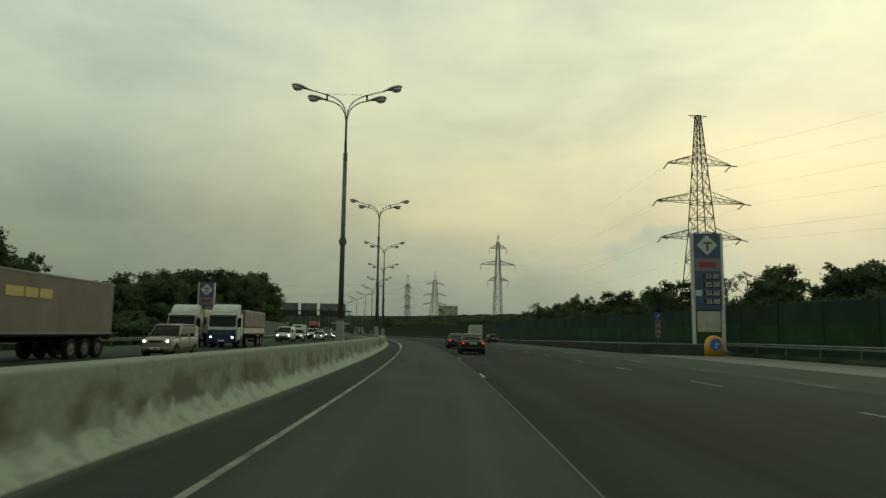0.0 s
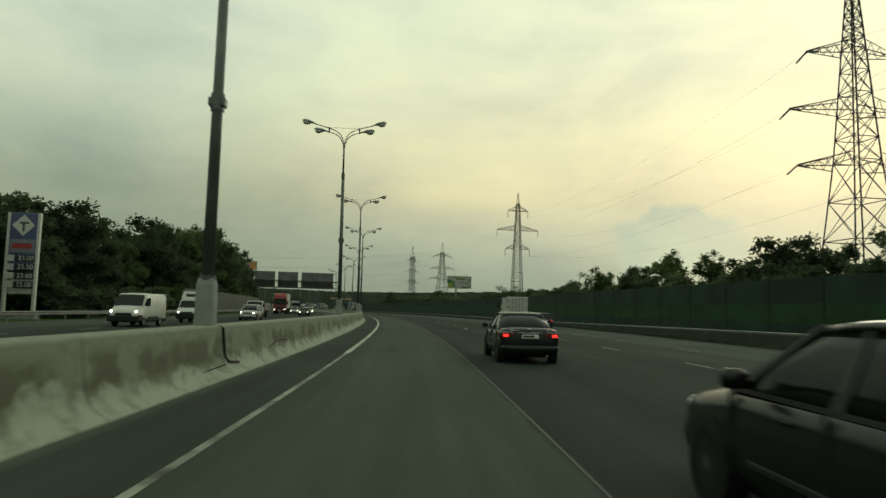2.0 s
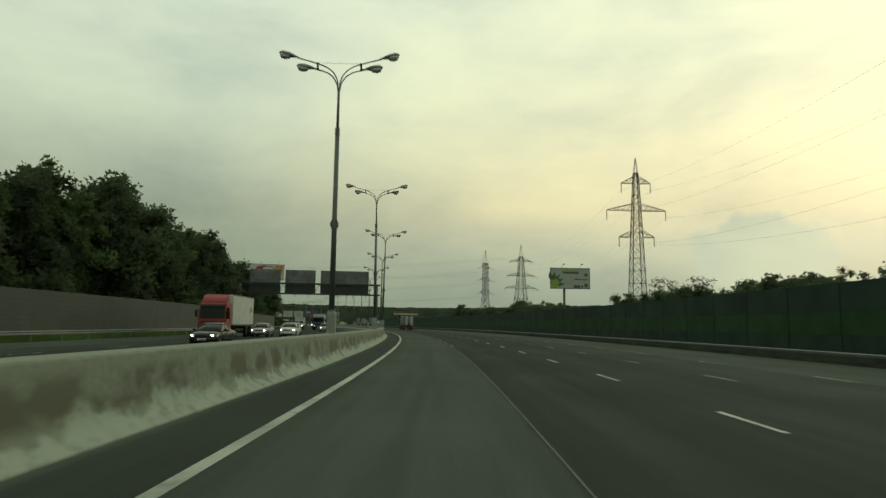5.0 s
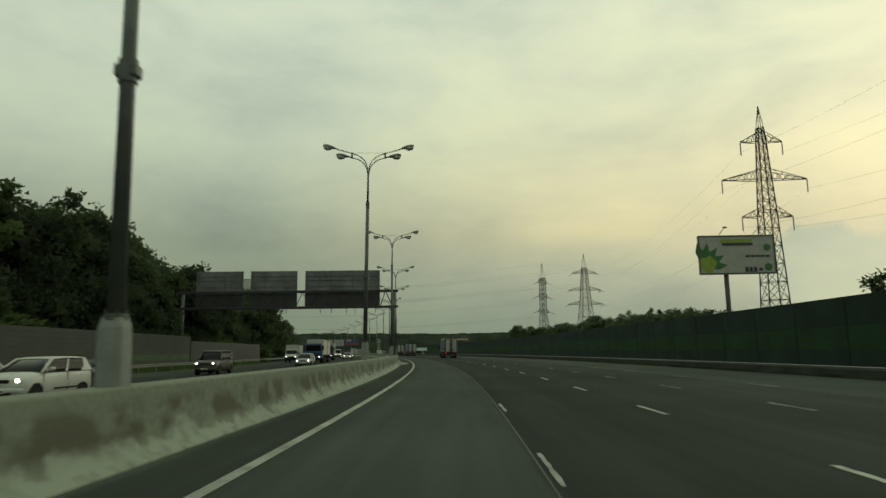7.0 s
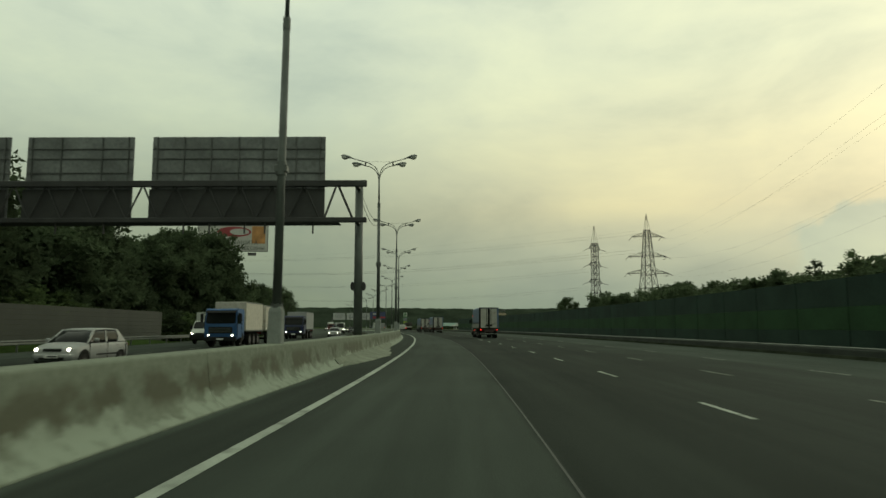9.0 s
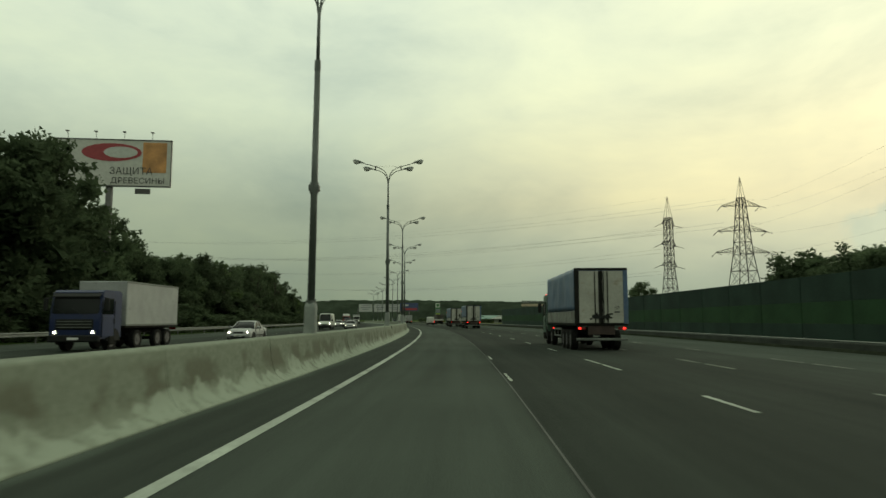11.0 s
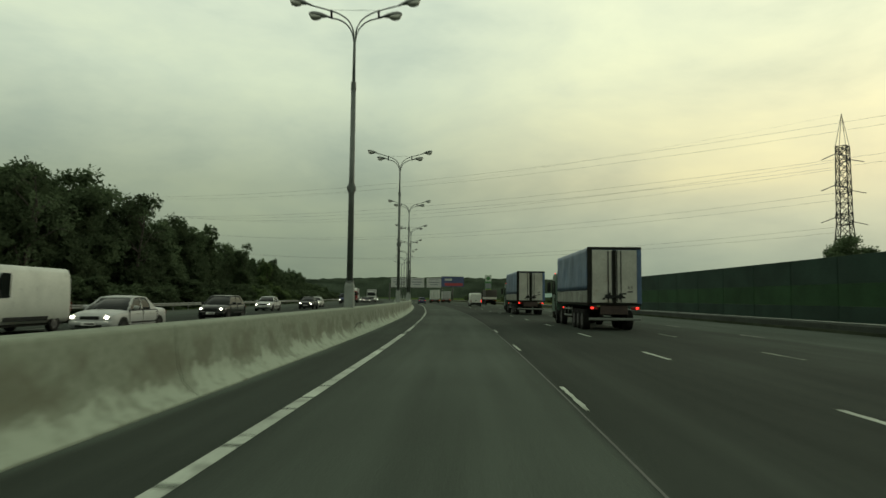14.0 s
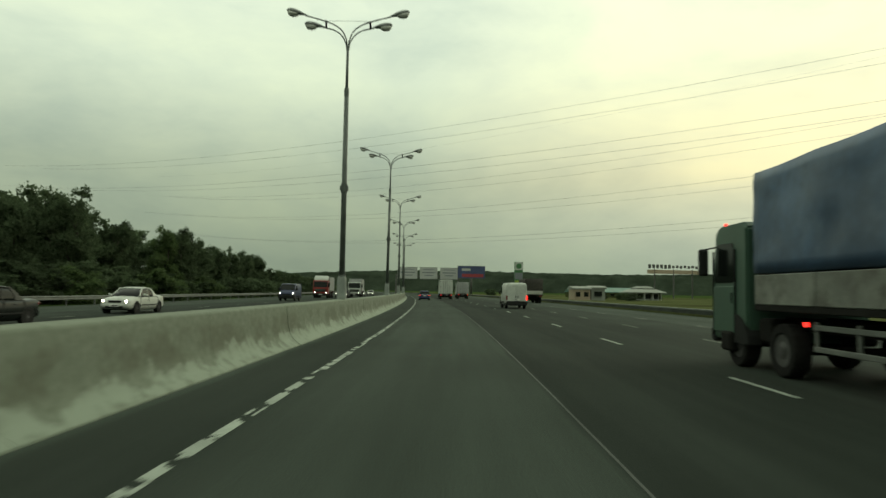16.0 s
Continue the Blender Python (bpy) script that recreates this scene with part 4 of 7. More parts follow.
def pylon(label, m, ends, arms, drop, peak=None, strain=False, r=0.11):
    """ends: (height, half-width) of the body; arms: (height, reach); drop: length of the insulators."""
    t = thing("pylon", label, "electricity pylon", m)
    bm = B()
    if peak:
        for a in (-1, 1):
            tube(bm, (0, 0, peak), (a * ends[-1][1], a * ends[-1][1], ends[-1][0]), 0.07, n=4)
            tube(bm, (0, 0, peak), (a * ends[-1][1], -a * ends[-1][1], ends[-1][0]), 0.07, n=4)
    else:
        z, w = ends[-1]
        tube(bm, (-2.0, 0, z), (2.0, 0, z), 0.09, n=4)
        tube(bm, (-2.0, 0, z), (0, 0, z - 0.9), 0.06, n=4)
        tube(bm, (2.0, 0, z), (0, 0, z - 0.9), 0.06, n=4)
    top = part("tower_top", bm, LATTICE, t)
    lattice(t, levels_between(ends, 2.1), r)
    for z, reach in arms:
        half = float(np.interp(z, [e[0] for e in ends], [e[1] for e in ends]))
        for side in (-1, 1):
            bm = B()
            tip = Vector((side * reach, 0, z))
            k = max(3, round((reach - half) / 1.5))
            for b2 in (-half, half):
                root_lo, root_hi = Vector((side * half, b2, z)), Vector((side * half, b2, z + 1.9))
                tube(bm, root_lo, tip, 0.07, n=4)
                tube(bm, root_hi, tip + Vector((0, 0, 0.15)), 0.07, n=4)
                for i in range(k):
                    lo = root_lo.lerp(tip, i / k)
                    hi = root_hi.lerp(tip, (i + 0.5) / k)
                    lo2 = root_lo.lerp(tip, (i + 1) / k)
                    tube(bm, lo, hi, 0.045, n=4, caps=False)
                    tube(bm, hi, lo2, 0.045, n=4, caps=False)
            part("cross_arm", bm, LATTICE, t)
            bm = B()
            for e in ((-1, 1) if strain else (0,)):
                a = tip
                b2 = tip + (Vector((0.1, e * drop * 0.94, -drop * 0.3)) if strain else Vector((0, 0, -drop)))
                for i in range(9):
                    p = a.lerp(b2, (i + 0.5) / 9)
                    tube(bm, p - (b2 - a) / 22, p + (b2 - a) / 22, 0.13, 0.10, 6)
            part("insulator", bm, DARKSTEEL, t)
    return t


P1, P2, P3, P4 = (56.6, 135.6), (27.9, 304.6), (-4.4, 513.0), (-27.1, 545.3)


def stand(p, turn):
    return Matrix.Translation((p[0], p[1], -0.06)) @ pose(0, 0, 0, 0, 0, turn)


STRAIN = [(0, 3.9), (12, 2.95), (22.6, 1.95), (38, 1.0), (47.5, 0.42)]
pylon("dark steel lattice strain pylon with three tiers of arms", stand(P1, 8), STRAIN, [(37.1, 6.9), (29.1, 9.5), (21.6, 8.6)], 2.4, strain=True)
pylon("slim dark steel lattice pylon with a pointed top", stand(P2, 10), [(0, 2.3), (10, 1.85), (27, 1.25), (41.6, 0.65), (43.5, 0.5)], [(40.6, 4.0), (33.1, 8.1), (25.8, 4.8)], 2.6, peak=48.0)
pylon("dark steel lattice strain pylon far beyond the wall", stand(P3, 22), [(0, 5.0), (12, 3.6), (23, 2.3), (39.4, 1.2), (42, 0.95)], [(39.2, 6.6), (30.7, 8.4), (23.6, 9.2)], 3.6, peak=49.1, strain=True, r=0.15)
pylon("narrow dark steel lattice pylon seen edge-on", stand(P4, 62), [(0, 3.4), (10, 2.35), (21, 1.45), (40, 1.25), (41, 1.2)], [(38.3, 5.0), (30.3, 5.8), (22.2, 6.2)], 3.4, peak=49.4, strain=True, r=0.15)


def wire(a, b2, sag, r=0.012, k=18):
    bm = B()
    a, b2 = Vector(a), Vector(b2)
    pts = [a.lerp(b2, i / k) - Vector((0, 0, 4 * sag * (i / k) * (1 - i / k))) for i in range(k + 1)]
    pipe(bm, pts, r, 4)
    return tagged(part("power_line", bm, DARKSTEEL), "thin dark overhead power line between pylons", "power line", "overhead power lines")


def arm_tip(p, turn, reach, z):
    return Matrix.Translation((p[0], p[1], 0)) @ pose(0, 0, 0, 0, 0, turn) @ Vector((reach, 0, z))


for z1, r1, z2, r2 in ((37.5, 7.1, 41.2, 4.0), (29.6, 9.6, 33.8, 8.1), (22.2, 8.8, 26.4, 4.8)):
    for side in (-1, 1):
        wire(arm_tip(P1, 8, side * r1, z1 - 0.7), arm_tip(P2, 10, side * r2, z2 - 2.6), 5)
        wire(arm_tip(P2, 10, side * r2, z2 - 2.6), arm_tip(P3, 22, side * r2 * 1.2, z2 - 3.5), 6)
        wire(arm_tip(P1, 8, side * r1, z1 - 0.7), (150 + side * r1, -60, z1 + 2), 4)
# the line that crosses high over the road
FAR_LEFT = (-330, 640)
for i, (z, r) in enumerate(((38.5, 5.0), (30.5, 5.8), (22.0, 6.2))):
    for side in (-1, 1):
        wire(arm_tip(P4, 62, side * r, z - 2.2), (FAR_LEFT[0] + side * 4, FAR_LEFT[1] + side * 5, z + 6), 7, r=0.024, k=26)
        if i < 2:
            wire(arm_tip(P3, 22, side * r, z + 3), (FAR_LEFT[0] - 10 + side * 4, FAR_LEFT[1] - 60 + side * 5, z + 10), 7.5, r=0.024, k=26)
wire(arm_tip(P4, 62, 0, 49.2), (FAR_LEFT[0], FAR_LEFT[1], 54), 6, k=26)


# ---- trees ----
def tree_meshes(seed, height, spread, leaf, boughs, slim=1.0, bare=False, dense=1.0, low=0.13):
    """Trunk and boughs, and a crown of pointed leaf sprays in uneven tufts round the ends of the boughs."""
    rng = random.Random(seed)
    bm = B()
    top = height * 0.74
    bend = [Vector((rng.uniform(-0.25, 0.25) * i, rng.uniform(-0.25, 0.25) * i, top * i / 4)) for i in range(5)]
    for i in range(4):
        tube(bm, bend[i], bend[i + 1], 0.24 * height / 12 * (1 - i * 0.2), 0.24 * height / 12 * (1 - (i + 1) * 0.2), 7)
    tufts = []
    for i in range(boughs):
        u = (i + 0.5) / boughs
        z = height * (low + (0.89 - low) * u)
        wide = spread * math.sqrt(max(0.12, 1 - ((u - 0.42) / 0.64) ** 2)) * slim
        a = i * 2.4 + rng.uniform(-0.5, 0.5)
        rr = wide * rng.uniform(0.35, 0.86)
        end = Vector((rr * math.cos(a), rr * math.sin(a), z))
        root = bend[min(3, int(u * 4))].lerp(bend[min(4, int(u * 4) + 1)], 0.4)
        tube(bm, root, end, 0.07 * height / 12, 0.025, 5, caps=False)
        if not bare:
            tufts.append((root.lerp(end, 0.55) + Vector((0, 0, spread * 0.12)), spread * 0.34))
        for j in range(4 if bare else 5):
            out = Vector((rng.gauss(0, 1), rng.gauss(0, 1), rng.gauss(0.15, 0.7))).normalized()
            c = end + out * spread * rng.uniform(0.12, 0.42)
            tufts.append((c, spread * rng.uniform(0.16, 0.31) * (1.15 - 0.35 * u)))
            if bare or j < 2:
                tube(bm, end.lerp(root, rng.uniform(0, 0.4)), c + out * spread * (0.22 if bare else 0.08), 0.03, 0.008, 4, caps=False)
    trunk = bpy.data.meshes.new("trunk")
    bm.to_mesh(trunk)
    bm.free()
    trunk.materials.append(BARK)
    verts, faces = [], []

    def spray(p, way, w, l):
        across = way.cross(Vector((rng.gauss(0, 1), rng.gauss(0, 1), rng.gauss(0, 1)))).normalized()
        base = len(verts)
        verts.extend((p - across * w, p + across * w, p + way * l + across * w * rng.uniform(-0.7, 0.7)))
        faces.append((base, base + 1, base + 2))

    for c, r in tufts:
        k = (r / 1.0) ** 2 * (0.22 / leaf) ** 2 * (30 if bare else 80) * dense
        for _ in range(int(k) + 8):
            d = Vector((rng.gauss(0, 1), rng.gauss(0, 1), rng.gauss(0, 0.85))).normalized()
            p = c + d * r * rng.uniform(0.55, 1.0) * rng.choice((1, 1, 1, 1.1))
            way = (d * 0.7 + Vector((rng.gauss(0, 0.6), rng.gauss(0, 0.6), rng.gauss(0.2, 0.6)))).normalized()
            spray(p, way, leaf * rng.uniform(0.40, 0.80), leaf * rng.uniform(0.9, 1.7))
        for _ in range(0 if bare else int(13 * dense) + 2):
            d = Vector((rng.gauss(0, 1), rng.gauss(0, 1), rng.gauss(0, 1))).normalized()
            spray(c + d * r * rng.uniform(0.0, 0.5), Vector((rng.gauss(0, 1), rng.gauss(0, 1), rng.gauss(0, 1))).normalized(), r * 0.38, r * 0.7)
    crown = bpy.data.meshes.new("crown")
    crown.from_pydata(verts, [], faces)
    crown.materials.append(LEAF if seed % 3 else LEAF2)
    return trunk, crown


KINDS = [tree_meshes(1, 12, 3.9, 0.20, 13), tree_meshes(2, 12, 4.4, 0.21, 14), tree_meshes(3, 12, 3.3, 0.19, 12, 0.9),
         tree_meshes(4, 12, 2.5, 0.18, 12, 0.75), tree_meshes(5, 12, 3.6, 0.20, 13), tree_meshes(7, 12, 3.1, 0.20, 12, 0.95, True),
         tree_meshes(8, 12, 4.2, 0.40, 11, dense=0.85), tree_meshes(10, 12, 3.7, 0.38, 10, dense=0.8), tree_meshes(9, 12, 4.2, 0.32, 11, dense=0.85),
         tree_meshes(11, 12, 4.2, 0.31, 10, low=0.42, dense=0.62), tree_meshes(13, 12, 3.7, 0.30, 10, 0.9, low=0.42, dense=0.62)]


def tree(s, d, height, kind, label, wide=1.0, z=-0.06, group=""):
    t = thing("tree", label, "tree", by_road(s, d, z, random.uniform(0, 360)), group)
    k = height / 12.0
    for name, me in zip(("trunk", "crown"), KINDS[kind]):
        ob = new(name, me)
        ob.parent = t
        ob.scale = (k * wide, k * wide, k)
    return t


def bush(s, d, size, label="dense dark green roadside bush", kind=6):
    t = thing("bush", label, "bush", by_road(s, d, -0.06, random.uniform(0, 360)))
    for name, me in zip(("stem", "foliage"), KINDS[kind]):
        ob = new(name, me)
        ob.parent = t
        ob.location = (0, 0, -0.9 * size / 4)
        ob.scale = (size / 5.5, size / 5.5, size / 10.5)
    return t


def woodland(name, label, stands):
    """Many trees of a wood that nobody could count, as one mesh."""
    me = bpy.data.meshes.new(name)
    verts, faces, mats, base = [], [], [], 0
    for s, d, h, kind, wide in stands:
        m = by_road(s, d, -0.06, random.uniform(0, 360)) @ Matrix.Diagonal((h / 12 * wide, h / 12 * wide, h / 12, 1))
        for slot, src in enumerate(KINDS[kind]):
            co3 = np.empty(len(src.vertices) * 3)
            src.vertices.foreach_get("co", co3)
            co3 = co3.reshape(-1, 3) @ np.array(m.to_3x3()).T + np.array(m.translation)
            verts.append(co3)
            faces += [tuple(base + v for v in p.vertices) for p in src.polygons]
            mats += [slot] * len(src.polygons)
            base += len(co3)
    me.from_pydata(np.concatenate(verts).tolist(), [], faces)
    me.materials.append(BARK)
    me.materials.append(LEAF)
    me.polygons.foreach_set("material_index", mats)
    return tagged(new(name, me), label, "wood", kind="stuff")


random.seed(11)
BACK, BEHIND = [], []
TREELINE = "trees behind the oncoming carriageway"
# heights of the wood along the oncoming side
LEFT_S = [-40, 50, 60, 75, 84, 100, 118, 130, 145, 160, 180, 205, 217, 228, 233, 239, 246, 252, 260, 269, 275, 281, 289, 293, 296, 301, 307, 312, 318, 332, 350, 365, 374, 390, 401, 409, 425, 432, 437, 441, 447, 456, 461, 465, 469, 476, 482, 487, 495, 500, 506, 512, 531, 553, 580, 700]
LEFT_H = [12.5, 11.4, 9.9, 6.2, 7.3, 10.4, 11.8, 12.6, 14.0, 15.8, 16.9, 18.6, 17.8, 17.6, 15.8, 17.0, 17.8, 14.8, 15.2, 14.2, 12.8, 12.2, 14.2, 14.2, 12.6, 11.2, 12.6, 15.6, 16.2, 16.6, 11.0, 10.1, 11.6, 11.9, 11.2, 12.7, 13.6, 13.6, 11.5, 8.6, 12, 12, 9.4, 7.4, 8, 11.3, 10.2, 10.2, 8.8, 9.4, 10.8, 9.4, 8.9, 8.6, 6.8, 5]
s = 40.0
while s < 690:
    h = float(np.interp(s, LEFT_S, LEFT_H))
    if 140.5 < s < 153:
        s = 153.2
    if 335.5 < s < 349:
        s = 349.2
    tree(s, -32 + random.uniform(-1.5, 1.5), h * (random.uniform(0.80, 1.04) if s < 195 else random.uniform(0.92, 1.06)), random.choice((0, 1, 1, 2, 4)) if s < 570 else random.choice((6, 7)), "dense dark green deciduous tree in the roadside wood", random.uniform(0.95, 1.25) if s < 440 else random.uniform(0.75, 1.0), group=TREELINE)
    if random.random() < 0.55 and not 146 < s < 172:
        BACK.append((s + 2, -38 + random.uniform(-2, 2), h * random.uniform(0.85, 1.05), random.choice((6, 7)), 1.25))
    at = (s + random.uniform(-2, 2), -26.6 + random.uniform(-1.2, 1.2), random.uniform(2.6, 4.4))
    if not 140 < s < 292 and not 80 < s < 106.5:
        bush(*at)
    s += random.uniform(3.6, 5.4) * (1.25 if s > 420 else 1.0)
for s, d, h, k in ((329.5, -30.0, 18.2, 4), (386, -29.5, 11.5, 5), (410, -29, 12.5, 5), (430, -29, 13.6, 5), (457, -30, 12.2, 3), (476.5, -29.5, 11.4, 3), (506, -30, 10.2, 3)):
    tree(s, d, h, k, "thin half-bare tree at the edge of the wood" if k == 5 else "slender dark green tree at the edge of the wood")

RIGHT = "trees behind the green noise wall"
for s, d, h, k in ((122, 36, 9.4, 2), (110, 35, 8.2, 2), (101, 36, 8.6, 1), (96, 37, 7.6, 4), (88, 36, 7.8, 0), (84, 35, 8.4, 4), (77, 36, 8.0, 1), (70.5, 35, 8.0, 5), (67.5, 36, 8.4, 5),
                   (64, 37, 8.4, 1), (58, 40, 8.4, 0), (49, 43, 7.6, 1), (44, 46, 8.8, 0), (39, 48, 9.8, 1), (34, 48, 10.5, 1), (28, 50, 10.8, 0), (126, 35, 6.9, 0), (130, 35, 8.0, 1), (135, 36, 7.4, 2), (142, 35, 8.6, 2),
                   (151, 35, 9.0, 5), (146, 36, 7.0, 0), (158, 36, 7.2, 2), (165, 38, 7.4, 1), (172, 37, 6.6, 2), (180, 38, 6.8, 0), (188, 39, 6.6, 1), (197, 38, 6.2, 2), (206, 39, 6.4, 4), (194, 36, 8.2, 5), (199, 35, 8.4, 5), (203.5, 36, 8.0, 5), (259, 36, 8.2, 3), (264, 37, 8.8, 3), (269, 36, 8.4, 2), (275, 37, 8.6, 3), (282, 37, 8.0, 2), (291, 38, 8.2, 3)):
    tree(s, d + max(0, 105 - s) * 0.05, h * (1.07 if s < 95 else 1.01 if s < 250 else 0.87), k, "dark green tree rising behind the noise wall", 1.15, group=RIGHT)
for i in range(60):
    s = 58 + 2.6 * i
    BEHIND.append((s + random.uniform(-1, 1), 34 + max(0, 105 - s) * 0.08 + random.uniform(-0.8, 1.5), random.uniform(5.0, 6.9) * 0.96, random.choice((9, 10)), 1.3))
for i in range(16):
    BEHIND.append((6 + 4 * i, 50 + random.uniform(-2, 6), random.uniform(8.5, 11.5), random.choice((9, 10)), 1.3))
for i in range(12):
    BEHIND.append((42 + 2.6 * i, 38.5 + random.uniform(-1, 2), random.uniform(4.8, 6.2), random.choice((9, 10)), 1.2))
for i in range(14):
    BEHIND.append((212 + 2.2 * i, 34 + random.uniform(-1, 1), random.uniform(3.6, 4.6), random.choice((9, 10)), 1.6))
s = 236.0
while s < 400:
    h = float(np.interp(s, [236, 246, 252, 262, 285, 300, 313, 345, 400], [5.4, 6.0, 6.7, 6.3, 6.5, 6.7, 6.9, 7.6, 6.2]))
    if s < 330:
        BEHIND.append((s, 34.5 + random.uniform(-1, 1.5), h * random.uniform(0.86, 1.04), random.choice((9, 10)), 1.4))
    s += random.uniform(1.3, 2.0)
for s, d, h, wide in ((468, 74, 13.2, 1.05), (360, 62, 11.5, 1.4)):
    tree(s, d, h, 1, "single round dark green tree above the noise wall", wide)


for s, d, size in ((208, -27.5, 4.752), (214, -28.4, 6.048), (219, -28.7, 6.48), (224, -27.8, 5.184), (256, -27.35, 4.536), (264, -27.8, 5.184), (270, -28.4, 6.048), (276, -27.65, 4.968), (150, -27.65, 4.968), (300, -25.5, 3.6), (470, -25.5, 3.4), (487, -25.6, 3.8), (504, -25.8, 3.2)):
    bush(s, d, size, "fresh green bush at the edge of the wood", 8)


woodland("wood_left", "dense dark green wood behind the roadside trees", BACK)
woodland("wood_right", "dense dark green trees and scrub behind the noise wall", BEHIND)


# ---- far wooded ridge ----
def ridge(name, x0, x1, dist, height, seed):
    bm = B()
    rng = np.random.RandomState(seed)
    cols, rows = 420, 5
    centre = Vector((-60, 400, 0))
    grid = []
    for i in range(cols + 1):
        u = i / cols
        a = radians(x0 + (x1 - x0) * u)
        crest = height * (0.82 + 0.18 * math.sin(u * 9 + seed) + 0.12 * math.sin(u * 23 + 2 * seed))
        col = []
        for j in range(rows + 1):
            r = dist + 300 * j / rows
            z = crest * math.sin(math.pi / 2 * j / rows) ** 0.8 + (rng.uniform(-1, 1) * 2.4 + noise.noise((u * 160, j, seed)) * 4.0) * (0.3 if j == 0 else 1)
            col.append(bm.verts.new((centre.x + math.sin(a) * r, centre.y + math.cos(a) * r, max(-0.5, z) if j else -1)))
        grid.append(col)
    for a, b2 in zip(grid, grid[1:]):
        for j in range(rows):
            bm.faces.new((a[j], b2[j], b2[j + 1], a[j + 1]))
    return tagged(part(name, bm, WOODS), "far dark wooded ridge along the horizon", "wooded ridge", kind="structure")


ridge("backdrop_ridge", -80, 70, 2500, 92, 3)


# ---- vehicles ----
def at_face(c, u, v):
    """A point of the face with corners c (lower left, lower right, upper right, upper left)."""
    a, b2, d, e = (Vector(p) for p in c)
    return a.lerp(b2, u).lerp(e.lerp(d, u), v)


def pane(bm, c, u0=0.06, u1=0.94, v0=0.08, v1=0.92, out=0.018):
    """A thin slab on a face, proud of it by out."""
    a, b2, d, e = (Vector(p) for p in c)
    n = (b2 - a).cross(e - a).normalized()
    du, dv = (u1 - u0) * 0.09, (v1 - v0) * 0.16
    pts = [at_face(c, u, v) for u, v in ((u0 + du * 0.5, v0), (u1 - du * 0.5, v0), (u1, v0 + dv * 0.5), (u1, v1 - dv), (u1 - du * 0.3, v1 - dv * 0.3), (u1 - du, v1), (u0 + du, v1), (u0 + du * 0.3, v1 - dv * 0.3), (u0, v1 - dv), (u0, v0 + dv * 0.5))]
    return loft(bm, [[p - n * 0.02 for p in pts], [p + n * out for p in pts]])


def wheel(parent, x, y, r, w, name="wheel"):
    """A tyre with a dished rim, its outer face away from the middle."""
    side = 1 if x > 0 else -1
    bm = B()
    n = 20
    rings = []
    for dx, rr in ((-w / 2, r * 0.72), (-w / 2, r * 0.94), (-w * 0.38, r), (w * 0.38, r), (w / 2, r * 0.94), (w / 2, r * 0.66), (w * 0.3, r * 0.6)):
        rings.append([(x + side * dx, y + rr * math.cos(2 * math.pi * i / n), r + rr * math.sin(2 * math.pi * i / n)) for i in range(n)])
    loft(bm, rings)
    ob = part(name, bm, RUBBER, parent)
    bm = B()
    rings = []
    for dx, rr in ((w * 0.28, r * 0.62), (w * 0.44, r * 0.6), (w * 0.40, r * 0.34), (w * 0.48, r * 0.16)):
        rings.append([(x + side * dx, y + rr * math.cos(2 * math.pi * i / n), r + rr * math.sin(2 * math.pi * i / n)) for i in range(n)])
    loft(bm, rings)
    part("rim", bm, RIM, ob)


def plate(parent, y, z, face, w=0.5):
    bm = B()
    box(bm, (0, y, z), (w, 0.02, 0.115), 0.006)
    p = part("number_plate", bm, PLATE, parent, "white plate with dark marks")
    bm = B()
    box(bm, (-w * 0.1, y + face * 0.013, z), (w * 0.66, 0.006, 0.055))
    part("marks", bm, INK, p)


def slab(bm, c, spots, out=0.014):
    """A thin plate on a face, its outline given by (u, v) spots."""
    p0, p1, p2, p3 = (Vector(p) for p in c)
    n = (p1 - p0).cross(p3 - p0).normalized()
    pts = [at_face(c, u, v) for u, v in spots]
    return loft(bm, [[p - n * 0.02 for p in pts], [p + n * out for p in pts]])


def hull(bm, stations):
    """Cross-sections (y, half-width, bottom, shoulder, crown) skinned into a rounded body."""
    rings = []
    for y, w, z0, zs, zt in stations:
        k = zs - z0
        half = [(w * 0.82, z0), (w * 0.94, z0 + k * 0.10), (w * 0.99, z0 + k * 0.30), (w, z0 + k * 0.55), (w * 0.985, z0 + k * 0.80), (w * 0.955, z0 + k * 0.94), (w * 0.88, zs), (w * 0.60, zs + (zt - zs) * 0.8), (w * 0.25, zt)]
        rings.append([(x, y, z) for x, z in half] + [(-x, y, z) for x, z in half[::-1]])
    return loft(bm, rings)


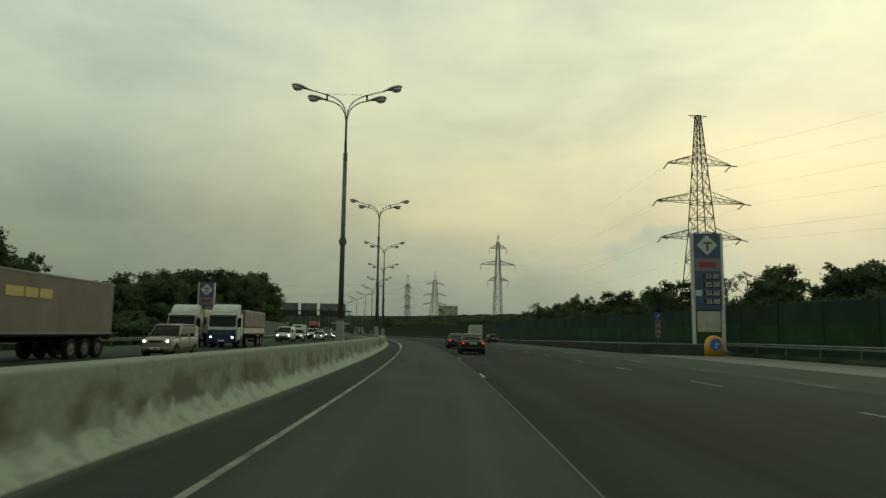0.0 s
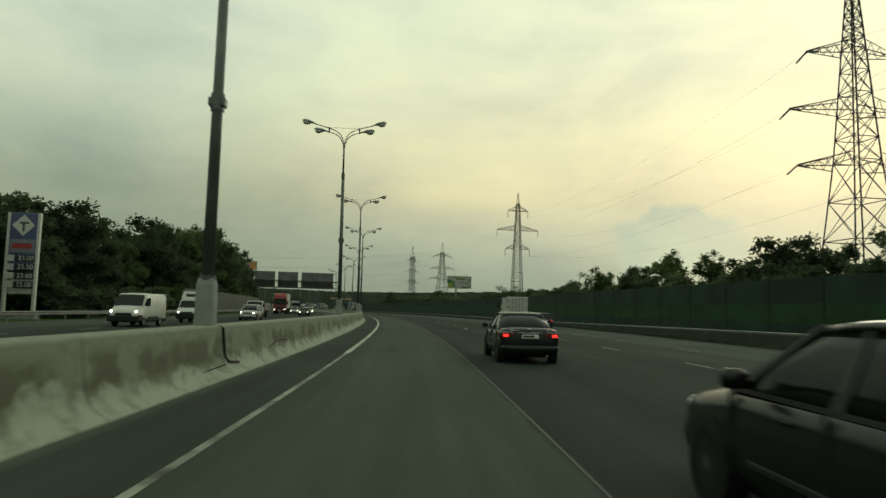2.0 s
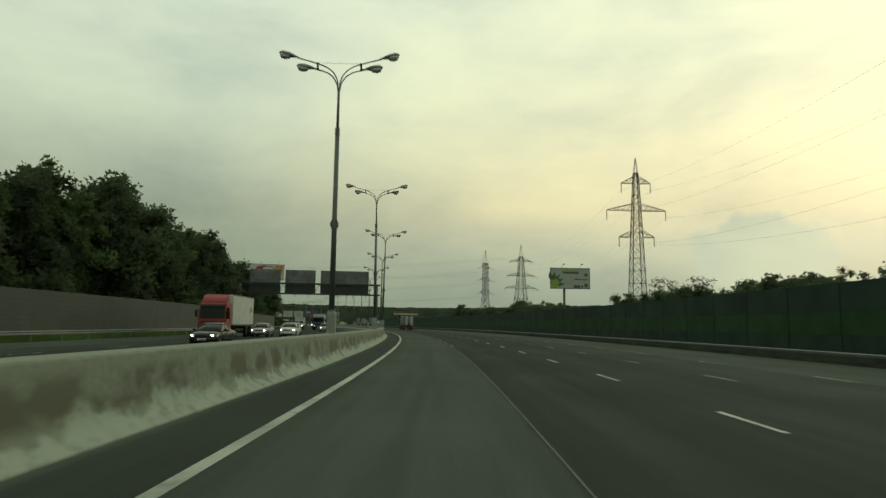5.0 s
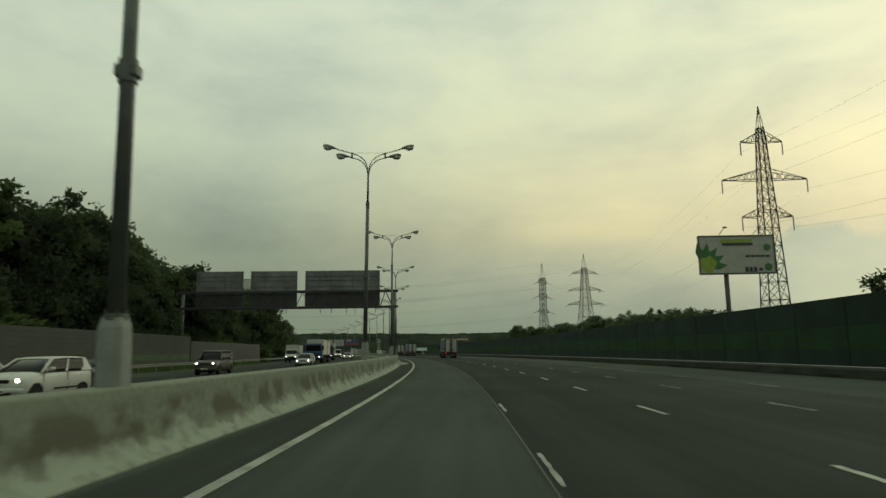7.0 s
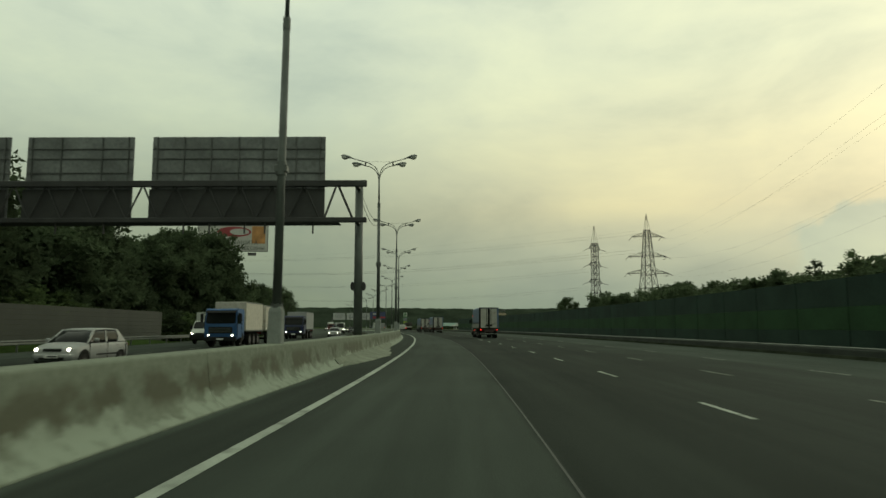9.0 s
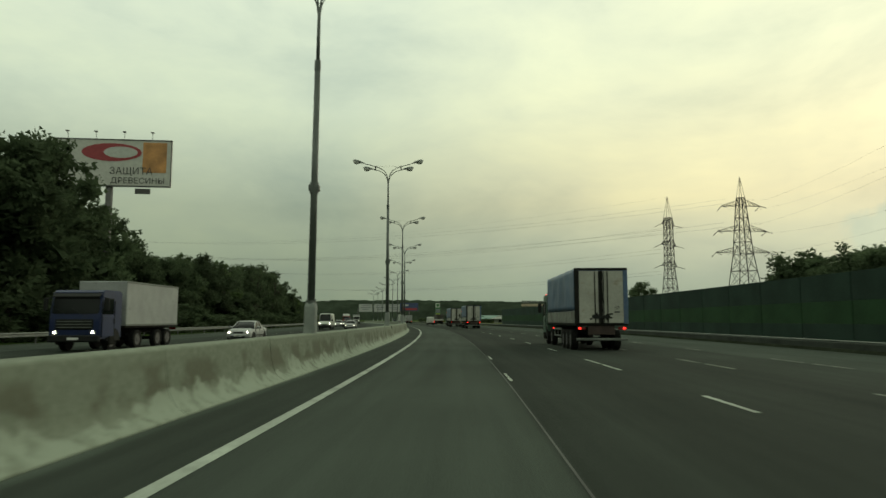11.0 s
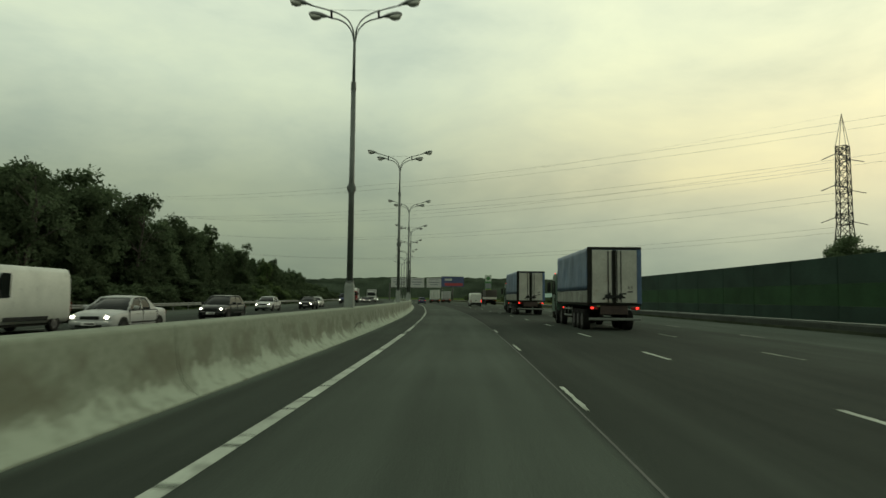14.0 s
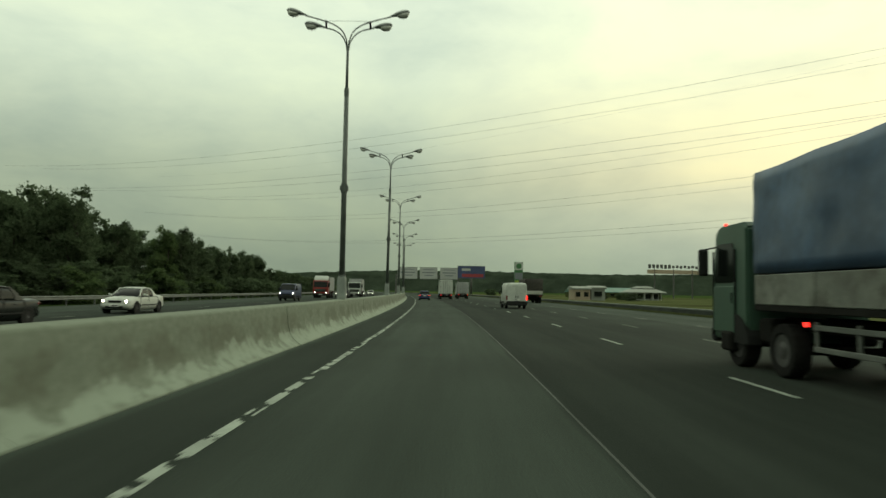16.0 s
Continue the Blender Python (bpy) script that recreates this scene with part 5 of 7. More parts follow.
def car(label, m, coat, length, width, height, shape, name="car", lit="head", group="", detail=True):
    """shape: bonnet and boot length, belt height, tops of bonnet and boot, lean of the windscreen and the rear window."""
    t = thing(name, label, name.replace("_", " "), m, group)
    bonnet, boot, belt, zb, zr, lean_f, lean_r = shape
    h, f, r = width / 2, length / 2, -length / 2
    fb, rb = f - bonnet, r + boot
    tall = height > 1.6
    bm = B()
    stations = [(r, h * 0.78, 0.40, zr - 0.26, zr - 0.20), (r + 0.04, h * 0.88, 0.31, zr - 0.13, zr - 0.07), (r + 0.13, h * 0.945, 0.26, zr - 0.05, zr - 0.01)]
    if boot > 0.4:
        stations += [(r + 0.42, h * 0.98, 0.22, zr - 0.015, zr + 0.02), (rb - 0.1, h * 0.995, 0.20, belt, belt + 0.03)]
    stations += [(rb + 0.35, h, 0.20, belt, belt + 0.02), (0, h, 0.20, belt - 0.005, belt + 0.02), (fb - 0.1, h * 0.995, 0.20, belt - 0.015, belt + 0.02), (fb + (f - fb) * 0.45, h * 0.98, 0.20, zb - 0.05, zb + 0.01),
                 (f - 0.28, h * 0.94, 0.23, zb - 0.12, zb - 0.05), (f - 0.10, h * 0.87, 0.27, zb - 0.20, zb - 0.13), (f - 0.02, h * 0.79, 0.32, zb - 0.27, zb - 0.21), (f, h * 0.72, 0.38, zb - 0.31, zb - 0.28)]
    hull(bm, stations)
    part("body", bm, coat, t, smooth=True)
    # glasshouse with a painted roof and pillars over it
    wb, wt, zl = h * 0.915, h * (0.80 if tall else 0.715), belt - 0.02
    top = height - 0.045
    bm = B()
    rings = []
    spans = ((rb - 0.03, 0.0), (rb + lean_r * 0.5, 0.55), (rb + lean_r, 0.96), (rb + lean_r + 0.25, 1.0), (fb - lean_f - 0.25, 1.0), (fb - lean_f, 0.96), (fb - lean_f * 0.5, 0.52), (fb + 0.04, 0.0))
    for y, u in spans:
        z1 = zl + (top - zl) * u
        half = []
        for v in (0.0, 0.35, 0.7, 1.0):
            half.append((wb + (wt - wb) * u * v ** 1.15, zl - 0.06 * (1 - v) + (z1 - zl) * v))
        half.append((wt * 0.5 + (wb - wt) * 0.5 * (1 - u), z1 + 0.02 * u + 0.012))
        rings.append([(x, y, z) for x, z in half] + [(-x, y, z) for x, z in half[::-1]])
    loft(bm, rings)
    part("glasshouse", bm, GLASS, t, "dark tinted windows", smooth=True)
    bm = B()
    rings = []
    for y, dz, k in ((rb + lean_r - 0.10, -0.075, 0.96), (rb + lean_r + 0.02, -0.022, 0.985), (rb + lean_r + 0.28, 0.0, 1.0), (0.5 * (rb + lean_r + fb - lean_f), 0.012, 1.0), (fb - lean_f - 0.28, 0.0, 1.0), (fb - lean_f - 0.02, -0.024, 0.985), (fb - lean_f + 0.07, -0.058, 0.965)):
        z1, w = height + dz - 0.03, (wt + 0.035) * k
        half = [(w * 0.94, z1 - 0.055), (w, z1 - 0.035), (w * 0.95, z1 + 0.005), (w * 0.75, z1 + 0.024), (w * 0.3, z1 + 0.032)]
        rings.append([(x, y, z) for x, z in half] + [(-x, y, z) for x, z in half[::-1]])
    loft(bm, rings)
    part("roof", bm, coat, t, smooth=True)
    cabin = fb - rb
    lo = [(-wb, rb, zl), (wb, rb, zl), (wb, fb, zl), (-wb, fb, zl)]
    hi = [(-wt, rb + lean_r, top), (wt, rb + lean_r, top), (wt, fb - lean_f, top), (-wt, fb - lean_f, top)]
    for face, turn in (((lo[1], lo[2], hi[2], hi[1]), False), ((lo[3], lo[0], hi[0], hi[3]), True)):
        for spots, kind in (([(-0.01, -0.05), (0.24, -0.05), (0.13, 0.45), (0.10, 1.0), (-0.01, 1.0)], "rear_pillar"), ([(0.515, -0.05), (0.55, -0.05), (0.55, 1.0), (0.515, 1.0)], "door_pillar"), ([(0.975, -0.05), (1.02, -0.05), (1.012, 1.0), (0.955, 1.0)], "front_pillar")):
            bm = B()
            slab(bm, face, [(1 - u, v) for u, v in spots][::-1] if turn else spots)
            part(kind, bm, coat, t)
        bm = B()
        slab(bm, face, [(0.0, -0.03), (1.0, -0.03), (1.0, 0.035), (0.0, 0.035)], 0.018)
        part("waist_moulding", bm, TRIM, t)
    for c in ((lo[0], lo[1], hi[1], hi[0]), (lo[2], lo[3], hi[3], hi[2])):
        for spots in ([(-0.01, -0.02), (0.045, -0.02), (0.05, 1.0), (-0.01, 1.0)], [(0.955, -0.02), (1.01, -0.02), (1.01, 1.0), (0.95, 1.0)]):
            bm = B()
            slab(bm, c, spots, 0.012)
            part("pillar_edge", bm, coat, t)
    rw = 0.315 if not tall else 0.35
    for x in (-1, 1):
        for y in (r + 0.80, f - bonnet * 0.55 - 0.14):
            wheel(t, x * (h - 0.10), y, rw, 0.205)
            bm = B()
            tube(bm, (x * (h - 0.20), y, rw + 0.01), (x * (h - 0.004), y, rw + 0.01), rw + 0.055, rw + 0.05, 20)
            part("wheel_arch", bm, TRIM, t)
        bm = B()
        rings = []
        for k, s2 in ((0.02, 0.5), (0.07, 1.0), (0.17, 1.0), (0.21, 0.7)):
            rings.append([(x * (h - 0.03 + k), fb - 0.32 + 0.05 * math.cos(a2) * s2, belt + 0.09 + 0.075 * math.sin(a2) * s2) for a2 in (2 * math.pi * i / 10 for i in range(10))])
        loft(bm, rings)
        part("mirror", bm, coat if detail else TRIM, t, smooth=True)
        bm = B()
        box(bm, (x * h * 0.66, f - 0.085, zb - 0.225), (h * 0.34, 0.16, 0.13), 0.045)
        hl = part("headlight", bm, LENS, t)
        if lit == "head":
            bm = B()
            tube(bm, (x * h * 0.70, f - 0.03, zb - 0.225), (x * h * 0.70, f + 0.01, zb - 0.225), 0.062, 0.055, 12)
            part("bulb", bm, HEAD, hl, "glowing headlamp bulb")
        bm = B()
        box(bm, (x * h * 0.71, r + 0.085, zr - 0.20), (h * 0.46, 0.20, 0.17), 0.055)
        tl = part("tail_light", bm, REDOFF, t, "dark red tail lamp")
        if lit == "tail":
            bm = B()
            box(bm, (x * h * 0.74, r + 0.078, zr - 0.128), (h * 0.38, 0.20, 0.045), 0.018)
            part("reflector", bm, CLEAR, tl, "pale clear upper lens")
            bm = B()
            box(bm, (x * h * 0.80, r - 0.022, zr - 0.215), (h * 0.17, 0.03, 0.075), 0.014)
            part("bulb", bm, RED, tl, "glowing red lamp")
        bm = B()
        box(bm, (x * (h - 0.003), 0.5 * (fb + rb), 0.46), (0.03, length * 0.44, 0.06), 0.012)
        part("side_moulding", bm, TRIM, t)
        for y in (rb + cabin * 0.26, rb + cabin * 0.70):
            bm = B()
            box(bm, (x * (h - 0.002), y, belt - 0.14), (0.035, 0.17, 0.035), 0.012)
            part("door_handle", bm, coat if detail else TRIM, t)
        for y in (rb + 0.06, rb + cabin * 0.535, fb - 0.04):
            bm = B()
            box(bm, (x * (h - 0.012), y, 0.5 * (belt + 0.30)), (0.03, 0.010, belt - 0.36))
            part("door_seam", bm, TRIM, t)
    for y, face, wide in ((r + 0.06, -1, 0.93), (f - 0.07, 1, 0.88)):
        bm = B()
        rings = []
        for z, k, out in ((0.26, 0.90, 0.0), (0.33, 0.98, 0.10), (0.44, 1.0, 0.125), (0.53, 0.99, 0.11), (0.56, 0.95, 0.05)):
            w = h * wide * k
            rings.append([(-w, y - face * 0.30, z), (-w, y + face * (out - 0.12), z), (-w * 0.86, y + face * out * 0.75, z), (-w * 0.4, y + face * out, z), (w * 0.4, y + face * out, z), (w * 0.86, y + face * out * 0.75, z), (w, y + face * (out - 0.12), z), (w, y - face * 0.30, z)])
        loft(bm, rings)
        part("bumper", bm, coat if detail else TRIM, t, smooth=True)
    bm = B()
    box(bm, (0, f + 0.045, 0.36), (h * 1.1, 0.04, 0.10), 0.015)
    part("air_intake", bm, TRIM, t)
    if lit == "tail":
        bm = B()
        box(bm, (0, r + 0.012, zr - 0.135), (h * 0.80, 0.04, 0.022), 0.005)
        part("chrome_strip", bm, CHROME, t, "thin chrome strip")
        bm = B()
        tube(bm, (0, r + 0.045, zr - 0.05), (0, r + 0.005, zr - 0.06), 0.045, n=12)
        part("badge", bm, CHROME, t, "round chrome badge")
        for x, w2 in ((-0.52, 0.26), (0.56, 0.10)):
            bm = B()
            box(bm, (x * h, r + 0.035, zr - 0.065), (w2, 0.02, 0.022), 0.004)
            part("script_bar", bm, CHROME, t, "small chrome bar on the boot lid")
        bm = B()
        tube(bm, (h * 0.55, r - 0.04, 0.25), (h * 0.55, r + 0.3, 0.25), 0.035, n=8)
        part("exhaust_pipe", bm, STEEL, t)
    plate(t, r - 0.012 if not tall else r - 0.075, zr - 0.235 if not tall else 0.75, -1)
    plate(t, f + 0.075, 0.44, 1)
    bm = B()
    box(bm, (0, f - 0.025, zb - 0.25), (h * 0.80, 0.08, 0.12), 0.02)
    part("grille", bm, TRIM, t)
    bm = B()
    box(bm, (0, 0, 0.23), (width * 0.8, length * 0.84, 0.10))
    part("underbody", bm, CHASSIS, t)
    return t


SEDAN = (1.15, 0.95, 0.92, 0.90, 0.98, 0.78, 0.62)
HATCH = (1.0, 0.30, 0.94, 0.92, 0.98, 0.72, 0.42)
MINIVAN = (0.95, 0.12, 1.02, 1.0, 1.1, 0.85, 0.22)
SUV = (1.30, 0.08, 1.12, 1.08, 1.2, 0.46, 0.10)


def white_van(label, m, coat, lit="tail", high=2.35, length=5.2):
    """A panel van: sloped nose, plain sides, two rear doors."""
    t = thing("van", label, "van", m)
    w, r, f = 0.96, -length / 2, length / 2
    bm = B()
    rings = []
    for y, k, z0, z1 in ((r, 0.97, 0.45, high - 0.16), (r + 0.05, 1.0, 0.40, high - 0.05), (r + 0.22, 1.0, 0.38, high), (f - 1.75, 1.0, 0.38, high), (f - 1.45, 0.995, 0.38, high - 0.03), (f - 1.32, 0.99, 0.38, high - 0.10),
                         (f - 0.98, 0.985, 0.38, 1.28 + (high - 1.38) * 0.5), (f - 0.64, 0.975, 0.38, 1.28), (f - 0.30, 0.95, 0.38, 1.14), (f - 0.10, 0.90, 0.40, 1.00), (f, 0.80, 0.46, 0.86)):
        hh = z1 - z0
        roofw = 0.86 if z1 > 1.5 else 0.80
        half = [(w * k * 0.9, z0), (w * k, z0 + min(0.18, hh * 0.2)), (w * k, z0 + hh * 0.42), (w * k * (0.985 if z1 > 1.5 else 0.97), z0 + hh * 0.66), (w * k * (0.945 if z1 > 1.5 else 0.93), z0 + hh * 0.90), (w * k * roofw, z1 - 0.015), (w * k * 0.4, z1 + 0.02)]
        rings.append([(x, y, z) for x, z in half] + [(-x, y, z) for x, z in half[::-1]])
    loft(bm, rings)
    part("body", bm, coat, t, smooth=True)
    ws = ((w * 0.90, f - 0.66, 1.30), (-w * 0.90, f - 0.66, 1.30), (-w * 0.84, f - 1.30, high - 0.09), (w * 0.84, f - 1.30, high - 0.09))
    bm = B()
    pane(bm, ws, 0.0, 1.0, 0.02, 0.97, 0.035)
    part("windscreen", bm, GLASS, t)
    for x in (-1, 1):
        c = [(x * w, f - 1.85, 1.30), (x * w, f - 0.85, 1.30), (x * w, f - 1.32, high - 0.28), (x * w, f - 1.85, high - 0.28)]
        bm = B()
        pane(bm, c if x > 0 else [c[1], c[0], c[3], c[2]], 0.02, 0.98, 0.02, 0.98, 0.012)
        part("side_window", bm, GLASS, t)
        bm = B()
        box(bm, (x * 0.47, r - 0.012, 1.30), (0.90, 0.035, 1.68), 0.02)
        door = part("rear_door", bm, coat, t)
        bm = B()
        box(bm, (x * 0.47, r - 0.034, 1.72), (0.66, 0.012, 0.52), 0.005)
        part("door_window", bm, GLASS if lit == "head" else coat, door)
        bm = B()
        box(bm, (x * 0.10, r - 0.045, 1.1), (0.06, 0.03, 0.16), 0.008)
        part("handle", bm, TRIM, door)
        bm = B()
        box(bm, (x * 0.90, r - 0.02, 0.98), (0.13, 0.07, 0.42), 0.02)
        part("tail_light", bm, RED if lit == "tail" and x > 0 else REDOFF, t)
        bm = B()
        box(bm, (x * 0.76, f - 0.12, 0.98), (0.20, 0.16, 0.20), 0.07)
        hl = part("headlight", bm, LENS, t)
        if lit == "head":
            bm = B()
            tube(bm, (x * 0.76, f - 0.06, 0.96), (x * 0.76, f - 0.02, 0.96), 0.07, 0.06, 12)
            part("bulb", bm, HEAD, hl, "glowing headlamp bulb")
        bm = B()
        box(bm, (x * (w + 0.14), f - 1.0, 1.45), (0.18, 0.10, 0.30), 0.03)
        part("mirror", bm, TRIM, t)
        for y in (r + 1.0, f - 0.95):
            wheel(t, x * 0.84, y, 0.34, 0.21)
        bm = B()
        box(bm, (x * (w + 0.005), 0.0, 0.56), (0.03, length - 3.0, 0.16), 0.012)
        part("side_moulding", bm, TRIM, t)
        bm = B()
        box(bm, (x * (w - 0.04), f - 0.28, 0.56), (0.10, 0.62, 0.38), 0.04)
        part("front_corner", bm, TRIM, t)
    for y in (r - 0.04, f + 0.02):
        bm = B()
        box(bm, (0, y, 0.50), (1.9, 0.18, 0.40), 0.07)
        part("bumper", bm, TRIM, t)
    bm = B()
    box(bm, (0, f - 0.01, 0.78), (1.0, 0.06, 0.16), 0.02)
    part("grille", bm, TRIM, t)
    bm = B()
    box(bm, (0, 0, 0.36), (1.7, length * 0.9, 0.16))
    part("underbody", bm, CHASSIS, t)
    plate(t, r - 0.06, 0.80, -1)
    return t


def cab(t, coat, y, low=0.62, high=2.95, depth=2.1, width=2.45, lit="head", visor=None, band=None):
    """A truck cab whose front face is at y."""
    w = width / 2
    side = [(y - depth, low), (y - depth, high - 0.12), (y - depth + 0.15, high), (y - 0.42, high), (y - 0.22, high - 0.14), (y - 0.03, 1.72), (y, 1.5), (y - 0.02, low)]
    bm = B()
    prism(bm, side, -w, w)
    bmesh.ops.bevel(bm, geom=bm.edges[:], offset=0.045, segments=2, affect="EDGES")
    c = part("cab", bm, coat, t)
    ws = ((w * 0.94, y - 0.035, 1.78), (-w * 0.94, y - 0.035, 1.78), (-w * 0.92, y - 0.20, high - 0.30), (w * 0.92, y - 0.20, high - 0.30))
    bm = B()
    pane(bm, ws, 0.01, 0.99, 0.02, 0.98, 0.022)
    part("windscreen", bm, GLASS, c)
    for x in (-1, 1):
        q = [(x * w, y - 1.25, 1.75), (x * w, y - 0.16, 1.75), (x * w, y - 0.30, high - 0.38), (x * w, y - 1.25, high - 0.38)]
        bm = B()
        pane(bm, q if x > 0 else [q[1], q[0], q[3], q[2]], 0.02, 0.98, 0.03, 0.97, 0.014)
        part("side_window", bm, GLASS, c)
        bm = B()
        box(bm, (x * (w + 0.02), y - 0.72, 1.2), (0.03, 1.12, 1.0), 0.012)
        part("cab_door", bm, coat, c)
        bm = B()
        box(bm, (x * (w + 0.24), y - 0.10, 2.25), (0.22, 0.12, 0.62), 0.04)
        tube(bm, (x * (w + 0.22), y - 0.12, 2.55), (x * w * 0.98, y - 0.28, 2.6), 0.018, n=6)
        part("mirror", bm, TRIM, c)
        bm = B()
        box(bm, (x * w * 0.74, y + 0.01, 0.92), (0.24, 0.08, 0.15), 0.03)
        hl = part("headlight", bm, LENS, c)
        if lit == "head":
            bm = B()
            tube(bm, (x * w * 0.74, y + 0.03, 0.92), (x * w * 0.74, y + 0.06, 0.92), 0.068, 0.06, 12)
            part("bulb", bm, HEAD, hl, "glowing headlamp bulb")
        bm = B()
        box(bm, (x * (w - 0.05), y - 1.0, 0.52), (0.34, 0.5, 0.42), 0.05)
        part("step", bm, CHASSIS, c)
        for yy, zz, dy, dz in ((y - 0.13, 1.55, 0.014, 1.9), (y - 1.32, 1.55, 0.014, 1.9), (y - 0.72, 0.70, 1.2, 0.014)):
            bm = B()
            box(bm, (x * (w + 0.016), yy, min(zz, (low + high) / 2 - 0.1)), (0.045, dy, min(dz, high - low - 0.6)), 0.003)
            part("door_seam", bm, TRIM, c)
        bm = B()
        box(bm, (x * (w + 0.045), y - 1.2, 1.45), (0.03, 0.05, 0.22), 0.01)
        part("door_handle", bm, TRIM, c)
        arch = [(y - 1.28 + 0.66 * math.cos(a2), 0.5 + 0.62 * math.sin(a2)) for a2 in (math.pi * i / 10 for i in range(11))]
        bm = B()
        prism(bm, arch, x * (w - 0.25), x * (w + 0.03))
        part("wheel_arch", bm, TRIM, c)
    bm = B()
    box(bm, (0, y + 0.01, 1.30), (width * 0.74, 0.05, 0.50), 0.03)
    grille = part("grille", bm, band or TRIM, c)
    for z in (1.16, 1.30, 1.44):
        bm = B()
        box(bm, (0, y + 0.04, z), (width * 0.68, 0.03, 0.035), 0.008)
        part("slat", bm, STEEL, grille)
    bm = B()
    prism(bm, [(y - 0.24, high - 0.16), (y - 0.02, high - 0.30), (y - 0.0, high - 0.36), (y - 0.22, high - 0.22)], -w * 0.93, w * 0.93)
    part("sun_visor", bm, TRIM, c)
    bm = B()
    box(bm, (0, y + 0.105, 0.62), (0.52, 0.02, 0.115), 0.006)
    part("number_plate", bm, PLATE, c)
    for x in (-0.4, 0.4):
        bm = B()
        tube(bm, (x, y + 0.01, 1.76), (x + 0.55, y - 0.05, 2.05), 0.012, n=5)
        part("wiper", bm, TRIM, c)
    bm = B()
    box(bm, (0, y - 0.02, 0.62), (width, 0.24, 0.34), 0.05)
    part("bumper", bm, band or TRIM, c)
    if band:
        bm = B()
        box(bm, (0, y + 0.004, 1.08), (width * 0.97, 0.04, 0.92), 0.02)
        part("nose_panel", bm, band, c, "dark blue lower nose")
    if visor:
        bm = B()
        prism(bm, [(y - 1.6, high - 0.02), (y - 1.6, high + 0.8), (y - 1.3, high + 0.8), (y - 0.75, high + 0.45), (y - 0.5, high + 0.12), (y - 0.45, high - 0.02)], -w * 0.92, w * 0.92)
        bmesh.ops.bevel(bm, geom=bm.edges[:], offset=0.08, segments=2, affect="EDGES")
        part("roof_deflector", bm, visor, c)
    return c


def chassis(t, y0, y1, z=0.92):
    for x in (-0.42, 0.42):
        bm = B()
        box(bm, (x, (y0 + y1) / 2, z), (0.10, y1 - y0, 0.26), 0.01)
        part("chassis_beam", bm, CHASSIS, t)


def cargo_box(t, y0, y1, z0, z1, width, coat, doors=None, name="cargo_box"):
    w = width / 2
    bm = B()
    box(bm, (0, (y0 + y1) / 2, (z0 + z1) / 2), (width, y1 - y0, z1 - z0), 0.03)
    ob = part(name, bm, coat, t)
    for x in (-1, 1):
        for z in (z0 + 0.05, z1 - 0.05):
            bm = B()
            box(bm, (x * (w + 0.005), (y0 + y1) / 2, z), (0.04, y1 - y0, 0.10), 0.01)
            part("edge_rail", bm, STEEL, ob)
    if doors:
        for x in (-1, 1):
            bm = B()
            box(bm, (x * w * 0.49, y0 - 0.02, (z0 + z1) / 2), (w * 0.93, 0.05, z1 - z0 - 0.16), 0.015)
            d = part("rear_door", bm, doors, ob)
            for xx in (0.10, 0.32):
                bm = B()
                tube(bm, (x * w * xx * 1.4, y0 - 0.07, z0 + 0.12), (x * w * xx * 1.4, y0 - 0.07, z1 - 0.12), 0.022, n=6)
                for z in (z0 + 0.3, (z0 + z1) / 2 - 0.2, z1 - 0.3):
                    box(bm, (x * w * xx * 1.4, y0 - 0.06, z), (0.09, 0.05, 0.09))
                part("locking_bar", bm, STEEL, d)
            for z in (z0 + 0.35, (z0 + z1) / 2, z1 - 0.35):
                bm = B()
                box(bm, (x * w * 0.93, y0 - 0.05, z), (0.20, 0.04, 0.07), 0.01)
                part("hinge", bm, TRIM, d)
    return ob


def rear_lamps(t, y, z, w, lit=True):
    for x in (-1, 1):
        bm = B()
        box(bm, (x * w, y, z), (0.42, 0.06, 0.14), 0.02)
        l2 = part("tail_light", bm, REDOFF, t)
        if lit:
            bm = B()
            box(bm, (x * (w + 0.08), y - 0.035, z), (0.14, 0.02, 0.10), 0.008)
            part("bulb", bm, RED, l2, "glowing red lamp")


def axle(t, y, r=0.5, w=0.30, half=1.05):
    for x in (-1, 1):
        wheel(t, x * half, y, r, w)
    bm = B()
    tube(bm, (-half, y, r), (half, y, r), 0.08, n=8)
    part("axle", bm, CHASSIS, t)


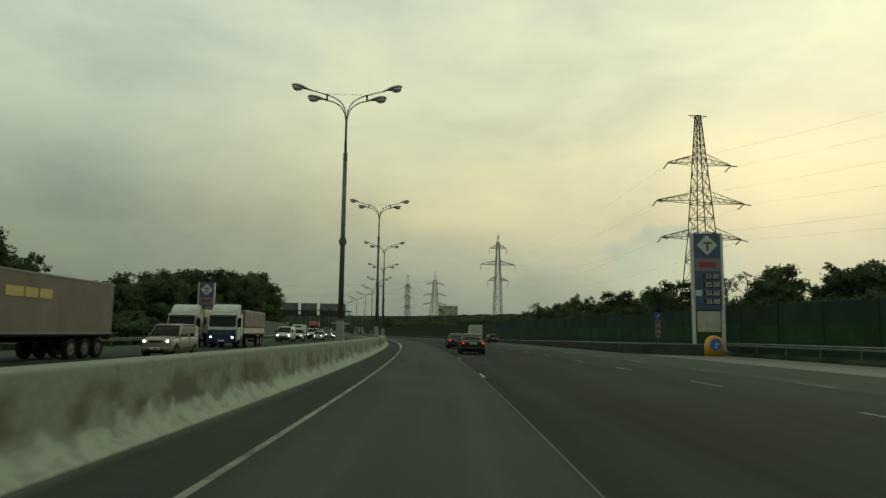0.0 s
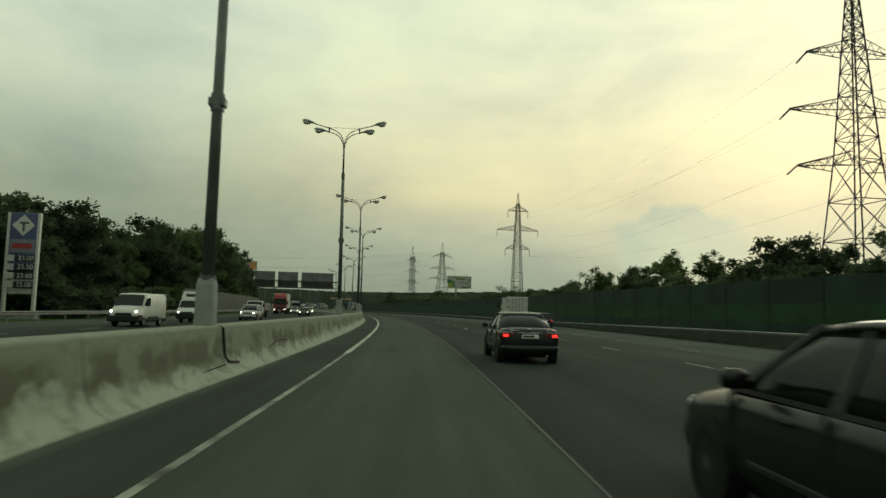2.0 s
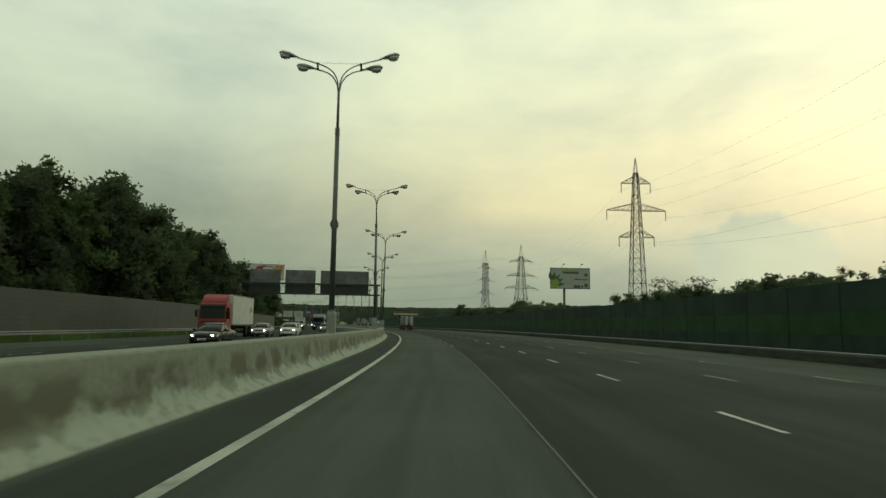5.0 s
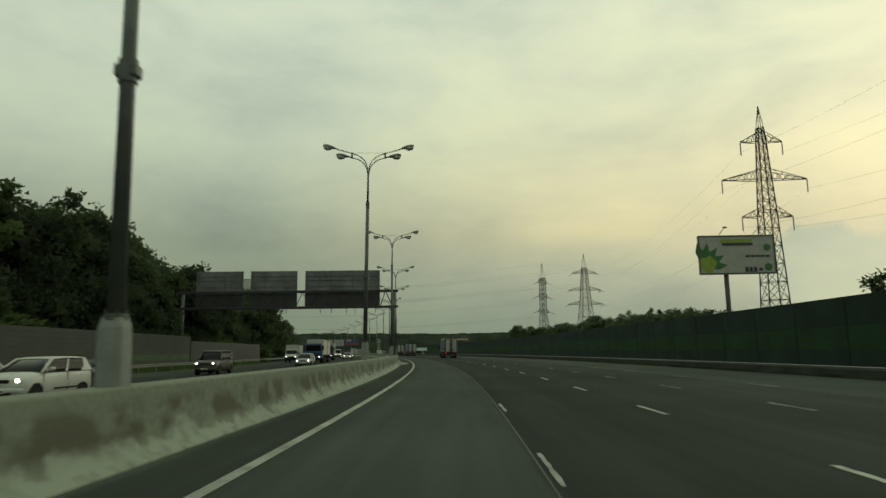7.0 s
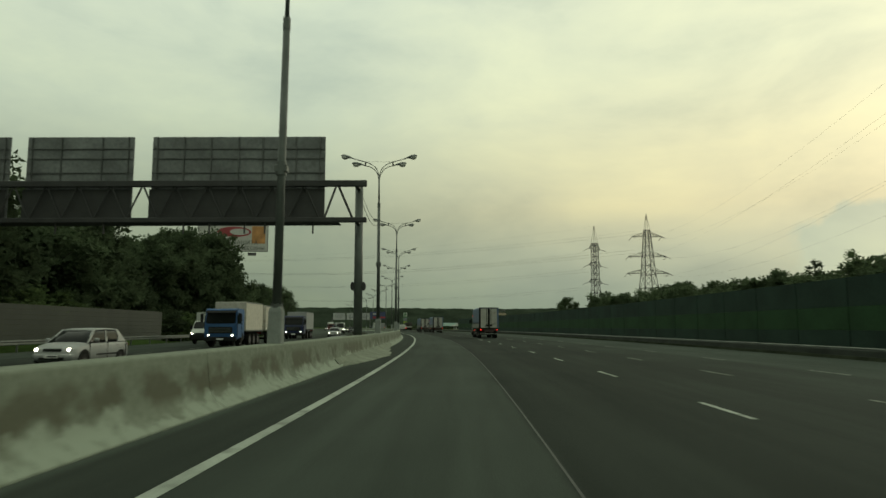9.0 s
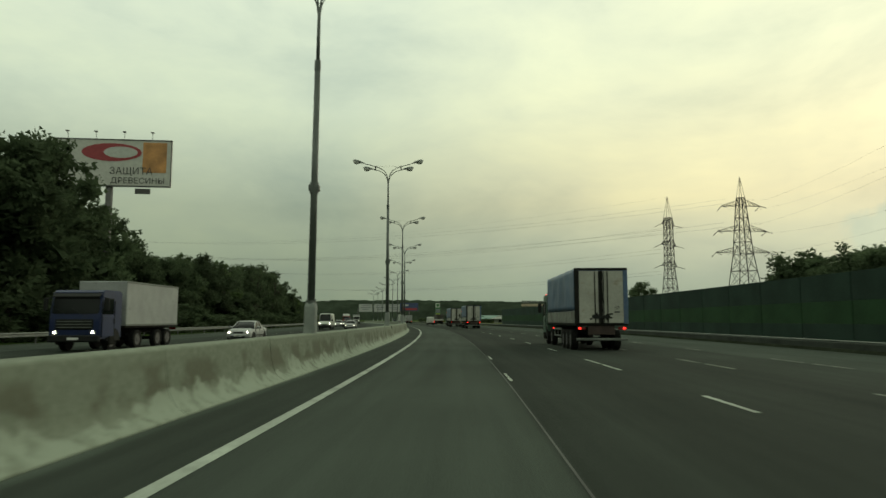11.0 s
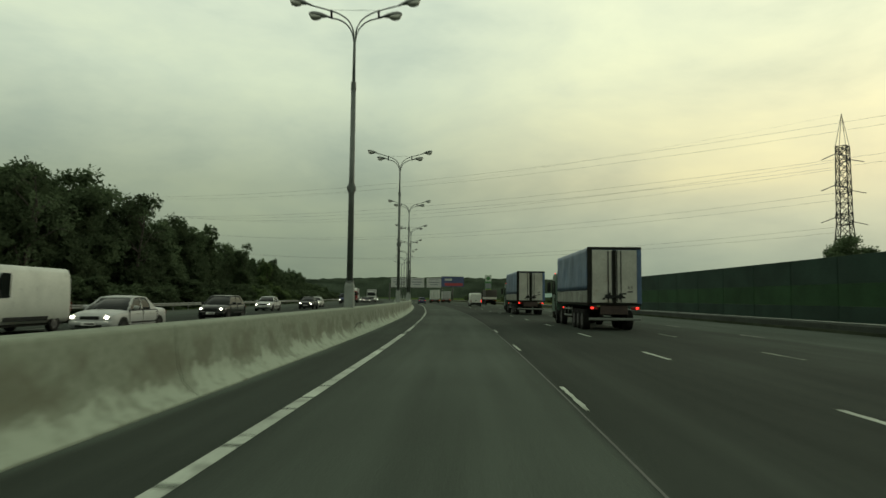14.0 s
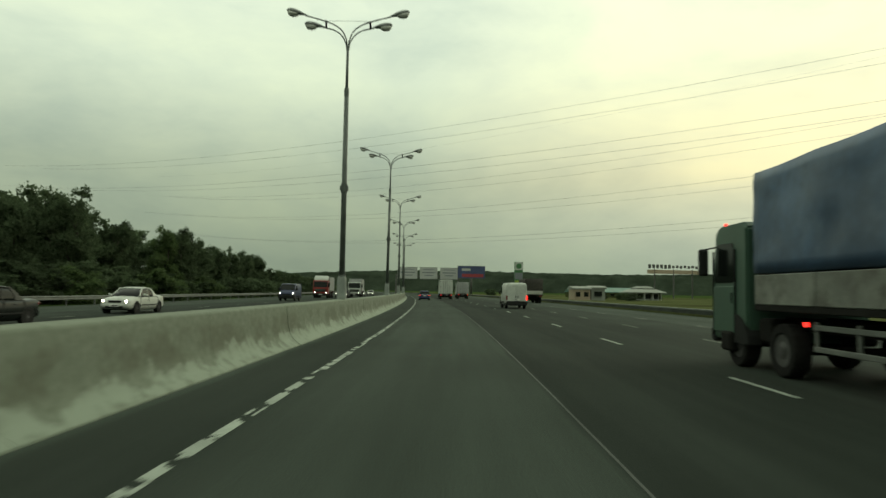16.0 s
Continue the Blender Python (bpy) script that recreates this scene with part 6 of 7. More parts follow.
def tarp(t, y0, y1, z0, z1, width, coat, seed, sag=0.10):
    """A tarpaulin over hoops: the roof dips between them and the sides ripple."""
    rng = random.Random(seed)
    w = width / 2
    bm = B()
    ny, hoops = 48, 4
    tops = [rng.uniform(-0.01, 0.02) for _ in range(hoops + 2)]
    rings = []
    for i in range(ny + 1):
        u = i / ny
        y = y0 + (y1 - y0) * u
        k = u * hoops
        dip = sag * abs(math.sin(math.pi * k)) ** 1.3 if 0 < u < 1 else 0
        top = z1 + tops[int(k)] * (1 - k % 1) + tops[min(hoops, int(k) + 1)] * (k % 1) - dip
        col = [(w, z0)]
        for j in range(1, 9):
            v = j / 9
            bulge = 0.045 * noise.noise((u * 9 + seed, v * 3.2, seed)) + 0.02 * noise.noise((u * 30, v * 5, seed + 4)) - 0.03 * abs(math.sin(math.pi * k)) * math.sin(math.pi * v)
            col.append((w + bulge, z0 + (top - z0) * v))
        col += [(w - 0.03, top - 0.03), (w - 0.12, top)]
        left = []
        for x, z in col[::-1]:
            left.append((-x, z))
        rings.append([(x, y, z) for x, z in col + left])
    loft(bm, rings)
    return part("tarpaulin", bm, coat, t, smooth=True)


def semi_truck(m):
    """Blue-tilt semi-trailer behind a green cab."""
    t = thing("semi_truck", "articulated truck with blue tarpaulin trailer and green cab, lamps lit", "truck", m)
    W, LEN = 2.55, 9.25
    tarp(t, 0.05, LEN, 1.95, 3.98, W, TARPBLUE, 5, 0.02)
    # dropside boards below the tarpaulin
    for i in range(4):
        a, b2 = 0.1 + i * (LEN - 0.1) / 4, 0.1 + (i + 1) * (LEN - 0.1) / 4 - 0.05
        for x in (-1, 1):
            bm = B()
            box(bm, (x * (W / 2 - 0.01), (a + b2) / 2, 1.62), (0.05, b2 - a, 0.58), 0.015)
            part("side_board", bm, BOARD, t, "dirty pale dropside board")
    bm = B()
    box(bm, (0, LEN / 2, 1.27), (W, LEN, 0.12), 0.015)
    part("trailer_floor", bm, CHASSIS, t)
    for x in (-1, 1):
        bm = B()
        box(bm, (x * 0.57, -0.02, 2.58), (0.98, 0.06, 2.5), 0.02)
        d = part("rear_door", bm, CREAM, t, "cream rear door with grime at its foot")
        for xx in (0.11, 0.30):
            bm = B()
            tube(bm, (x * xx, -0.08, 1.36), (x * xx, -0.08, 3.8), 0.025, n=6)
            box(bm, (x * xx, -0.08, 1.62), (0.20, 0.05, 0.14), 0.01)
            part("locking_bar", bm, TRIM, d)
        bm = B()
        box(bm, (x * 1.17, -0.015, 2.6), (0.22, 0.07, 2.62), 0.015)
        part("corner_post", bm, TARPBLUE if x > 0 else CHASSIS, t)
        rngp = random.Random(3 + x)
        for i in range(6):
            bm = B()
            box(bm, (x * 0.36 + rngp.uniform(-0.16, 0.16), -0.056, 1.52 + rngp.uniform(0, 0.30)), (rngp.uniform(0.06, 0.2), 0.012, rngp.uniform(0.05, 0.16)), 0.004)
            part("grime_patch", bm, TRIM, d, "black worn patch at the door foot")
    bm = B()
    box(bm, (0, -0.012, 2.58), (0.17, 0.05, 2.5), 0.01)
    part("door_gasket", bm, CHASSIS, t)
    bm = B()
    box(bm, (0, -0.02, 3.92), (W, 0.08, 0.12), 0.02)
    part("top_rail", bm, TRIM, t)
    text = bpy.data.curves.new("number", "FONT")
    text.body, text.size, text.extrude = "63", 0.24, 0.002
    num = new("door_number", text)
    num.parent, num.matrix_basis = t, pose(0.62, -0.055, 1.98, 90)
    text.materials.append(INK)
    bm = B()
    box(bm, (0.74, -0.056, 1.86), (0.26, 0.01, 0.07))
    part("door_marks", bm, INK, t)
    bm = B()
    box(bm, (0, 0.10, 1.0), (1.3, 0.08, 0.46), 0.02)
    part("rear_crossbeam", bm, surface("grimy_red_brown", (0.035, 0.022, 0.018), 0.85, vary=0.3), t, "dull red rear crossbeam")
    bm = B()
    box(bm, (0, -0.05, 0.56), (2.44, 0.10, 0.12), 0.02)
    part("underrun_bar", bm, STEEL, t)
    rear_lamps(t, -0.03, 1.08, 0.98)
    chassis(t, 0.2, LEN + 1.9, 0.95)
    for y in (1.75, 2.85, 3.95):
        axle(t, y, 0.50, 0.36)
    for y in (LEN - 0.95, LEN + 1.0):
        axle(t, y, 0.50, 0.32)
    for x in (-1, 1):
        for z in (0.62, 0.98):
            bm = B()
            box(bm, (x * 1.18, 5.95, z), (0.05, 2.5, 0.09), 0.01)
            part("side_guard", bm, STEEL, t)
        for y in (4.75, 5.95, 7.15):
            bm = B()
            box(bm, (x * 1.16, y, 0.82), (0.05, 0.07, 0.52), 0.01)
            part("guard_post", bm, STEEL, t)
        bm = B()
        box(bm, (x * 1.21, 7.4, 1.02), (0.05, 0.12, 0.08), 0.01)
        part("side_lamp", bm, RED, t)
        bm = B()
        box(bm, (x * 0.8, LEN + 0.05, 0.80), (0.5, 0.6, 0.5), 0.06)
        part("fuel_tank", bm, CHASSIS, t)
        bm = B()
        box(bm, (x * 1.12, LEN + 0.12, 3.45), (0.12, 0.10, 0.5), 0.03)
        part("marker_arm", bm, TRIM, t)
    cab(t, GREENCAB, LEN + 2.25, 0.55, 3.05, 1.85, 2.5, lit="none")
    bm = B()
    tube(bm, (-0.95, LEN + 0.24, 1.4), (-0.95, LEN + 0.24, 3.72), 0.12, n=12)
    part("air_intake", bm, TRIM, t)
    bm = B()
    box(bm, (-1.12, LEN + 1.75, 3.08), (0.08, 0.08, 0.08), 0.02)
    part("roof_lamp", bm, RED, t)
    return t


def bonnet_cab(t, coat, y, width, lit, deflector):
    """The cab of a light truck: short sloping bonnet, raked screen, dark lower nose."""
    w = width / 2
    side = [(y - 2.15, 0.5), (y - 2.15, 2.02), (y - 2.0, 2.12), (y - 1.35, 2.12), (y - 1.15, 2.05), (y - 0.62, 1.36), (y - 0.1, 1.12), (y, 0.98), (y, 0.5)]
    bm = B()
    prism(bm, side, -w, w)
    bmesh.ops.bevel(bm, geom=bm.edges[:], offset=0.05, segments=2, affect="EDGES")
    c = part("cab", bm, coat, t)
    bm = B()
    pane(bm, ((w * 0.95, y - 0.66, 1.40), (-w * 0.95, y - 0.66, 1.40), (-w * 0.88, y - 1.15, 2.04), (w * 0.88, y - 1.15, 2.04)), 0.01, 0.99, 0.0, 0.97, 0.03)
    part("windscreen", bm, GLASS, c)
    bm = B()
    box(bm, (0, y - 0.03, 0.62), (width * 0.99, 0.30, 0.52), 0.07)
    part("bumper", bm, TRIM, c)
    bm = B()
    box(bm, (0, y + 0.005, 0.93), (width * 0.52, 0.08, 0.16), 0.03)
    part("grille", bm, TRIM, c)
    for x in (-1, 1):
        q = [(x * w, y - 1.75, 1.38), (x * w, y - 0.78, 1.38), (x * w, y - 1.2, 1.98), (x * w, y - 1.75, 1.98)]
        bm = B()
        pane(bm, q if x > 0 else [q[1], q[0], q[3], q[2]], 0.02, 0.98, 0.03, 0.97, 0.014)
        part("side_window", bm, GLASS, c)
        bm = B()
        box(bm, (x * (w + 0.16), y - 0.9, 1.52), (0.2, 0.09, 0.34), 0.03)
        part("mirror", bm, TRIM, c)
        bm = B()
        box(bm, (x * w * 0.76, y - 0.01, 0.97), (0.26, 0.12, 0.16), 0.05)
        hl = part("headlight", bm, LENS, c)
        if lit == "head":
            bm = B()
            tube(bm, (x * w * 0.76, y + 0.03, 0.97), (x * w * 0.76, y + 0.065, 0.97), 0.06, 0.055, 12)
            part("bulb", bm, HEAD, hl, "glowing headlamp bulb")
    if deflector:
        bm = B()
        prism(bm, [(y - 2.1, 2.1), (y - 2.1, 2.85), (y - 1.85, 2.85), (y - 1.3, 2.2), (y - 1.25, 2.1)], -w * 0.98, w * 0.98)
        bmesh.ops.bevel(bm, geom=bm.edges[:], offset=0.06, segments=2, affect="EDGES")
        dfl = part("roof_deflector", bm, deflector, c)
        bm = B()
        pane(bm, ((w * 0.55, y - 1.42, 2.36), (-w * 0.55, y - 1.42, 2.36), (-w * 0.7, y - 1.72, 2.71), (w * 0.7, y - 1.72, 2.71)), 0.0, 1.0, 0.2, 0.9, 0.03)
        part("opening", bm, TRIM, dfl)
    return c


def box_truck(label, m, coat, cabcoat, lit="tail", length=6.4, high=3.1, width=2.15, doors=None, deflector=None, band=None, bar=None):
    """A light truck; y = 0 is the rear of the box."""
    t = thing("box_truck", label, "truck", m)
    cargo_box(t, 0, length - 1.8, 1.0, high, width, coat, doors or coat)
    chassis(t, 0.1, length - 0.3, 0.80)
    if lit == "head":
        bonnet_cab(t, cabcoat, length + 0.25, 1.95, lit, deflector)
    else:
        cab(t, cabcoat, length, 0.5, 2.3, 1.65, width * 0.92, lit="head" if lit == "head" else "none", visor=deflector, band=band)
    axle(t, 1.35, 0.40, 0.30, width / 2 - 0.22)
    axle(t, length - 0.95, 0.40, 0.22, width / 2 - 0.2)
    bm = B()
    box(bm, (0, 0.05, 0.62), (width * 0.9, 0.10, 0.34 if bar else 0.14), 0.02)
    part("underrun_bar", bm, bar or CHASSIS, t)
    rear_lamps(t, -0.01, 0.80, width * 0.36, lit == "tail")
    plate(t, -0.02, 0.82, -1)
    return t


def heavy_truck(label, m, box_coat, cabcoat, load=7.5, high=3.8, visor=None, band=None, trailer=0.0, tilt=False, lit="head", extra=None, cab_high=2.95):
    """A rigid or articulated truck; y = 0 is the front, the load lies behind it."""
    t = thing("truck", label, "truck", m)
    cab(t, cabcoat, 0, 0.6, cab_high, 2.1, 2.45, lit=lit, visor=visor, band=band)
    y1 = -2.5
    y0 = y1 - load
    if tilt:
        tarp(t, y0, y1, 1.75, high, 2.5, box_coat, 3, 0.04)
        bm = B()
        box(bm, (0, (y0 + y1) / 2, 1.5), (2.5, y1 - y0, 0.52), 0.02)
        part("dropside", bm, CREAM, t)
    else:
        cargo_box(t, y0, y1, 1.2, high, 2.5, box_coat, box_coat)
    bm = B()
    box(bm, (0, (y0 + y1) / 2, 1.16), (2.45, y1 - y0, 0.12), 0.01)
    part("load_floor", bm, CHASSIS, t)
    chassis(t, y0, -0.4, 0.95)
    ys = [-1.25, -4.0] + ([y0 + 1.2, y0 + 2.5] + ([y0 + 3.8] if load > 10 else []))
    for y in ys:
        axle(t, y)
    rear_lamps(t, y0 - 0.02, 1.0, 0.95, False)
    if trailer:
        a, b2 = y0 - 1.2 - trailer, y0 - 1.2
        cargo_box(t, a, b2, 1.2, high - 0.1, 2.5, box_coat, box_coat, "trailer_box")
        bm = B()
        tube(bm, (0, y0, 0.9), (0, b2, 0.9), 0.07, n=6)
        part("drawbar", bm, CHASSIS, t)
        chassis(t, a, b2, 0.95)
        for y in (a + 1.2, b2 - 1.2):
            axle(t, y)
    if extra:
        extra(t, y0, y1)
    return t


# traffic on the near side
SALOON = car("black four-door saloon car with red tail lamps lit", by_road(69.15, 7.86, 0, -0.5), BLACKCAR, 4.75, 1.80, 1.505, (1.2, 0.85, 0.97, 0.93, 1.04, 0.85, 0.78), "saloon_car", "tail")
box_truck("white box truck with grey rear doors and lit tail lamps", by_road(110.3, 15.4, 0, -3), WHITE, WHITE, "tail", 5.5, 2.98, 2.02, surface("grey_truck_door", (0.36, 0.36, 0.33), 0.6, vary=0.15, dirt_or_gloss=(0.2, 0.19, 0.16)))
car("dark blue estate car in the slow lane", by_road(115.7, 18.9), NAVY, 4.4, 1.72, 1.52, HATCH, "estate_car", "tail")
copy_thing(SALOON, by_road(51.3, 7.75, 0, -0.5))
SEMI = semi_truck(by_road(418.0, 11.85, 0, -0.4))
copy_thing(SEMI, by_road(306.5, 11.9, 0, -0.4))
copy_thing(SEMI, by_road(389.0, 11.9, 0, -0.4))
white_van("white panel van with two plain rear doors", by_road(477, 11.7), WHITE, "tail")
heavy_truck("dark canvas-covered truck in the slow lane", by_road(514, 18.6), surface("dark_canvas", (0.03, 0.027, 0.021), 0.9, vary=0.2), CHASSIS, 5.5, 3.4, tilt=True, lit="none")
car("dark blue hatchback far ahead in the fast lane", by_road(520, 3.6), BLUEDARK, 4.2, 1.72, 1.5, HATCH, "hatchback_car", "tail")
box_truck("white box truck far ahead", by_road(538, 8.0), WHITE, BLUE, "tail", 7.5, 3.6, 2.4)
box_truck("pale grey box truck far ahead", by_road(546, 11.8), SILVER, WHITE, "tail", 7.0, 3.3, 2.3)


def lettering(t, y0, y1):
    bm = B()
    for i, (a, b2) in enumerate(((0.10, 0.20), (0.26, 0.36), (0.37, 0.44), (0.45, 0.53))):
        box(bm, (-1.265, y0 + (y1 - y0) * (1 - (a + b2) / 2), 3.0), (0.02, (y1 - y0) * (b2 - a), 0.62 if i == 0 else 0.42))
    part("lettering", bm, surface("yellow_print", (0.34, 0.25, 0.05), 0.6, vary=0.15), t, "yellow unreadable lettering")


def rust_mark(t, y0, y1):
    bm = B()
    for i, (a, z, w2, h2) in enumerate(((1.3, 2.95, 1.2, 0.16), (1.0, 2.72, 0.7, 0.22), (1.6, 2.6, 0.35, 0.3))):
        box(bm, (-1.262, y0 + a, z), (0.012, w2, h2), 0.004)
    part("print", bm, surface("faded_print", (0.20, 0.13, 0.09), 0.7, vary=0.3), t, "small faded brown print")


# oncoming traffic
def facing(s, d):
    return by_road(s, d, 0, 180)


heavy_truck("articulated truck with dull brown trailer and yellow lettering", facing(21.5, -14.2), TARPBROWN, REDPAINT, 12.6, 3.9, extra=lettering)
car("pale beige off-road car with headlamps lit", facing(39.5, -10.6), CHAMPAGNE, 4.6, 1.78, 1.82, SUV, "off_road_car")
heavy_truck("white and blue truck pulling a beige covered body", facing(60, -17.0), BEIGE, WHITE, 7.5, 3.4, visor=WHITE, band=BLUEDARK, tilt=True)
heavy_truck("white and blue truck with a brown canvas body", facing(58, -12.9), TARPBROWN, WHITE, 8.5, 3.35, visor=WHITE, band=BLUEDARK, tilt=True)
white_van("white minibus with headlamps lit", facing(92.4, -13.1), WHITE, "head", 2.1, 4.9)
box_truck("small white box truck with a roof deflector", facing(102.5, -12.9) @ Matrix.Diagonal((0.87, 0.87, 0.87, 1)) @ Matrix.Translation((0, -5.2, 0)), WHITE, WHITE, "head", 5.2, 2.95, 2.05, deflector=WHITE)
car("silver people carrier with headlamps lit", facing(119, -11.0), SILVER, 4.4, 1.75, 1.62, MINIVAN, "people_carrier")
box_truck("white light truck with a low dark load bed", facing(133, -13.2) @ Matrix.Translation((0, -6.2, 0)), DARKSTEEL, WHITE, "head", 6.0, 1.9, 2.1)
heavy_truck("red articulated truck with a white box trailer", facing(182.5, -15.0), WHITE, REDPAINT, 8.6, 4.1, visor=REDPAINT, extra=rust_mark, cab_high=3.25)
car("black saloon car with headlamps lit", facing(208, -15.4), BLACKCAR, 4.4, 1.74, 1.42, SEDAN, "saloon_car")
car("dark grey saloon car with headlamps lit", facing(163, -9.2), BLACKCAR, 4.4, 1.74, 1.43, SEDAN, "saloon_car")
car("white small estate car with headlamps lit", facing(192.8, -9.5), WHITE, 4.2, 1.72, 1.52, MINIVAN, "estate_car")
car("silver saloon car with headlamps lit", facing(193.6, -12.6), SILVER, 4.5, 1.76, 1.43, SEDAN, "saloon_car")
car("dark off-road car with headlamps lit", facing(222.8, -13.2), surface("dark_olive_paint", (0.045, 0.046, 0.034), 0.35, vary=0.2, scale=1.5, fine=14, spec=0.25), 4.6, 1.80, 1.82, SUV, "off_road_car")
car("silver hatchback with headlamps lit", facing(246.6, -10.0), SILVER, 4.3, 1.74, 1.48, HATCH, "hatchback_car")
box_truck("white light truck with a canvas body", facing(281, -17.0) @ Matrix.Translation((0, -6.3, 0)), WHITE, WHITE, "head", 6.3, 2.9, 2.2)
heavy_truck("blue truck with two pale box bodies, one on a trailer", facing(271.0, -12.3), surface("pale_box", (0.42, 0.40, 0.33), 0.6, vary=0.15, dirt_or_gloss=(0.28, 0.25, 0.19)), BLUE, 5.3, 3.55, trailer=4.2)
heavy_truck("dark blue truck with a grey box body", facing(306, -13.2), SILVER, BLUEDARK, 6.5, 3.5)
car("grey saloon car with headlamps lit", facing(322, -9.6), SILVER, 4.4, 1.74, 1.44, SEDAN, "saloon_car")
white_van("white panel van with one headlamp lit", facing(381.5, -12.3), WHITE, "head", 2.5, 5.6)
car("grey saloon car with headlamps lit", facing(383, -8.6), SILVER, 4.5, 1.75, 1.44, SEDAN, "saloon_car")
car("black hatchback with headlamps lit", facing(399, -10.0), BLACKCAR, 4.3, 1.73, 1.5, HATCH, "hatchback_car")
car("pale silver saloon car with headlamps lit", facing(425, -13.6), SILVER, 4.5, 1.75, 1.44, SEDAN, "saloon_car")
car("black saloon car with headlamps lit", facing(437, -11.6), BLACKCAR, 4.4, 1.73, 1.44, SEDAN, "saloon_car")
car("white saloon car with headlamps lit", facing(452, -13.0), WHITE, 4.5, 1.75, 1.44, SEDAN, "saloon_car")
white_van("dark minibus with headlamps lit", facing(497, -13.2), BLUEDARK, "head", 2.1, 4.9)
heavy_truck("red truck with a pale roof deflector", facing(526, -13.6), SILVER, REDPAINT, 6.5, 3.6, visor=WHITE)
heavy_truck("white truck with headlamps lit", facing(543, -9.4), SILVER, WHITE, 6.5, 3.6)
for s, d, coat in ((532, -10.2, BLACKCAR), (556, -13.4, SILVER), (566, -9.6, SILVER), (584, -12.8, BLACKCAR), (596, -8.8, WHITE)):
    car("small car far off with headlamps lit", facing(s, d), coat, 4.4, 1.74, 1.45, SEDAN, "saloon_car", group="far oncoming cars")


# ---- roadside signs ----
SIGNBLUE = surface("sign_blue", (0.042, 0.06, 0.13), 0.4, vary=0.12)
SIGNGREY = surface("sign_grey", (0.13, 0.14, 0.16), 0.5, vary=0.12)
SIGNWHITE = surface("sign_white", (0.40, 0.41, 0.38), 0.5, vary=0.1)
SIGNRED = surface("sign_red", (0.25, 0.024, 0.03), 0.5, vary=0.12)
DIGIT = lamp_glow("price_digits", (0.42, 0.43, 0.40), 0.03)
PRICEBLACK = surface("price_black", (0.012, 0.013, 0.016), 0.4, vary=0.1)
YELLOW = surface("yellow_plastic", (0.50, 0.26, 0.03), 0.5, vary=0.15)
SIGNGREEN = surface("sign_green", (0.03, 0.12, 0.035), 0.5, vary=0.15)
LIME = surface("sign_lime", (0.20, 0.27, 0.03), 0.5, vary=0.15)


def words(parent, body, size, m, mat, name="lettering"):
    cu = bpy.data.curves.new(name, "FONT")
    cu.body, cu.size, cu.extrude = body, size, 0.004
    cu.align_x, cu.align_y = "CENTER", "CENTER"
    cu.materials.append(mat)
    ob = new(name, cu)
    ob.parent, ob.matrix_basis = parent, m
    return ob


def price_sign(label, m, prices, height=10.5, width=2.5, white_grades=(2,)):
    """Tall filling-station price board between two white posts; it faces -y."""
    t = thing("price_sign", label, "price sign", m)
    w = width / 2
    for x in (-1, 1):
        bm = B()
        box(bm, (x * w, 0, height / 2), (0.22, 0.35, height), 0.02)
        part("post", bm, SIGNWHITE, t)
    bm = B()
    box(bm, (0, 0, (height + 3.9) / 2), (width - 0.2, 0.30, height - 3.9), 0.03)
    board = part("board", bm, SIGNBLUE, t)
    bm = B()
    box(bm, (0, -0.155, height - 2.75), (width - 0.3, 0.03, 1.1), 0.01)
    part("panel", bm, SIGNGREY, board)
    bm = B()
    box(bm, (0, -0.18, height - 2.75), (1.5, 0.03, 0.42), 0.04)
    part("emblem_bar", bm, SIGNRED, board, "plain red bar")
    bm = B()
    box(bm, (0, 0, 0), (1.25, 0.04, 1.25), 0.01, Matrix.Translation((0, -0.17, height - 1.05)) @ pose(0, 0, 0, 0, 45))
    d = part("emblem", bm, SIGNWHITE, board, "white diamond emblem")
    bm = B()
    box(bm, (0.05, -0.20, height - 0.85), (0.72, 0.03, 0.16), 0.01)
    box(bm, (0.02, -0.20, height - 1.2), (0.17, 0.03, 0.7), 0.01)
    part("emblem_mark", bm, INK, d)
    for i, p in enumerate(prices):
        z = height - 3.75 - 0.72 * i
        bm = B()
        box(bm, (0.32, -0.165, z), (1.5, 0.04, 0.55), 0.01)
        row = part("price_panel", bm, PRICEBLACK, board)
        bm = B()
        box(bm, (-0.82, -0.165, z), (0.55, 0.04, 0.5), 0.01)
        part("grade_panel", bm, SIGNWHITE if i in white_grades else SIGNBLUE, board)
        words(row, p, 0.55, pose(0.36, -0.19, z, 90), DIGIT, "price")
    bm = B()
    box(bm, (0, 0, 2.9), (width - 0.55, 0.18, 1.75), 0.02)
    part("poster_board", bm, CREAM, t, "blank cream poster board")
    bm = B()
    box(bm, (0, 0.1, 0.2), (width + 0.6, 0.9, 0.5), 0.05)
    part("plinth", bm, PLINTH, t)
    return t


price_sign("tall blue filling-station price sign with white posts", by_road(56.0, 28.5, -0.06, -4), ("23.00", "25.50", "23.60", "25.00"))
price_sign("blue filling-station price sign before dark trees", by_road(104.5, -26.9, -0.06, 3), ("23.00", "25.50", "23.60", "25.00"), 8.7, 2.3, (0, 1, 2, 3))

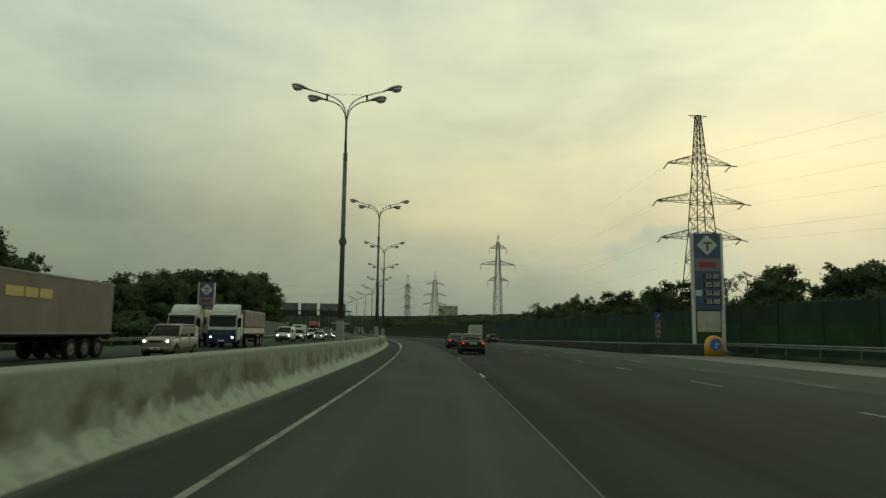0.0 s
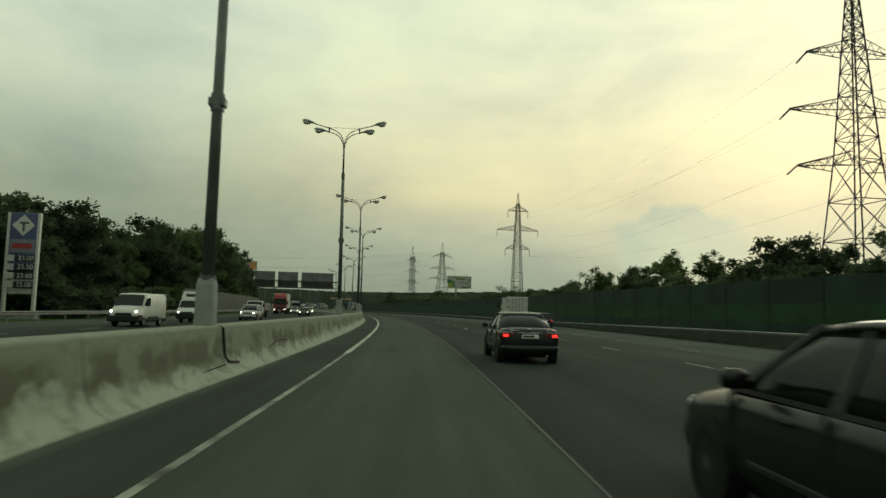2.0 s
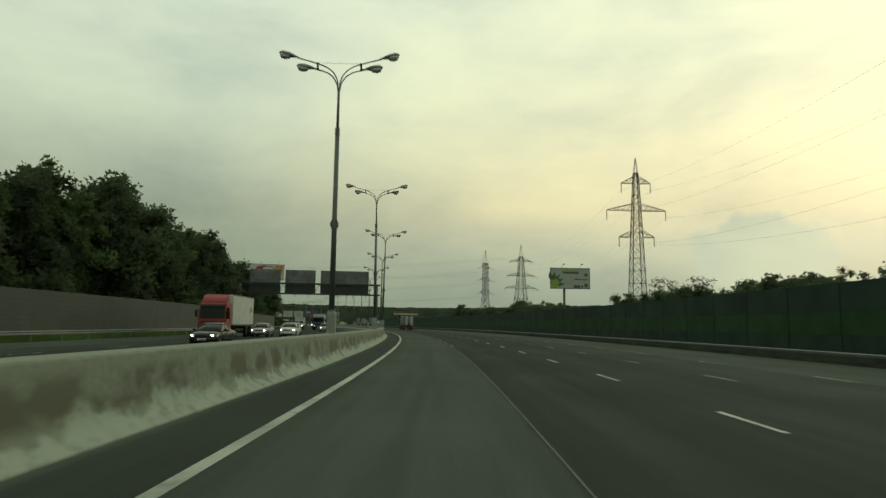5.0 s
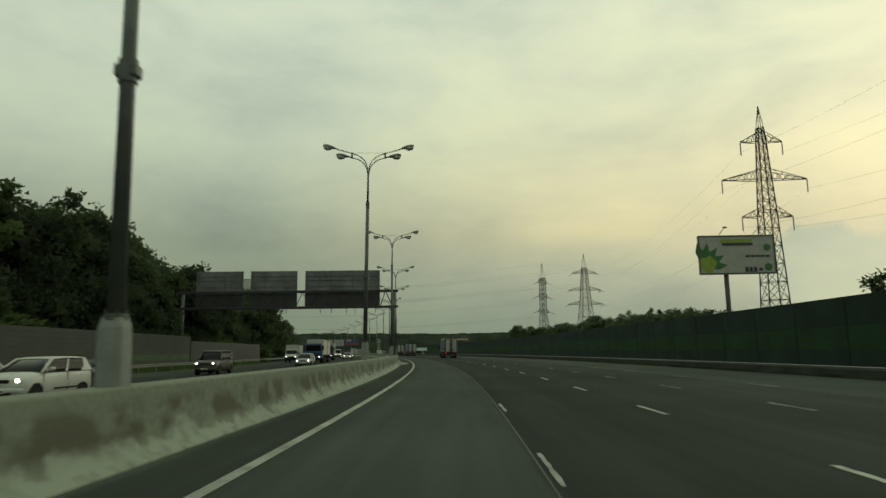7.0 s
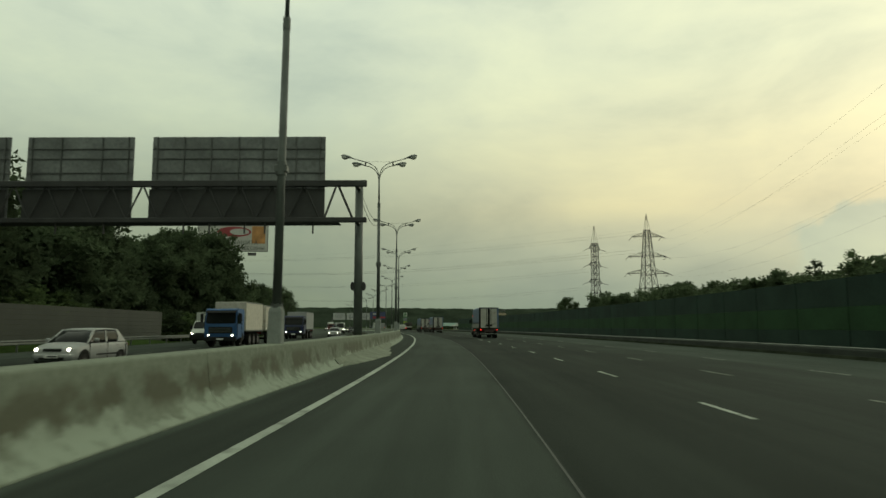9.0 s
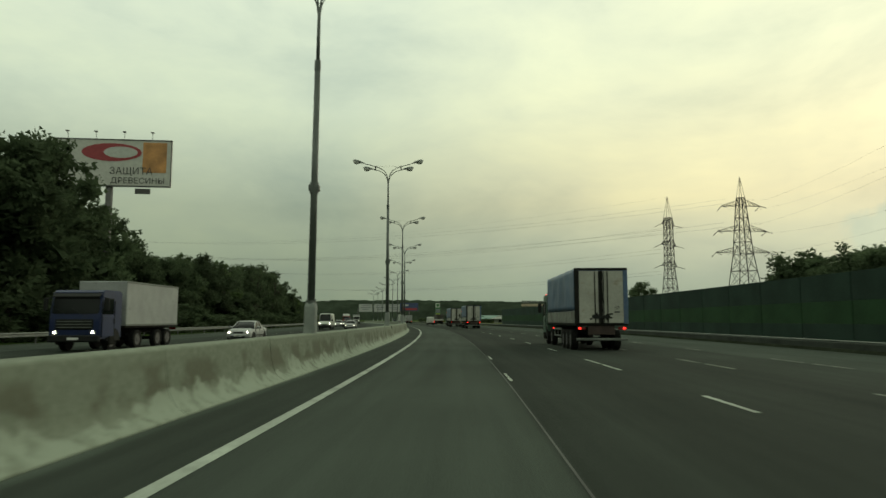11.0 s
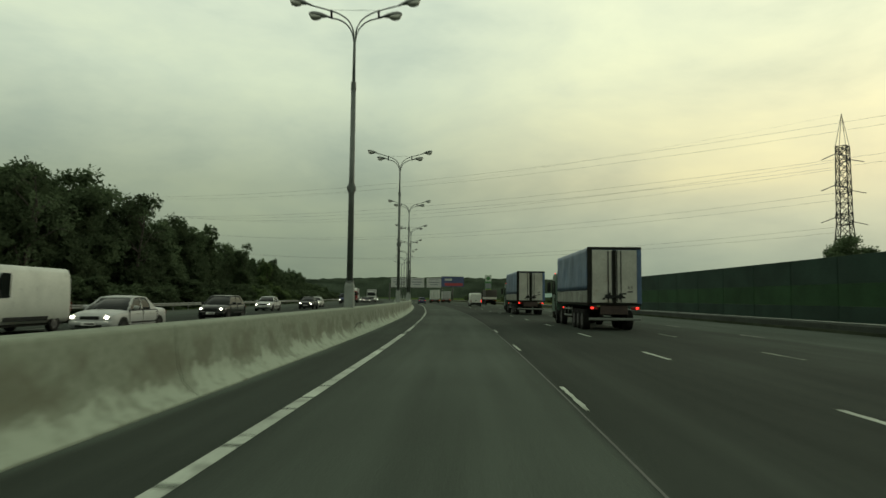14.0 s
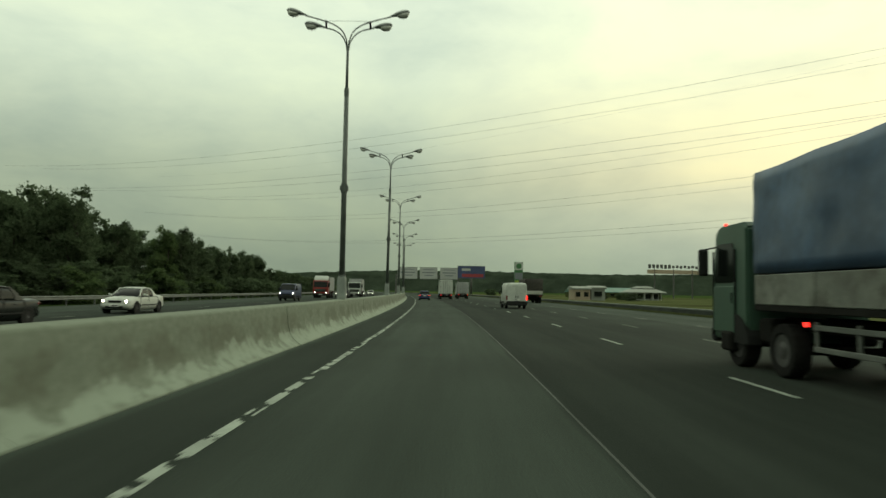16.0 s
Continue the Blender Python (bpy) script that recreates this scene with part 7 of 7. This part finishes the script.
# yellow traffic bollard with a round blue sign
t = thing("traffic_bollard", "yellow plastic traffic bollard with a round blue direction disc", "bollard", by_road(53.2, 27.6, 0.0))
bm = B()
rings = [[(w * math.cos(a), 0.25 * math.sin(a), z) for a in (2 * math.pi * i / 16 for i in range(16))] for z, w in ((0, 0.85), (0.9, 0.85), (1.35, 0.7), (1.6, 0.35), (1.66, 0.1))]
loft(bm, rings)
part("body", bm, YELLOW, t, smooth=True)
bm = B()
tube(bm, (0, -0.24, 0.92), (0, -0.30, 0.92), 0.48, n=24)
disc = part("disc", bm, surface("disc_blue", (0.03, 0.10, 0.35), 0.4, vary=0.1), t, "round blue disc")
bm = B()
box(bm, (0, -0.31, 0.86), (0.10, 0.02, 0.5), 0.005, None)
box(bm, (0.1, -0.31, 1.0), (0.3, 0.02, 0.10), 0.005)
part("arrow", bm, SIGNWHITE, disc)

# chevron post
t = thing("chevron_post", "slim post with blue arrow disc above red and white chevrons", "traffic sign", by_road(61.5, 26.2, 0.3, -6) @ Matrix.Scale(0.8, 4))
bm = B()
tube(bm, (0, 0.06, 0), (0, 0.06, 4.3), 0.04, n=8)
part("post", bm, STEEL, t)
bm = B()
tube(bm, (0, 0.02, 3.9), (0, -0.02, 3.9), 0.40, n=24)
disc = part("disc", bm, surface("disc_blue_dark", (0.02, 0.05, 0.26), 0.4, vary=0.1), t, "round blue arrow disc")
bm = B()
box(bm, (0, 0, 0), (0.09, 0.015, 0.5), 0.0, Matrix.Translation((0, -0.03, 3.9)) @ pose(0, 0, 0, 0, 40))
part("arrow", bm, SIGNWHITE, disc)
for i in range(3):
    bm = B()
    box(bm, (0, 0, 1.75 + 0.68 * i), (0.62, 0.03, 0.66), 0.01)
    plate_ob = part("chevron_plate", bm, SIGNGREY, t)
    bm = B()
    z = 1.75 + 0.68 * i
    for x in (-1, 1):
        loft(bm, [[(0, y, z + 0.28), (x * 0.3, y, z + 0.02), (x * 0.3, y, z - 0.26), (0, y, z + 0.0)] for y in (-0.022, -0.014)])
    part("chevron", bm, RUSTRED, plate_ob, "dull red chevron")


def billboard(label, m, width, height, bottom, face, post_at=0.0, post_r=0.22, lamps=2):
    """A panel on one post, facing -y."""
    t = thing("billboard", label, "billboard", m)
    bm = B()
    tube(bm, (post_at, 0.25, 0), (post_at, 0.25, bottom + height * 0.6), post_r, post_r, 12)
    part("post", bm, DARKSTEEL, t, smooth=True)
    bm = B()
    box(bm, (0, 0, bottom + height / 2), (width, 0.30, height), 0.02)
    b = part("panel", bm, face, t)
    for z in (bottom + 0.06, bottom + height - 0.06):
        bm = B()
        box(bm, (0, -0.16, z), (width + 0.04, 0.05, 0.12), 0.01)
        part("frame", bm, DARKSTEEL, b)
    for x in (-1, 1):
        bm = B()
        box(bm, (x * (width / 2 - 0.04), -0.16, bottom + height / 2), (0.10, 0.05, height - 0.26), 0.01)
        part("frame", bm, DARKSTEEL, b)
    for i in range(lamps):
        x = width * ((i + 0.5) / lamps - 0.5) * 0.9
        bm = B()
        tube(bm, (x, -0.1, bottom + height), (x + 0.25, -0.9, bottom + height + 0.55), 0.025, n=6)
        box(bm, (x + 0.25, -0.95, bottom + height + 0.55), (0.32, 0.26, 0.12), 0.03)
        part("flood_lamp", bm, DARKSTEEL, t)
    return t, b


t, b = billboard("white billboard with a green leaf shape on a dark post", by_road(225.5, 30.25, -0.06, -2), 6.5, 3.38, 7.66, surface("poster_pale", (0.30, 0.31, 0.28), 0.5, vary=0.1), -0.9, 0.2)
bm = B()
for i in range(7):
    a = radians(100 - 24 * i)
    c = Vector((-3.0, 0, 8.3))
    tip = c + Vector((math.cos(a), 0, math.sin(a))) * 2.15
    l1 = c + Vector((math.cos(a + 0.24), 0, math.sin(a + 0.24))) * 1.4
    l2 = c + Vector((math.cos(a - 0.24), 0, math.sin(a - 0.24))) * 1.4
    if tip.z < 7.7:
        continue
    loft(bm, [[(p.x, y, max(7.75, p.z)) for p in (c, l2, tip, l1)] for y in (-0.17, -0.155)])
part("leaf_shape", bm, SIGNGREEN, b, "dark green pointed leaf shape")
bm = B()
loft(bm, [[(-2.55 + (0.72 + 0.16 * math.sin(3 * a)) * math.cos(a), y, 8.5 + (0.72 + 0.12 * math.cos(5 * a)) * math.sin(a)) for a in (2 * math.pi * i / 20 for i in range(20))] for y in (-0.176, -0.15)])
part("lime_patch", bm, LIME, b)
bm = B()
box(bm, (0.0, -0.175, 10.55), (2.7, 0.02, 0.30))
part("header_bar", bm, LIME, b)
bm = B()
box(bm, (0.1, -0.178, 10.25), (2.6, 0.02, 0.20))
for i in range(5):
    box(bm, (0.9 + 0.42 * i, -0.17, 9.2), (0.34, 0.02, 0.18))
for i in range(3):
    box(bm, (0.75 + 0.36 * i, -0.17, 8.05), (0.28, 0.02, 0.42))
box(bm, (1.95, -0.17, 8.05), (0.32, 0.02, 0.24))
part("print_bars", bm, INK, b, "small dark unreadable print")
bm = B()
tube(bm, (2.6, -0.15, 9.95), (2.6, -0.18, 9.95), 0.3, n=12)
tube(bm, (2.6, -0.15, 8.25), (2.6, -0.18, 8.25), 0.34, n=8)
part("emblem", bm, SIGNGREEN, b, "round green emblem")

t, b = billboard("orange and white billboard on a tall post above trees", by_road(343, -30, -0.06, 5), 12.4, 5.0, 15.3, surface("poster_white", (0.42, 0.42, 0.38), 0.5, vary=0.1), 0.0, 0.36, 4)
bm = B()
box(bm, (4.5, -0.175, 18.4), (2.4, 0.02, 3.2), 0.01)
part("picture_patch", bm, surface("poster_orange", (0.42, 0.20, 0.06), 0.5, vary=0.4, scale=0.8), b, "orange picture patch")
bm = B()
loft(bm, [[(0.2 + 3.0 * math.cos(a), y, 18.9 + 0.95 * math.sin(a)) for a in (2 * math.pi * i / 20 for i in range(20))] for y in (-0.18, -0.16)])
oval = part("red_oval", bm, SIGNRED, b, "plain red oval with a pale one in it")
bm = B()
loft(bm, [[(1.1 + 1.7 * math.cos(a), y, 18.9 + 0.6 * math.sin(a)) for a in (2 * math.pi * i / 20 for i in range(20))] for y in (-0.2, -0.17)])
part("pale_oval", bm, SIGNWHITE, oval)
words(b, "ЗАЩИТА", 1.0, pose(2.2, -0.19, 16.9, 90), INK)
words(b, "ДРЕВЕСИНЫ", 0.85, pose(2.9, -0.19, 15.9, 90), INK)
bm = B()
box(bm, (3.4, -0.05, 14.85), (1.5, 0.2, 0.55), 0.02)
part("plaque", bm, DARKSTEEL, t)

# far signs over and beside the road
FARWHITE = surface("far_sign_white", (0.33, 0.34, 0.32), 0.6, vary=0.12)
t = thing("sign_gantry", "far gantry with pale sign backs over the road", "sign gantry", by_road(700, 0))
for x in (-0.4, 26.4):
    bm = B()
    tube(bm, (x, 0, 0), (x, 0, 8.5), 0.3, n=10)
    part("post", bm, DARKSTEEL, t)
bm = B()
box(bm, (13, 0, 7.6), (27, 0.4, 0.8), 0.05)
part("chord", bm, DARKSTEEL, t)
for a, b2 in ((0.2, 8.6), (9.7, 17.2), (18.4, 26.0)):
    bm = B()
    box(bm, ((a + b2) / 2, -0.4, 9.0), (b2 - a, 0.12, 5.0), 0.04)
    panel = part("sign_panel", bm, FARWHITE, t)
    for z, u, k in ((10.6, 0.62, 0.30), (9.3, 0.74, 0.45), (8.1, 0.50, 0.40)):
        bm = B()
        box(bm, ((a + b2) / 2, -0.47, z), ((b2 - a) * u, 0.03, k), 0.01)
        part("print_bar", bm, SIGNGREY, panel)
    for z in (11.46, 6.54):
        bm = B()
        box(bm, ((a + b2) / 2, -0.44, z), (b2 - a + 0.1, 0.12, 0.14), 0.02)
        part("frame", bm, DARKSTEEL, panel)
t, b = billboard("blue and red billboard far beside the road", by_road(690, 30.5, -0.06), 11.5, 5.2, 7.0, surface("poster_blue", (0.03, 0.045, 0.11), 0.5, vary=0.3, scale=0.5), 0, 0.4, 4)
bm = B()
box(bm, (0.5, -0.17, 8.2), (9.0, 0.03, 1.3), 0.02)
part("red_strip", bm, SIGNRED, b)
bm = B()
box(bm, (-2.2, -0.17, 10.6), (3.6, 0.03, 1.0), 0.02)
part("pale_strip", bm, FARWHITE, b)

t = thing("price_sign", "tall green and white filling-station sign far ahead", "price sign", by_road(585, 29.6, -0.06))
bm = B()
box(bm, (0, 0, 4.7), (2.2, 0.5, 9.4), 0.05)
b = part("board", bm, SIGNGREEN, t)
for z0, z1, mat in ((7.3, 9.3, SIGNWHITE), (4.9, 6.6, SIGNGREY), (3.2, 4.6, LIME)):
    bm = B()
    box(bm, (0, -0.27, (z0 + z1) / 2), (2.0, 0.06, z1 - z0), 0.02)
    part("panel", bm, mat, b)
bm = B()
tube(bm, (0, -0.28, 8.3), (0, -0.33, 8.3), 0.72, n=12)
part("emblem", bm, SIGNGREEN, b, "round green emblem")


# ---- buildings beyond the fields ----
def long_building(label, m, length, depth, height, wall, roof, windows=6):
    t = thing("building", label, "building", m)
    bm = B()
    box(bm, (0, 0, height / 2), (length, depth, height), 0.05)
    w = part("wall", bm, wall, t)
    bm = B()
    prism(bm, [(-depth / 2 - 0.3, height), (0, height + depth * 0.09), (depth / 2 + 0.3, height), (depth / 2 + 0.3, height - 0.25), (-depth / 2 - 0.3, height - 0.25)], -length / 2 - 0.3, length / 2 + 0.3)
    part("roof", bm, roof, t)
    for i in range(windows):
        x = length * ((i + 0.5) / windows - 0.5)
        bm = B()
        box(bm, (x, -depth / 2 - 0.02, height * 0.55), (length / windows * 0.55, 0.10, height * 0.34), 0.02)
        wi = part("window", bm, GLASS, w)
        bm = B()
        box(bm, (x, -depth / 2 - 0.08, height * 0.36), (length / windows * 0.62, 0.14, 0.10), 0.01)
        part("sill", bm, wall, wi)
    return t


PALE = surface("pale_wall", (0.19, 0.205, 0.175), 0.7, vary=0.15, scale=0.3)
TEAL = surface("teal_roof", (0.06, 0.14, 0.11), 0.6, vary=0.15, scale=0.3)
TAN = surface("tan_wall", (0.30, 0.24, 0.17), 0.8, vary=0.15, scale=0.3)
long_building("long low building with a green roof beyond a field", by_road(652, 72, -0.06, 10), 22, 9, 2.2, FIELD, TEAL, 7)
long_building("low pale warehouse beyond the field", by_road(760, 118, -0.06, 10), 46, 18, 3.2, PALE, TEAL, 12)
long_building("small cream house beside the road", by_road(536, 32.5, -0.06), 3.0, 4, 2.5, TAN, PALE, 2)
long_building("small white shed beside the road", by_road(537, 35.8, -0.06), 2.6, 3.4, 2.7, PALE, PALE, 1)


def kiosk(label, m, width, height):
    """A square kiosk with a two-tier hipped roof, posts and dark windows."""
    t = thing("kiosk", label, "kiosk", m)
    w = width / 2
    bm = B()
    box(bm, (0, 0, height / 2), (width * 0.86, width * 0.8, height), 0.04)
    body = part("wall", bm, PALE, t)
    for lo, hi, z0, z1 in ((1.25, 0.72, height, height + 0.75), (0.62, 0.34, height + 1.0, height + 1.45)):
        bm = B()
        loft(bm, [[(k * w * a, k * w * b2, z) for a, b2 in ((-1, -1), (1, -1), (1, 1), (-1, 1))] for k, z in ((lo, z0 - 0.12), (lo, z0), (hi, z1))])
        part("roof", bm, PALE, t)
    bm = B()
    box(bm, (0, 0, height + 0.85), (width * 0.6, width * 0.6, 0.4), 0.02)
    part("clerestory", bm, GLASS, t)
    for i in range(4):
        x = -w + 0.3 + (width - 0.6) * i / 3
        bm = B()
        box(bm, (x, -w - 0.05, height / 2), (0.16, 0.16, height), 0.02)
        part("post", bm, SIGNWHITE, t)
    for i in range(3):
        bm = B()
        box(bm, (-w * 0.55 + w * 0.55 * i, -width * 0.4 - 0.02, height * 0.55), (w * 0.42, 0.08, height * 0.55), 0.01)
        part("window", bm, GLASS, body)
    return t


kiosk("white kiosk with a two-tier hipped roof beside the field", by_road(568, 56, -0.06, 4), 6.6, 2.0)
kiosk("further pale pavilion with a hipped roof beyond the field", by_road(640, 84, -0.06, 4), 9.0, 2.4)
for s, d, size in ((540, 44, 2.0), (556, 47, 2.2), (575, 49, 1.8), (590, 64, 2.4), (600, 72, 2.6), (628, 60, 2.6), (636, 66, 2.8), (612, 40, 2.6), (622, 34, 3.0), (650, 32, 3.2), (668, 45, 3.4), (690, 58, 3.6), (700, 84, 3.6), (705, 100, 3.6), (712, 115, 3.8)):
    bush(s, d, size, "low rounded green bush in the field")
t = thing("roof_sign", "long sign of dark letter shapes on posts beyond the field", "sign", by_road(660, 104, -0.06, 8))
for x in (-8, 0, 8):
    bm = B()
    box(bm, (x, 0, 5.6), (0.4, 0.4, 11.2), 0.03)
    part("post", bm, DARKSTEEL, t)
bm = B()
box(bm, (0, 0, 10.2), (22, 0.4, 1.5), 0.05)
b = part("panel", bm, TAN, t)
for i in range(13):
    bm = B()
    box(bm, (-10 + 1.66 * i, 0, 12.2 + 0.25 * math.sin(3.1 * i)), (1.15, 0.2, 1.5 if i < 6 else 1.0), 0.08)
    part("letter_shape", bm, DARKSTEEL, b)
